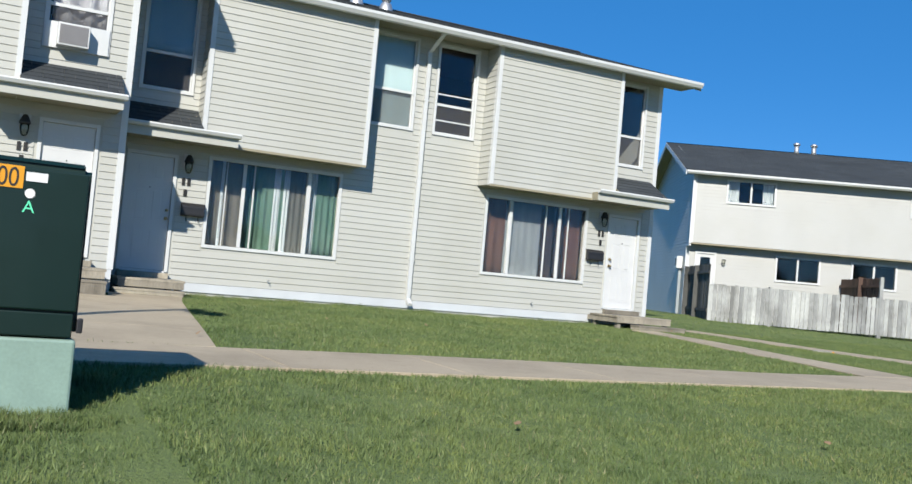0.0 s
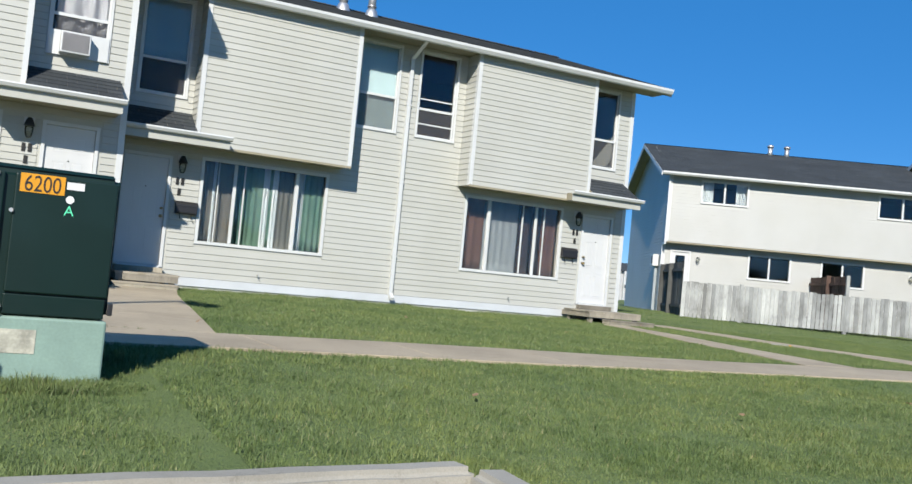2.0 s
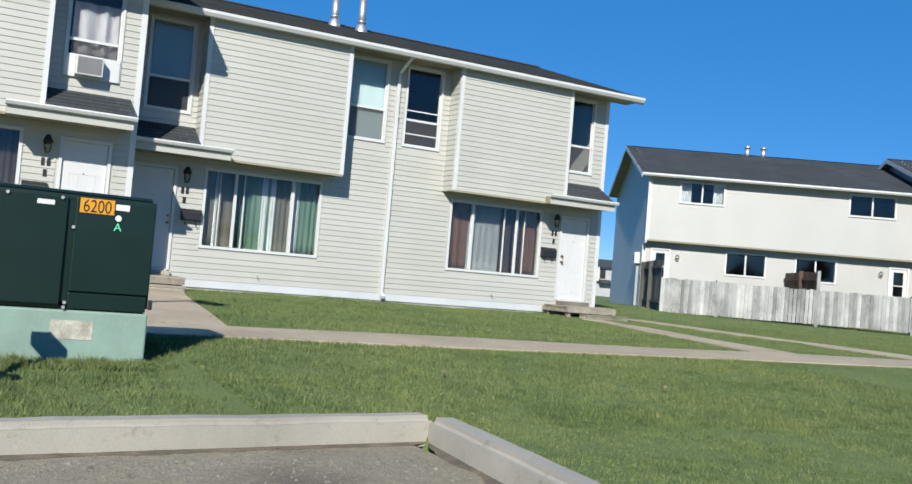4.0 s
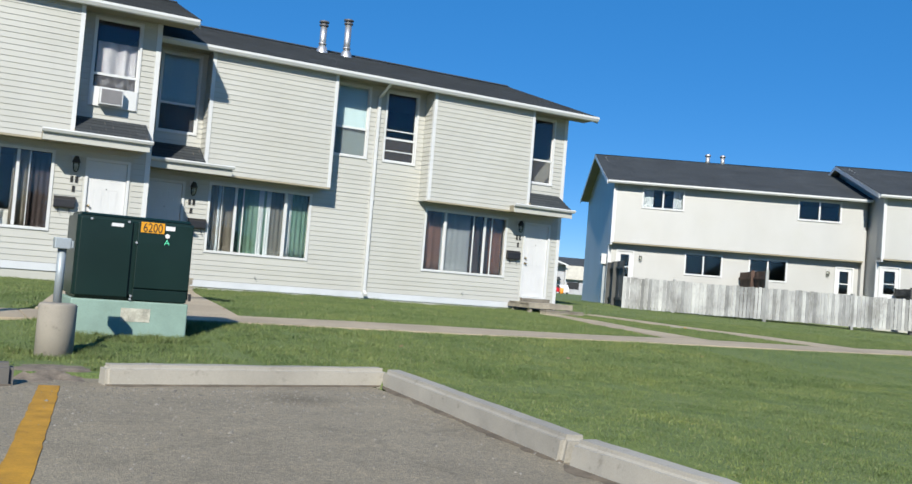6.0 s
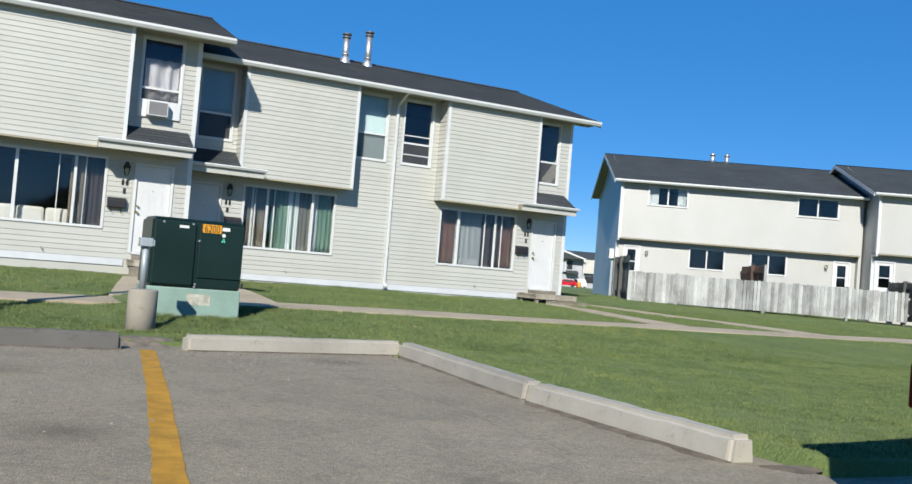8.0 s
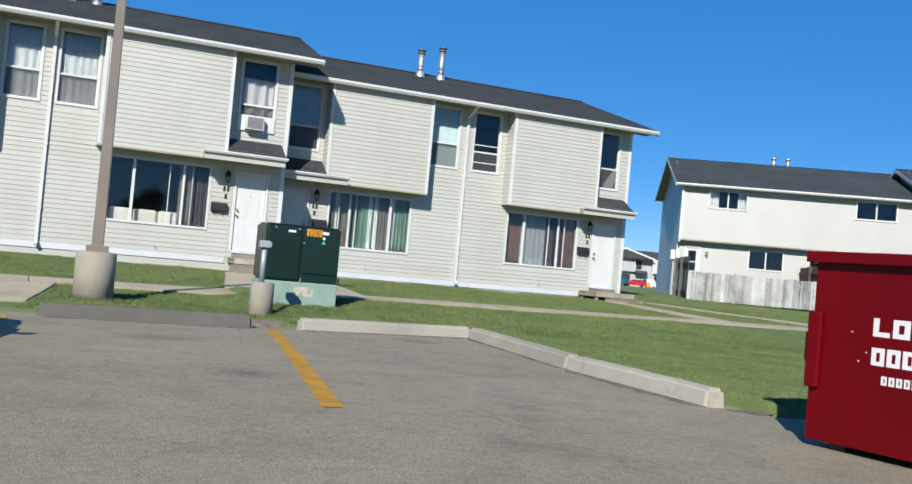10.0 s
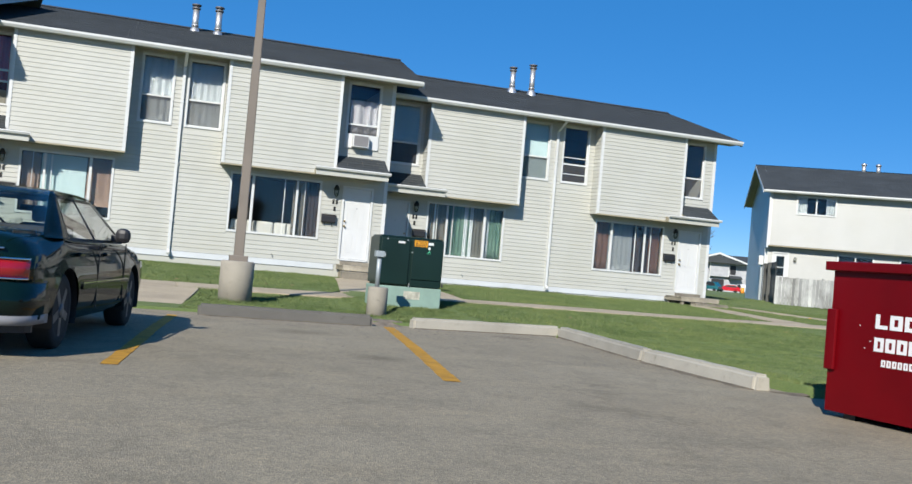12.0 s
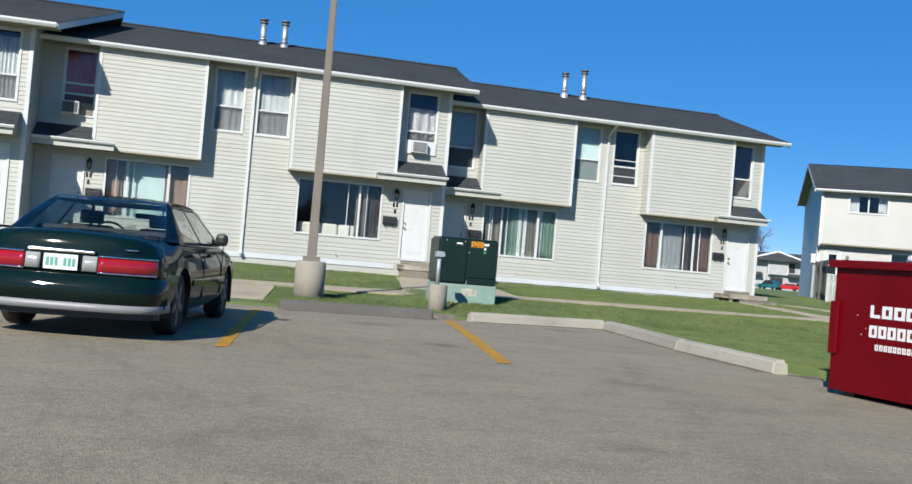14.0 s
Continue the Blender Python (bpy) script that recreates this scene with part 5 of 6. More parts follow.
part("post", boxes((-0.12, -0.01, -0.07, 0.04, 0.3, 2.46)), M_FENCE, divider, "pale grey end post")
fence(FM @ pose(11.50, -1.0, 0, 0, 0, 90), 3.4, 0.60, 2.20, BOARD_SHADE, M_FENCE_SHADE, "tall privacy fence between two yards, shade in its colour", (1.6,), 0.05, 4)
fence(FM @ pose(11.56, -1.0, 0, 0, 0, 0), 9.0, 0.60, 2.05, BOARD_SHADE, M_FENCE_SHADE, "weathered board fence of the next yard, shade in its colour", (3.0, 6.0), 0.0, 5)

# ---- transformer on its pad ----
TX = thing("transformer_cabinet", pose(-0.55, 6.93, 0.10), "dark green utility transformer cabinet on a pale green pad", "transformer")
part("pad", boxes((0.0, 1.19, -0.03, 0.80, -0.15, 0.435), bevel=0.015), M_PAD, TX, "pale green fibreglass pad")
part("pad_notice", boxes((0.50, 0.80, -0.034, -0.030, 0.22, 0.36)), surf("faded_notice", (0.45, 0.44, 0.36), 0.7, big=12, fine=60, var=0.3), TX, "faded illegible notice")
bm = bmesh.new()
prism_x(bm, [(0.02, 0.44), (0.0, 0.46), (-0.01, 1.29), (0.03, 1.325), (0.70, 1.325), (0.75, 1.28), (0.76, 0.44)], 0.0, 1.19)
bmesh.ops.bevel(bm, geom=[e for e in bm.edges], offset=0.035, segments=3, affect="EDGES")
TXB = part("cabinet", bm, M_TX, TX, "dark green enamelled steel cabinet")
part("door", boxes((0.03, 0.545, -0.035, -0.006, 0.47, 1.27), bevel=0.008), M_TX, TX)
part("door", boxes((0.60, 1.175, -0.035, -0.006, 0.575, 1.27), bevel=0.008), M_TX, TX)
part("door_sill", boxes((0.60, 1.165, -0.030, -0.004, 0.445, 0.565), bevel=0.006), M_TX, TX)
for bx, bz in ((0.58, 0.49), (0.575, 0.455), (0.592, 1.05), (0.13, 1.26), (0.50, 1.26)):
    part("bolt", tube(bmesh.new(), (bx, -0.034, bz), (bx, -0.052, bz), 0.013, sides=8), M_FLASH, TX)
part("padlock", boxes((1.185, 1.215, -0.03, 0.0, 0.47, 0.545), bevel=0.006), M_DARK, TX)
part("label_plate", boxes((0.625, 0.87, -0.0385, -0.0355, 1.165, 1.275)), M_LABEL, TX, "orange plate with black digits")
part("sticker", boxes((0.88, 0.98, -0.0385, -0.0355, 1.205, 1.25)), M_WHITE, TX, "white illegible sticker")
part("sticker", boxes((0.33, 0.45, -0.0385, -0.0355, 1.20, 1.235)), M_WHITE, TX, "white illegible sticker")
part("round_sticker", tube(bmesh.new(), (0.905, -0.0355, 1.145), (0.905, -0.0385, 1.145), 0.024), M_WHITE, TX)


def text_part(body, size, m, material, parent, name="lettering"):
    cu = bpy.data.curves.new(name, "FONT")
    cu.body, cu.size, cu.extrude, cu.align_x = body, size, 0.0008, "CENTER"
    cu.materials.append(material)
    ob = new(name, cu)
    ob.parent = parent
    ob.matrix_basis = m
    return ob


text_part("6200", 0.135, pose(0.748, -0.0395, 1.173, 90) @ Matrix.Diagonal((0.76, 1, 1, 1)), M_BLACK, TX)
text_part("A", 0.085, pose(0.905, -0.0365, 1.05, 90), M_MINT, TX)

# ---- bollard with a cable post, lamp post ----
BP = thing("cable_post", pose(-0.80, 5.72, 0.08), "grey steel cable post in a round concrete footing", "cable post")
part("footing", lathe(bmesh.new(), [(0.165, -0.15), (0.165, 0.43), (0.155, 0.445), (0.14, 0.45)], 28), M_BASE, BP, "round concrete footing")
part("pipe", tube(bmesh.new(), (0.0, 0.1, 0.44), (0.0, 0.1, 0.97), 0.038), M_GREY, BP)
part("outlet_box", boxes((-0.075, 0.065, 0.02, 0.18, 0.94, 1.04), bevel=0.008), M_GREY, BP)
part("cover", boxes((0.066, 0.088, 0.03, 0.13, 0.95, 1.02), bevel=0.006), M_GREY, BP)

LP = thing("lamp_post", pose(-2.99, 6.62, 0.08), "tall brown-grey square steel lamp post on a concrete footing", "lamp post")
part("footing", lathe(bmesh.new(), [(0.275, -0.15), (0.275, 0.65), (0.262, 0.665), (0.24, 0.67)], 32), M_BASE, LP, "round concrete footing")
part("base_cover", boxes((-0.145, 0.145, -0.145, 0.145, 0.66, 0.76), bevel=0.01), M_POLE, LP)
bm = bmesh.new()
a = [bm.verts.new((sx * 0.078, sy * 0.078, 0.75)) for sx, sy in ((-1, -1), (1, -1), (1, 1), (-1, 1))]
b = [bm.verts.new((sx * 0.052, sy * 0.052, 6.75)) for sx, sy in ((-1, -1), (1, -1), (1, 1), (-1, 1))]
for i in range(4):
    bm.faces.new((a[i], a[(i + 1) % 4], b[(i + 1) % 4], b[i]))
bm.faces.new(b)
bmesh.ops.bevel(bm, geom=[e for e in bm.edges if abs(e.verts[0].co.z - e.verts[1].co.z) > 1], offset=0.012, segments=2, affect="EDGES")
part("pole", bm, M_POLE, LP)
part("arm", boxes((-0.04, 0.04, -0.5, 0.0, 6.62, 6.70)), M_POLE, LP)
part("lamp_head", boxes((-0.2, 0.2, -1.0, -0.42, 6.55, 6.76), bevel=0.03), M_POLE, LP)

# ---- dumpster ----
DU = thing("dumpster", pose(1.0, -3.0, 0.0, 0, 0, -82), "dark red steel waste container with white stencilled bars", "dumpster")
W, D, HH = 1.95, 1.35, 1.29
for nm, r in (("front_panel", (0, W, 0, 0.012, 0.05, HH - 0.03)), ("back_panel", (0, W, D - 0.012, D, 0.05, HH - 0.03)), ("end_panel", (0, 0.012, 0.013, D - 0.013, 0.05, HH - 0.03)), ("end_panel", (W - 0.012, W, 0.013, D - 0.013, 0.05, HH - 0.03)), ("bottom_panel", (0, W, 0.013, D - 0.013, 0.05, 0.065))):
    part(nm, boxes(r), M_RED, DU)
for a0 in (0.15, W - 0.27):
    part("skid", boxes((a0, a0 + 0.12, 0.06, D - 0.06, 0.0, 0.048)), M_DARK, DU)
part("rim", boxes((-0.05, W + 0.05, -0.06, 0.02, HH - 0.075, HH), (-0.05, W + 0.05, D - 0.02, D + 0.06, HH - 0.075, HH), (-0.05, 0.02, 0.021, D - 0.021, HH - 0.075, HH), (W - 0.02, W + 0.05, 0.021, D - 0.021, HH - 0.075, HH), bevel=0.008), M_RED, DU)
for a0 in (0.0, W - 0.10):
    part("fork_pocket", boxes((a0 - 0.02, a0 + 0.085, -0.035, -0.001, 0.39, 0.895), bevel=0.012), M_RED, DU)
part("side_pocket", boxes((-0.10, -0.001, 0.05, D - 0.05, 0.55, 0.75), bevel=0.012), M_RED, DU)
M_LID = make_paint("red_lid", (0.16, 0.004, 0.008), 0.5, 0.05)
part("lid", boxes((0.03, W - 0.03, 0.025, D - 0.025, HH - 0.03, HH + 0.006), bevel=0.01), M_LID, DU)


def glyph(rows):
    """One stencilled character as plain white bars."""
    part("stencil_bar", boxes(*[(x0, x1, -0.004, -0.0005, z0, z1) for x0, x1, z0, z1 in rows]), M_WHITE, DU)


for k, wd in enumerate((0.115, 0.115, 0.12, 0.125, 0.115, 0.12)):
    g0 = 0.455 + k * 0.137
    glyph([(g0, g0 + 0.038, 0.77, 0.885), (g0 + 0.038, g0 + wd, 0.77, 0.80)] + ([(g0 + wd - 0.038, g0 + wd, 0.80, 0.885), (g0 + 0.038, g0 + wd - 0.038, 0.855, 0.885)] if k else []))
for k in range(8):
    g0 = 0.455 + k * 0.108
    glyph([(g0, g0 + 0.032, 0.59, 0.70), (g0 + 0.032, g0 + 0.09, 0.672, 0.70), (g0 + 0.032, g0 + 0.09, 0.59, 0.615), (g0 + 0.06, g0 + 0.09, 0.615, 0.672)])
for k in range(11):
    g0 = 0.535 + k * 0.052
    glyph([(g0, g0 + 0.014, 0.475, 0.53), (g0 + 0.014, g0 + 0.038, 0.475, 0.489), (g0 + 0.014, g0 + 0.038, 0.516, 0.53), (g0 + 0.026, g0 + 0.038, 0.489, 0.516)])
for sx, sz in ((0.30, 0.78), (0.41, 0.66), (0.36, 0.60)):
    part("scuff", boxes((sx, sx + 0.008, -0.003, -0.0005, sz, sz + 0.008)), M_WHITE, DU)
bm = bmesh.new()
bmesh.ops.create_icosphere(bm, subdivisions=3, radius=0.22)
for v in bm.verts:
    v.co = Vector((v.co.x * 1.25, v.co.y, v.co.z * 0.28)) + v.co.normalized() * noise.noise(v.co * 9) * 0.06
solo("garbage_bag", bm, make_paint("white_plastic", (0.62, 0.66, 0.68), 0.35, 0.2), pose(1.62, -3.62, 1.345), "crumpled white plastic bag on the waste container", "garbage bag", smooth=True)

# ---- parked sedan ----
M_CARP = make_paint("dark_green_car_paint", (0.0014, 0.0088, 0.0074), 0.5, 0.6, spec=0.03)
M_RUBBER = surf("tyre_rubber", (0.018, 0.018, 0.018), 0.8, fine=120, var=0.2)
M_ALLOY = surf("alloy_rim", (0.16, 0.16, 0.165), 0.45, 0.6)
M_CHROME = surf("chrome", (0.75, 0.75, 0.76), 0.12, 1.0, var=0.04, bump=0.0)
M_LAMP = make_paint("red_lamp_lens", (0.26, 0.004, 0.010), 0.12, 1.0)
M_LENS = make_paint("clear_lamp_lens", (0.26, 0.27, 0.27), 0.12, 1.0)
M_RUB = surf("grey_rub_strip", (0.20, 0.20, 0.21), 0.45, var=0.06)
M_SEAT = make_fabric("dark_seat_cloth", (0.035, 0.035, 0.037))
M_CARGLASS = make_glass("car_glass", (0.92, 0.95, 0.94), 1.4)
M_TINT = make_glass("tinted_car_glass", (0.66, 0.74, 0.71), 1.4)
M_PLATE = surf("pale_number_plate", (0.62, 0.70, 0.68), 0.5, var=0.05, bump=0.0)
M_PRINT = surf("faded_green_print", (0.10, 0.30, 0.24), 0.6, bump=0.0)


def lerp_table(table, y):
    for (a, *va), (b, *vb) in zip(table, table[1:]):
        if a <= y <= b:
            f = (y - a) / (b - a)
            f = f * f * (3 - 2 * f) * 0.5 + f * 0.5
            return [p + (q - p) * f for p, q in zip(va, vb)]
    return list(table[-1][1:]) if y > table[-1][0] else list(table[0][1:])


# along the car: half width, height of the top at its edge, height of the underside
CAR = [(-1.115, 0.30, 0.74, 0.40), (-1.10, 0.42, 0.86, 0.34), (-1.06, 0.61, 0.93, 0.30), (-1.0, 0.74, 0.955, 0.28), (-0.95, 0.80, 0.962, 0.27), (-0.85, 0.852, 0.97, 0.26), (-0.7, 0.87, 0.975, 0.25),
       (-0.2, 0.885, 0.985, 0.22), (0.5, 0.89, 0.955, 0.21), (1.8, 0.89, 0.935, 0.21), (2.45, 0.885, 0.93, 0.22), (3.1, 0.87, 0.865, 0.23), (3.5, 0.82, 0.775, 0.26), (3.66, 0.72, 0.69, 0.30), (3.74, 0.50, 0.60, 0.36)]
BASE_LINE, TYRE_R, ARCH_R = 2.75, 0.325, 0.375


def car_section(y):
    w, top, low = lerp_table(CAR, y)
    tail = min(max((-0.10 - y) / 0.5, 0.0), 1.0)
    flat = ((0.965, -0.12), (0.94, -0.06), (0.90, -0.02), (0.82, 0.004), (0.6, 0.018), (0.3, 0.026))
    soft_edge = ((0.955, -0.17), (0.905, -0.09), (0.84, -0.042), (0.74, -0.010), (0.55, 0.012), (0.3, 0.024))
    upper = [(w * (p + (u - p) * tail), top + q + (v - q) * tail) for (p, q), (u, v) in zip(flat, soft_edge)]
    return [(0.0, low), (w * 0.55, low), (w * 0.86, low), (w * 0.945, low + 0.03), (w * 0.975, low + 0.10), (w * 0.992, low + 0.18), (w, 0.50), (w, 0.58), (w * 0.995, 0.66), (w * 0.985, 0.74), *upper, (0.0, top + 0.03)]


def parked_sedan(m, label):
    car = thing("car", m, label, "car")
    bm = bmesh.new()
    ys = sorted(set([round(v, 4) for v in np.arange(-1.115, 3.745, 0.045)] + [-1.10, -1.08, -1.06, -1.03, 3.74]))
    rings = []
    for y in ys:
        sec = car_section(y)
        rings.append([bm.verts.new((-x, y, z)) for x, z in sec[::-1]] + [bm.verts.new((x, y, z)) for x, z in sec[1:-1]])
    n = len(rings[0])
    for a, b in zip(rings, rings[1:]):
        for k in range(n):
            bm.faces.new((a[k], a[(k + 1) % n], b[(k + 1) % n], b[k])).smooth = True
    bm.faces.new(rings[0])
    bm.faces.new(rings[-1][::-1])
    gone = []
    for f in bm.faces:
        c = f.calc_center_median()
        for wy in (0.0, BASE_LINE):
            if abs(c.x) > 0.55 and (c.y - wy) ** 2 + (c.z - TYRE_R) ** 2 < ARCH_R ** 2:
                gone.append(f)
    bmesh.ops.delete(bm, geom=gone, context="FACES")
    for v in bm.verts:
        for wy in (0.0, BASE_LINE):
            d = Vector((v.co.y - wy, v.co.z - TYRE_R))
            if abs(v.co.x) > 0.55 and v.is_boundary and 0 < d.length < ARCH_R * 1.35:
                d = d.normalized() * ARCH_R
                v.co.y, v.co.z = wy + d.x, max(TYRE_R + d.y, v.co.z if d.y < -0.2 else -9)
    body = part("body", bm, M_CARP, car, "glossy very dark green bodywork")
    for s in (-1, 1):
        for wy in (0.0, BASE_LINE):
            bm = bmesh.new()
            ring0, ring1 = [], []
            for k in range(25):
                a = -0.35 + k * (math.pi + 0.7) / 24
                ring0.append(bm.verts.new((s * 0.872, wy + ARCH_R * math.cos(a), TYRE_R + ARCH_R * math.sin(a))))
                ring1.append(bm.verts.new((s * 0.52, wy + ARCH_R * math.cos(a), TYRE_R + ARCH_R * math.sin(a))))
            for k in range(24):
                bm.faces.new((ring0[k], ring0[k + 1], ring1[k + 1], ring1[k]))
            bm.faces.new(ring1)
            part("wheel_arch", bm, M_DARK, body)
            wl = part("wheel", lathe(bmesh.new(), [(0.10, -0.10), (0.20, -0.10), (0.215, -0.095), (0.215, 0.09), (0.10, 0.09)], 24), M_ALLOY, car, "silver alloy wheel")
            wl.matrix_basis = Matrix.Translation((s * 0.735, wy, TYRE_R)) @ Matrix.Rotation(radians(90 * s), 4, "Y")
            part("tyre", lathe(bmesh.new(), [(0.212, -0.10), (0.24, -0.108), (0.30, -0.104), (0.322, -0.085), (TYRE_R, -0.03), (TYRE_R, 0.03), (0.322, 0.085), (0.30, 0.104), (0.24, 0.108), (0.212, 0.10)], 36), M_RUBBER, wl)
            bm = bmesh.new()
            for k in range(5):
                a = k * 2 * math.pi / 5
                for r in (0.06, 0.11, 0.16, 0.20):
                    bmesh.ops.create_cube(bm, size=1.0, matrix=Matrix.Rotation(a, 4, "Z") @ Matrix.Translation((r, 0, 0.092)) @ Matrix.Diagonal((0.055, 0.07, 0.02, 1)))
            lathe(bm, [(0.06, 0.09), (0.06, 0.112), (0.02, 0.115)], 16)
            part("rim", bm, M_ALLOY, wl)
    # upper body
    bz, rz = 0.96, 1.355
    rear0, rear1, wind0, wind1 = -0.42, 0.32, 2.34, 1.66

    def side(y, f):
        """A place on the side of the greenhouse at height fraction f."""
        wb = 0.83 if -0.2 < y < 2.2 else 0.80
        return Vector((wb + (0.585 - wb) * f, y, bz - 0.01 + (rz - 0.02 - bz) * f))

    bm = bmesh.new()
    roof_rows = []
    for i in range(13):
        y = rear1 - 0.05 + (wind1 + 0.05 - rear1 + 0.05) * i / 12
        arch = 0.035 * math.sin(math.pi * i / 12)
        roof_rows.append([bm.verts.new((x, y, rz - 0.02 + arch + 0.035 * (1 - (abs(x) / 0.585) ** 2.6))) for x in (-0.59, -0.56, -0.45, -0.25, 0, 0.25, 0.45, 0.56, 0.59)])
    for a, b in zip(roof_rows, roof_rows[1:]):
        for k in range(8):
            bm.faces.new((a[k], a[k + 1], b[k + 1], b[k])).smooth = True
    bmesh.ops.solidify(bm, geom=list(bm.faces), thickness=0.03)
    part("roof", bm, M_CARP, car)

    def panel(pts, t=0.022):
        b = bmesh.new()
        f = b.faces.new([b.verts.new(p) for p in pts])
        bmesh.ops.solidify(b, geom=[f], thickness=t)
        return b

    for s in (-1, 1):
        def P(y, f, s=s):
            q = side(y, f)
            return Vector((s * q.x, q.y, q.z))
        b = bmesh.new()
        grid = []
        for i in range(9):
            f = i / 8
            e = Vector((s * (0.755 - 0.20 * f), rear0 - 0.02 + (rear1 - rear0 + 0.02) * f, 0.950 + 0.41 * f + 0.03 * math.sin(math.pi * f)))
            g = P(0.08 + 0.36 * f, -0.02 + 1.01 * f)
            row = []
            for k in range(6):
                u = k / 5
                q = e.lerp(g, u)
                q.x += s * 0.055 * math.sin(math.pi * min(1, u * 1.15)) * (1 - 0.55 * f) if u < 0.9 else 0.0
                row.append(b.verts.new(q))
            grid.append(row)
        for p, q in zip(grid, grid[1:]):
            for k in range(5):
                b.faces.new((p[k], p[k + 1], q[k + 1], q[k])).smooth = True
        bmesh.ops.solidify(b, geom=list(b.faces), thickness=0.02)
        part("rear_pillar", b, M_CARP, car)
        part("middle_pillar", panel([P(0.93, 0.0), P(1.02, 0.0), P(1.02, 1.0), P(0.95, 1.0)]), M_DARK, car)
        part("front_pillar", panel([P(2.20, 0.0), P(2.38, -0.05), P(1.70, 1.0), P(1.60, 1.0), P(1.60, 0.93)]), M_CARP, car)
        part("window_line", panel([P(0.42, 0.93), P(1.60, 0.93), P(1.62, 1.02), P(0.40, 1.02)]), M_CARP, car)
        for y0, y1, yt0, yt1, nm in ((0.08, 0.93, 0.42, 0.945, "rear_side_window"), (1.02, 2.20, 1.02, 1.60, "front_side_window")):
            g = part(nm, panel([P(y0, 0.02), P(y1, 0.02), P(yt1, 0.94), P(yt0, 0.94)], 0.005), M_TINT, car)
            g.visible_shadow = False
        part("sill_trim", panel([P(0.0, -0.06), P(2.3, -0.06), P(2.3, 0.015), P(0.0, 0.015)], 0.012), M_DARK, car)
        mir = part("mirror", boxes((s * 0.85, s * 1.0, 1.70, 1.82, 0.94, 1.09), bevel=0.05), M_DARK, car)
        part("mirror_stalk", boxes((s * 0.80, s * 0.87, 1.76, 1.84, 0.95, 1.02), bevel=0.01), M_DARK, mir)
        for hy in (0.20, 1.18):
            part("door_handle", boxes((s * 0.872, s * 0.912, hy, hy + 0.16, 0.80, 0.835), bevel=0.01), M_CARP, car)
        for dy in (0.985, 2.13):
            part("door_seam", boxes((s * 0.880, s * 0.8935, dy, dy + 0.007, 0.31, 0.93)), M_DARK, car)
        part("side_moulding", boxes((s * 0.880, s * 0.905, 0.42, 2.30, 0.50, 0.55), bevel=0.006), M_CARP, car)
        part("chrome_strip", boxes((s * 0.895, s * 0.908, 0.42, 2.30, 0.555, 0.565)), M_CHROME, car)

    def glass_sheet(name, y0, z0, w0, y1, z1, w1, bow, glass):
        b = bmesh.new()
        rows = []
        for i in range(7):
            f = i / 6
            w, y, z = w0 + (w1 - w0) * f, y0 + (y1 - y0) * f, z0 + (z1 - z0) * f + 0.03 * math.sin(math.pi * f)
            rows.append([b.verts.new((w * u, y + bow * (1 - u * u), z)) for u in (-1, -0.66, -0.33, 0, 0.33, 0.66, 1)])
        for p, q in zip(rows, rows[1:]):
            for k in range(6):
                b.faces.new((p[k], p[k + 1], q[k + 1], q[k])).smooth = True
        bmesh.ops.solidify(b, geom=list(b.faces), thickness=0.004)
        g = part(name, b, glass, car)
        g.visible_shadow = False

    glass_sheet("rear_window", rear0 - 0.02, 0.962, 0.76, rear1, 1.36, 0.56, -0.10, M_TINT)
    glass_sheet("windscreen", wind0, 0.96, 0.76, wind1, 1.37, 0.56, 0.10, M_CARGLASS)
    part("headliner", boxes((-0.55, 0.55, 0.36, 1.66, rz - 0.055, rz - 0.03), bevel=0.008), M_SEAT, car)
    part("inner_mirror", boxes((-0.12, 0.12, 1.72, 1.75, 1.19, 1.255), bevel=0.012), M_DARK, car)
    part("parcel_shelf", boxes((-0.72, 0.72, -0.40, 0.02, 0.955, 0.975)), M_SEAT, car)
    part("dashboard", boxes((-0.74, 0.74, 1.85, 2.3, 0.80, 0.955), bevel=0.03), M_SEAT, car)
    for sx in (-0.38, 0.38):
        st = part("seat", boxes((sx - 0.25, sx + 0.25, 0.90, 1.02, 0.45, 1.07), bevel=0.05), M_SEAT, car)
        part("headrest", boxes((sx - 0.13, sx + 0.13, 0.88, 0.96, 1.08, 1.23), bevel=0.035), M_SEAT, st)
    part("rear_seat", boxes((-0.68, 0.68, 0.02, 0.18, 0.45, 1.04), bevel=0.05), M_SEAT, car)
    bm = bmesh.new()
    for k in range(24):
        a0, a1 = k * 2 * math.pi / 24, (k + 1) * 2 * math.pi / 24
        tube(bm, (-0.38 + 0.19 * math.cos(a0), 1.66 - 0.05 * math.sin(a0), 0.95 + 0.17 * math.sin(a0)), (-0.38 + 0.19 * math.cos(a1), 1.66 - 0.05 * math.sin(a1), 0.95 + 0.17 * math.sin(a1)), 0.014, sides=6)
    part("steering_wheel", bm, M_DARK, car)

    def rear_y(x):
        ws, ys_ = [r[1] for r in CAR[:8]], [r[0] for r in CAR[:8]]
        return float(np.interp(abs(x), [0.0] + ws, [-1.118] + ys_))

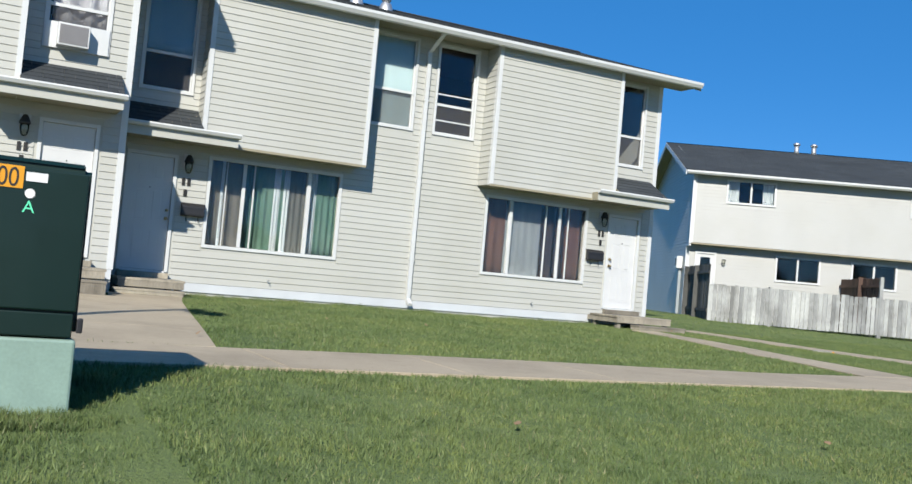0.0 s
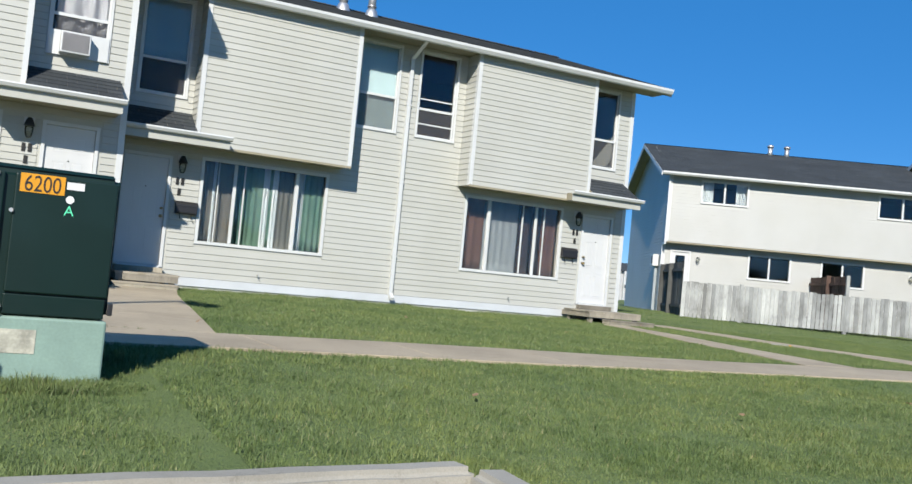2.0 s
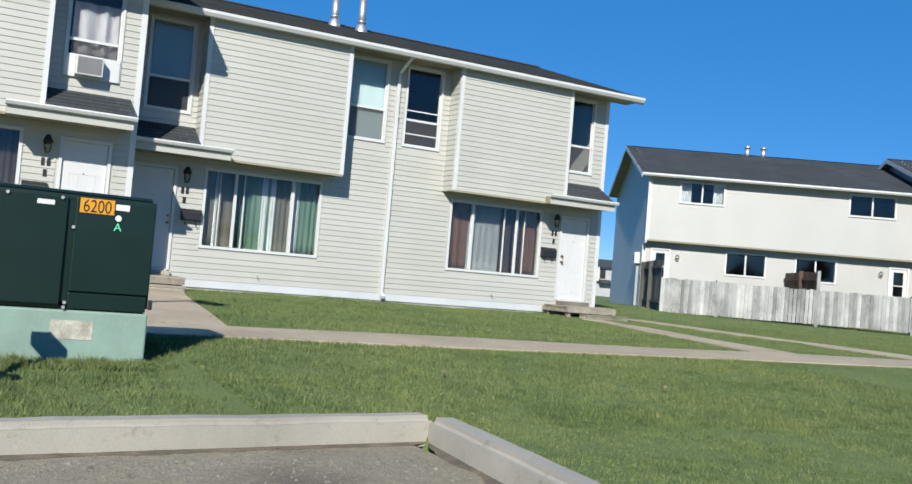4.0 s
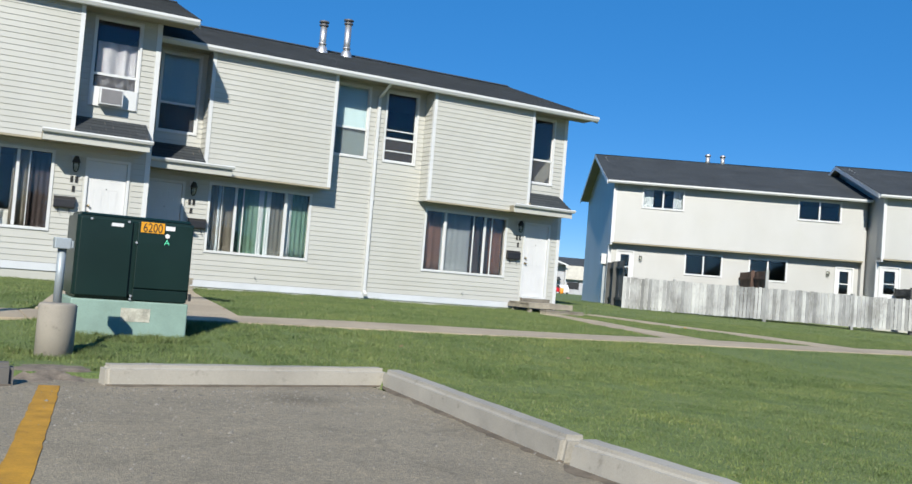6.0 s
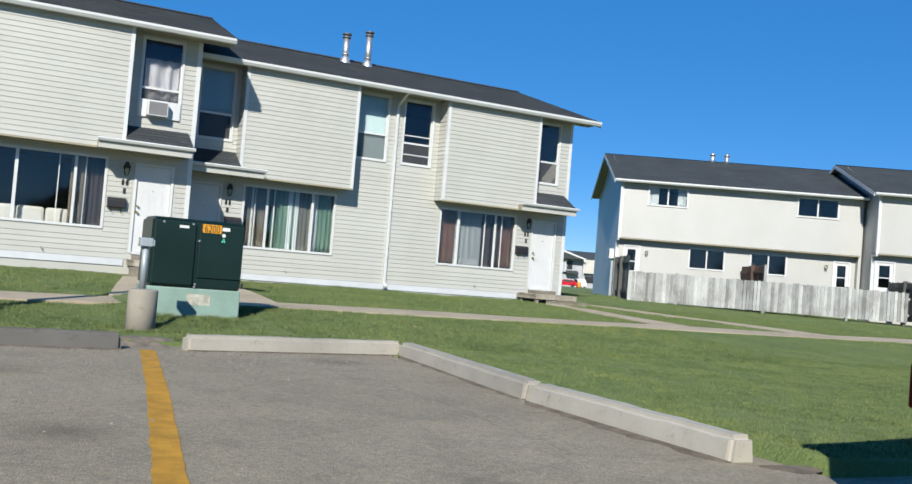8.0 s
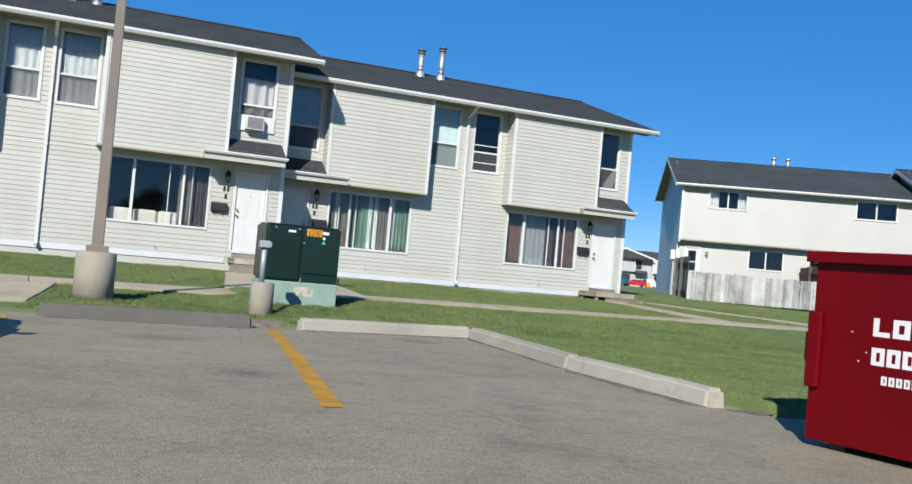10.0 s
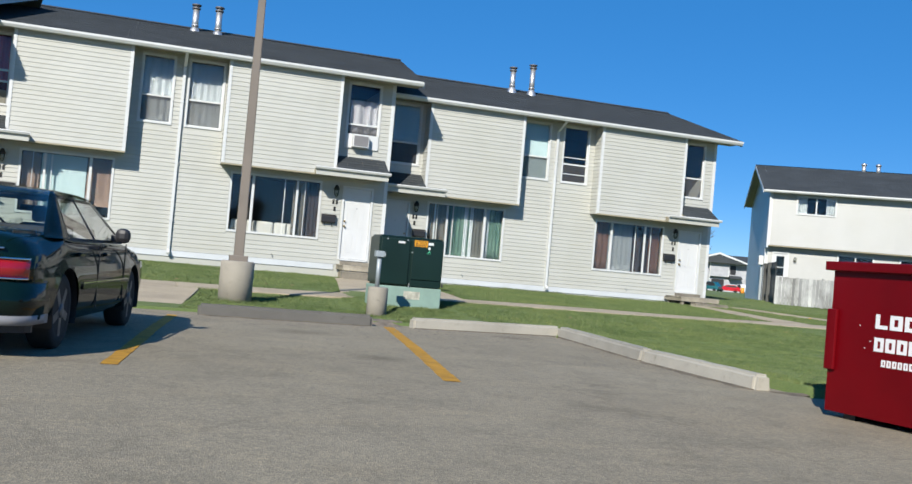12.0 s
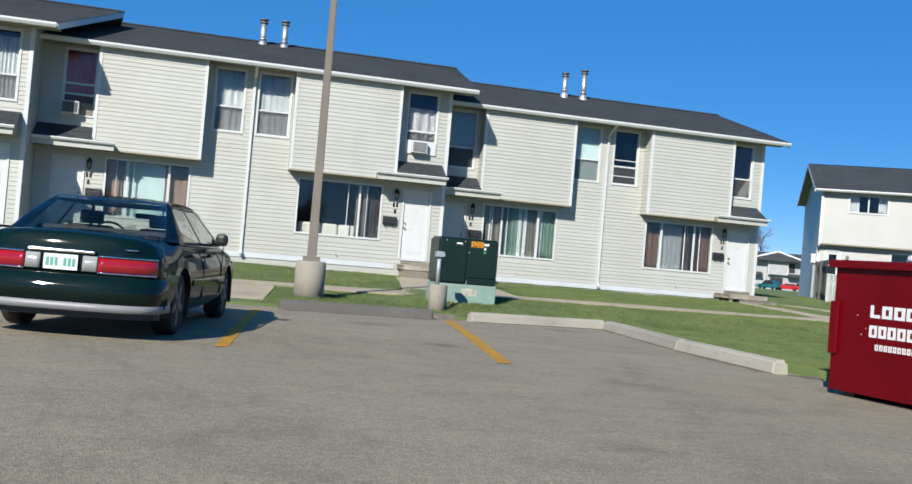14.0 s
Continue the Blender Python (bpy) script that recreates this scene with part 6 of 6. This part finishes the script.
    def cbox(x0, x1, z0, z1, out, deep=0.05, n=12, lean=0.0):
        """A strip that follows the rounded tail."""
        b = bmesh.new()
        cols = []
        mid, half = (x0 + x1) / 2, (x1 - x0) / 2
        for i in range(n + 1):
            x = mid + half * math.sin(math.pi / 2 * (2 * i / n - 1)) if x0 * x1 < 0 else x0 + (x1 - x0) * (math.sin(math.pi / 2 * i / n) if x1 > 0 else 1 - math.cos(math.pi / 2 * i / n))
            y = rear_y(x)
            cols.append([b.verts.new((x, y - out, z0)), b.verts.new((x, y - out + lean, z1)), b.verts.new((x, y + deep + lean, z1)), b.verts.new((x, y + deep, z0))])
        for p, q in zip(cols, cols[1:]):
            for k in range(4):
                b.faces.new((p[k], q[k], q[(k + 1) % 4], p[(k + 1) % 4])).smooth = k == 0
        b.faces.new(cols[0])
        b.faces.new(cols[-1][::-1])
        return b

    part("bumper", cbox(-0.873, 0.873, 0.30, 0.585, 0.028, 0.10, 40), M_CARP, car)
    part("bumper_top", cbox(-0.873, 0.873, 0.575, 0.60, 0.012, 0.10, 40, 0.02), M_CARP, car)
    part("valance", cbox(-0.84, 0.84, 0.20, 0.262, -0.10, 0.06, 24), M_DARK, car, "black lower valance")
    part("rub_strip", cbox(-0.874, 0.874, 0.262, 0.335, 0.036, 0.06, 40), M_RUB, car, "grey lower bumper edge")
    part("tail_panel", cbox(-0.84, 0.84, 0.598, 0.80, 0.006, 0.06, 32, 0.02), M_CARP, car)
    for s in (-1, 1):
        lo, hi = (0.33, 0.822) if s > 0 else (-0.822, -0.33)
        tl = part("tail_lamp", cbox(lo, hi, 0.625, 0.765, 0.022, 0.06, 18, 0.012), M_LAMP, car, "red tail lamp")
        part("lamp_bezel", cbox(lo, hi, 0.766, 0.778, 0.026, 0.05, 18, 0.012), M_CHROME, tl)
        part("lamp_lower_bezel", cbox(lo, hi, 0.612, 0.624, 0.026, 0.05, 18), M_CHROME, tl)
        rv = (0.19, 0.32) if s > 0 else (-0.32, -0.19)
        part("reversing_lamp", cbox(rv[0], rv[1], 0.625, 0.765, 0.022, 0.06, 6, 0.012), M_LENS, car, "clear reversing lamp")
    part("boot_handle", cbox(-0.30, 0.30, 0.785, 0.815, 0.035, 0.05, 10), M_CHROME, car)
    pl = part("number_plate", boxes((-0.152, 0.152, -1.146, -1.140, 0.625, 0.765)), M_PLATE, car, "pale number plate with plain bars")
    part("plate_print", boxes(*[(-0.130 + k * 0.039, -0.102 + k * 0.039, -1.1485, -1.1465, 0.655, 0.732) for k in range(7) if k != 3]), M_PRINT, pl)
    part("boot_seam", boxes((-0.70, -0.694, -1.0, -0.45, 0.965, 0.986), (0.694, 0.70, -1.0, -0.45, 0.965, 0.986)), M_DARK, car)
    part("antenna_badge", cbox(0.55, 0.66, 0.84, 0.852, 0.004, 0.03, 3), M_CHROME, car)
    return car


parked_sedan(pose(-5.93, -0.90, 0.0, 0, 0, -11) @ Matrix.Scale(0.97, 4), "dark green four-door sedan parked facing the houses")

# ---- distance seen between the houses ----
FAR = pose(109.0, 165.0, 0.4, 0, 0, -20) @ Matrix.Scale(1.42, 4)
fh = thing("townhouse", FAR, "distant grey-beige townhouses with dark roofs", "house", "row of townhouses")
M_FARW = surf("far_beige_wall", (0.50, 0.48, 0.43), 0.7)
M_FARG = surf("far_grey_wall", (0.36, 0.37, 0.39), 0.7)
part("wall", boxes((-14, 16, 0, 8, -0.5, 4.4)), M_FARG, fh)
part("roof", prism_x(bmesh.new(), [(-0.6, 4.3), (4, 5.6), (8.6, 4.3)], -14.5, 16.5), M_SHINGLE, fh)
for k in range(5):
    bx = -12 + k * 5.4
    part("bay", boxes((bx, bx + 2.6, -0.6, -0.01, 2.3, 4.3)), M_FARW if k % 2 else M_FARG, fh)
    part("corner_trim", boxes((bx - 0.1, bx, -0.65, -0.02, 0.2, 4.3), (bx + 2.6, bx + 2.7, -0.65, -0.02, 2.3, 4.3)), M_TRIM, fh)
    part("window", boxes((bx + 3.0, bx + 3.8, -0.05, 0.05, 2.7, 4.0)), M_DARK, fh)
    part("window", boxes((bx + 0.4, bx + 2.2, -0.05, 0.05, 0.9, 1.9)), M_DARK, fh)
    part("porch_roof", prism_x(bmesh.new(), [(-1.2, 2.1), (0, 2.55), (0, 2.1)], bx + 2.8, bx + 4.6), M_SHINGLE, fh)
part("gable", prism(bmesh.new(), [(-4.4, 4.25), (-0.2, 5.5), (4.0, 4.25)], -1.4, 3.0), M_SHINGLE, fh)
part("rake_board", prism(bmesh.new(), [(-4.6, 4.15), (-0.2, 5.48), (4.2, 4.15), (4.2, 4.38), (-0.2, 5.75), (-4.6, 4.38)], -1.5, -1.42), M_TRIM, fh)


def far_car(x, y, ang, paint, h, label):
    c = thing("car", pose(x, y, 0.60, 0, 0, ang), label, "car", "cars parked far off")
    bm = bmesh.new()
    prism(bm, [(-2.1, 0.3), (2.1, 0.3), (2.15, 0.7), (1.9, 0.88), (1.0, 0.95), (0.4, h), (-1.2, h), (-1.9, 0.98), (-2.15, 0.9)], -0.85, 0.85)
    bmesh.ops.bevel(bm, geom=list(bm.edges), offset=0.06, segments=2, affect="EDGES")
    part("body", bm, paint, c)
    part("window", prism(bmesh.new(), [(-1.55, 0.98), (0.75, 0.98), (0.32, h - 0.08), (-1.15, h - 0.08)], -0.87, 0.87), M_DARK, c)
    for wx in (-1.3, 1.3):
        for wy in (-0.75, 0.75):
            part("wheel", tube(bmesh.new(), (wx, wy - 0.1, 0.32), (wx, wy + 0.1, 0.32), 0.32), M_RUBBER, c)


far_car(99.2, 152.0, 118, make_paint("teal_paint", (0.01, 0.10, 0.12), 0.25), 1.75, "dark teal estate car parked far off")
far_car(102.6, 151.0, 150, make_paint("bright_red_paint", (0.45, 0.01, 0.02), 0.25), 1.4, "bright red car parked far off")
far_car(106.0, 151.5, 75, make_paint("white_car_paint", (0.7, 0.7, 0.7), 0.3), 1.7, "white car parked far off")
far_car(94.8, 153.0, 120, make_paint("silver_car_paint", (0.45, 0.46, 0.47), 0.3), 1.5, "silver car parked far off")
solo("barrel", lathe(bmesh.new(), [(0.33, 0), (0.36, 0.4), (0.36, 0.7), (0.33, 1.1)], 16), make_paint("orange_plastic", (0.75, 0.27, 0.03), 0.5, 0.1), pose(101.6, 145.0, 0.60), "orange plastic barrel on the far street", "barrel")
bm = bmesh.new()
box(bm, 60, 160, 144, 160, 0.32, 0.605)
solo("far_street", bm, M_ASPHALT, Matrix(), "grey asphalt street far behind the houses", "street", kind="structure")


# ---- trees ----
def limb(bm, a, d, length, r, rnd, depth, tips):
    n = 3
    p = Vector(a)
    for i in range(n):
        q = p + d * (length / n)
        tube(bm, p, q, r * (1 - i / n * 0.45), r * (1 - (i + 1) / n * 0.45), 5 if depth else 8, False)
        d = (d + Vector((rnd.uniform(-1, 1), rnd.uniform(-1, 1), rnd.uniform(-0.4, 0.6))) * 0.16).normalized()
        p = q
        if depth < 4 and i > 0:
            for _ in range(2):
                e = (d + Vector((rnd.uniform(-1, 1), rnd.uniform(-1, 1), rnd.uniform(-0.1, 0.7))) * 0.75).normalized()
                limb(bm, p, e, length * 0.62, r * 0.5, rnd, depth + 1, tips)
    tips.append(p)


M_BARK = surf("grey_bark", (0.13, 0.12, 0.115), 0.9, fine=40, var=0.3, bump=0.5)
M_LEAF = surf("leaves", (0.06, 0.10, 0.03), 0.6, per_island=0.5, bump=0.0)


def tree(x, y, z, h, seed, leafy, label):
    rnd = random.Random(seed)
    t = thing("tree", pose(x, y, z), label, "tree", "trees round the lot")
    bm, tips = bmesh.new(), []
    limb(bm, (0, 0, -0.1), Vector((0, 0, 1)), h * 0.5, h * 0.028, rnd, 0 if not leafy else 1, tips)
    part("trunk", bm, M_BARK, t)
    if leafy:
        bm = bmesh.new()
        for p in tips:
            for _ in range(26):
                c = p + Vector((rnd.gauss(0, 1), rnd.gauss(0, 1), rnd.gauss(0, 0.8))) * h * 0.06
                s = rnd.uniform(0.12, 0.28)
                q = Euler((rnd.uniform(0, 6), rnd.uniform(0, 6), rnd.uniform(0, 6))).to_matrix()
                bm.faces.new([bm.verts.new(c + q @ Vector(v) * s) for v in ((-1, 0, 0), (0, -0.6, 0.1), (1, 0, 0), (0, 0.6, 0.1))])
        part("crown", bm, M_LEAF, t)


tree(114.5, 181.0, 0.3, 13.5, 4, False, "bare grey tree behind the distant houses")
for k in range(11):
    tree(-52 + k * 9.5, -46 - (k * 7) % 9, 0.0, 4.2 + (k * 5) % 4 * 0.6, 20 + k, True, "leafy tree across the parking lot")

# ---- small things on the lawn ----
t = thing("curb_stop_cover", pose(14.5, 14.8, gz(14.5, 14.8)), "pale round utility cover with an orange edge on the lawn", "utility cover")
part("cover", lathe(bmesh.new(), [(0.17, -0.02), (0.17, 0.04), (0.14, 0.05)], 20), M_CURB, t)
part("edge", boxes((0.165, 0.24, -0.07, 0.07, 0.0, 0.04), bevel=0.01), M_LABEL, t, "orange edge")


def dead_leaf(x, y, z, seed):
    rnd = random.Random(seed)
    bm = bmesh.new()
    vs = [bm.verts.new((0.034 * math.cos(a) * rnd.uniform(0.6, 1.2), 0.024 * math.sin(a) * rnd.uniform(0.6, 1.2), rnd.uniform(0, 0.02))) for a in np.arange(0, 6.28, 0.7)]
    bm.faces.new(vs)
    bmesh.ops.solidify(bm, geom=list(bm.faces), thickness=0.002)
    solo("fallen_leaf", bm, M_DEAD, pose(x, y, z, rnd.uniform(-20, 20), rnd.uniform(-20, 20), rnd.uniform(0, 360)), "curled orange-brown fallen leaf on the grass", "leaf", "fallen leaves")


M_DEAD = surf("dead_leaf", (0.24, 0.155, 0.085), 0.8)
rl_ = random.Random(12)
for k in range(16):
    px, py = rl_.uniform(-4, 14), rl_.uniform(4.9, 19)
    dead_leaf(px, py, gz(px, py) + 0.05, k)
dead_leaf(3.05, 6.55, gz(3.05, 6.55) + 0.05, 99)

bm = bmesh.new()
rings = []
for k in range(5):
    ring = []
    for i in range(28):
        a = i * 2 * math.pi / 28
        r = k / 4 * (1 + 0.22 * noise.noise((math.cos(a) * 2, math.sin(a) * 2, 0.5)))
        px, py = -0.93 + 0.46 * r * math.cos(a), 4.72 + 0.62 * r * math.sin(a)
        ring.append(bm.verts.new((px, py, max(gz(px, py), 0.0) + (0.014 - 0.045 * (k / 4) ** 3) + 0.014 * noise.noise((px * 7, py * 7, 0)))))
    rings.append(ring)
for a, b in zip(rings[1:], rings[2:]):
    for i in range(28):
        bm.faces.new((a[i], a[(i + 1) % 28], b[(i + 1) % 28], b[i])).smooth = True
bm.faces.new(rings[1])
for v in rings[0]:
    bm.verts.remove(v)
solo("bare_soil", bm, surf("trodden_earth", (0.215, 0.175, 0.130), 0.95, big=9.0, fine=55, var=0.42, bump=0.9), Matrix(), "trodden bare earth between two wheel stops", "bare soil", kind="structure")

# ---- grass ----
PATHS = [((2.10, 17.02), (2.25, 18.42), (3.18, 17.02), (3.46, 18.42)), ((-0.60, 9.77), (0.72, 17.2), (2.03, 9.74), (3.17, 17.0)), ((10.10, 10.10), (12.70, 18.25), (11.15, 10.15), (13.40, 18.35)), ((-5.45, 4.40), (-5.35, 8.22), (-4.00, 4.40), (-3.45, 8.47)),
         ((15.2, 20.0), (14.4, 10.30), (16.1, 20.3), (15.5, 10.35)), ((-9.6, 9.25), (-9.6, 16.9), (-7.9, 9.35), (-7.9, 16.9))]


def on_lawn(x, y):
    """Which of the places bear grass."""
    ok = np.where(y > LOT_Y + 0.08, True, (x > LOT_X + 0.16) & (y > LOT_END + 0.1))
    edge = np.where(x < -3.0, 8.80 + 0.095 * x, np.where(x < 1.0, 8.515 - 0.051 * (x + 3.0), 8.311 + 0.045 * (x - 1.0)))
    ok &= ~((y > edge + 0.01) & (y < edge + 1.36))
    for (ax, ay), (bx, by), (cx, cy), (dx, dy) in PATHS:
        f = (y - ay) / (by - ay)
        xl, xr = ax + (bx - ax) * f, cx + (dx - cx) * f
        ok &= ~((f > 0) & (f < 1) & (x > np.minimum(xl, xr)) & (x < np.maximum(xl, xr)))
    front = np.where(x > 2.25, 19.93, np.where(x > -9.74, 18.40, 16.78))
    ok &= (y < front) | (x > 14.6)
    ok &= ~((x > -0.57) & (x < 0.66) & (y > 6.88) & (y < 7.75))
    ok &= ((x + 0.93) / 0.36) ** 2 + ((y - 4.75) / 0.55) ** 2 > 1 + 0.35 * np.sin(x * 23) * np.sin(y * 19)
    ok &= (x + 2.99) ** 2 + (y - 6.62) ** 2 > 0.28 ** 2
    ok &= (x + 0.80) ** 2 + (y - 5.72) ** 2 > 0.17 ** 2
    return ok


def grass_sheet(n, x0, x1, y0, y1, near, hmin, hmax, width, seed):
    """Upright blades strewn over a stretch of lawn, thicker towards the lot."""
    r = np.random.default_rng(seed)
    x, y = r.uniform(x0, x1, n), y0 + (y1 - y0) * r.uniform(0, 1, n) ** near
    keep = on_lawn(x, y)
    x, y = x[keep], y[keep]
    z = np.array([gz(a, b) for a, b in zip(x, y)])
    tuft = np.array([noise.noise((a * 1.7, b * 1.7, 3.0)) + 0.6 * noise.noise((a * 6.0, b * 6.0, 1.0)) for a, b in zip(x, y)])
    h = r.uniform(hmin, hmax, len(x)) * np.clip(1 + 0.9 * tuft, 0.35, 2.2)
    a = r.uniform(0, 2 * np.pi, len(x))
    lean = r.normal(0, 0.45, (len(x), 2)) * h[:, None]
    w = r.uniform(0.6, 1.2, len(x)) * width
    co = np.zeros((len(x), 3, 3))
    co[:, 0] = np.stack((x - np.cos(a) * w, y - np.sin(a) * w, z - 0.005), 1)
    co[:, 1] = np.stack((x + np.cos(a) * w, y + np.sin(a) * w, z - 0.005), 1)
    co[:, 2] = np.stack((x + lean[:, 0], y + lean[:, 1], z + h), 1)
    me = bpy.data.meshes.new("grass")
    m = len(x)
    me.vertices.add(3 * m)
    me.vertices.foreach_set("co", co.reshape(-1))
    me.loops.add(3 * m)
    me.loops.foreach_set("vertex_index", np.arange(3 * m, dtype=np.int32))
    me.polygons.add(m)
    me.polygons.foreach_set("loop_start", np.arange(0, 3 * m, 3, dtype=np.int32))
    me.update()
    me.materials.append(M_GRASS)
    tagged(new("grass", me), "short mown green grass with a few dry blades", "grass", kind="stuff")


grass_sheet(900000, -11.0, 21.0, LOT_Y, 20.0, 1.25, 0.007, 0.020, 0.0036, 1)
grass_sheet(420000, 1.8, 12.0, LOT_END, LOT_Y + 0.4, 1.0, 0.007, 0.020, 0.0036, 2)
grass_sheet(90000, 14.4, 30.0, 8.0, 29.0, 1.0, 0.012, 0.032, 0.010, 3)
for k, (x0, x1, y0, y1, count) in enumerate(((-0.75, 0.85, 6.55, 6.90, 8200), (-1.25, -0.35, 5.42, 6.1, 5200), (-3.4, -2.6, 6.25, 6.9, 2600), (-3.7, 1.9, LOT_Y + 0.08, LOT_Y + 0.22, 5200), (2.3, 14.4, 19.72, 19.93, 7000), (0.6, 0.95, 6.7, 7.8, 2200))):
    grass_sheet(count, x0, x1, y0, y1, 1.0, 0.02, 0.07, 0.004, 30 + k)
grass_sheet(260000, 2.3, 21.0, 9.7, 20.0, 1.0, 0.014, 0.040, 0.006, 51)
grass_sheet(110000, -10.0, 2.3, 9.2, 18.5, 1.0, 0.014, 0.040, 0.006, 52)
grass_sheet(150000, -4.0, 9.0, LOT_Y, 8.5, 1.0, 0.012, 0.040, 0.004, 50)


def gravel(n, seed):
    """Loose light chippings and grit on the asphalt, thickest along the wheel stops."""
    r = np.random.default_rng(seed)
    x = r.uniform(-9.5, 1.6, n)
    y = 4.0 - np.abs(r.normal(0, 1, n)) ** 1.6 * 1.5
    s = r.uniform(0.003, 0.0105, n) * np.where(r.uniform(0, 1, n) > 0.97, 1.8, 1.0)
    a = r.uniform(0, 6.28, (n, 4))
    co = np.zeros((n, 4, 3))
    for k in range(3):
        t = a[:, 0] + k * 2.09 + a[:, 3] * 0.1
        co[:, k] = np.stack((x + s * np.cos(t) * 1.3, y + s * np.sin(t), np.zeros(n)), 1)
    co[:, 3] = np.stack((x, y, s * 0.9), 1)
    faces = np.array(((0, 1, 3), (1, 2, 3), (2, 0, 3)))
    idx = (np.arange(n)[:, None, None] * 4 + faces[None]).reshape(-1)
    me = bpy.data.meshes.new("gravel")
    me.vertices.add(4 * n)
    me.vertices.foreach_set("co", co.reshape(-1))
    me.loops.add(9 * n)
    me.loops.foreach_set("vertex_index", idx.astype(np.int32))
    me.polygons.add(3 * n)
    me.polygons.foreach_set("loop_start", np.arange(0, 9 * n, 3, dtype=np.int32))
    me.update()
    me.materials.append(surf("chippings", (0.30, 0.275, 0.23), 0.9, per_island=0.55, bump=0.0))
    tagged(new("gravel", me), "loose pale grit scattered on the asphalt", "gravel", kind="stuff")


gravel(5000, 7)
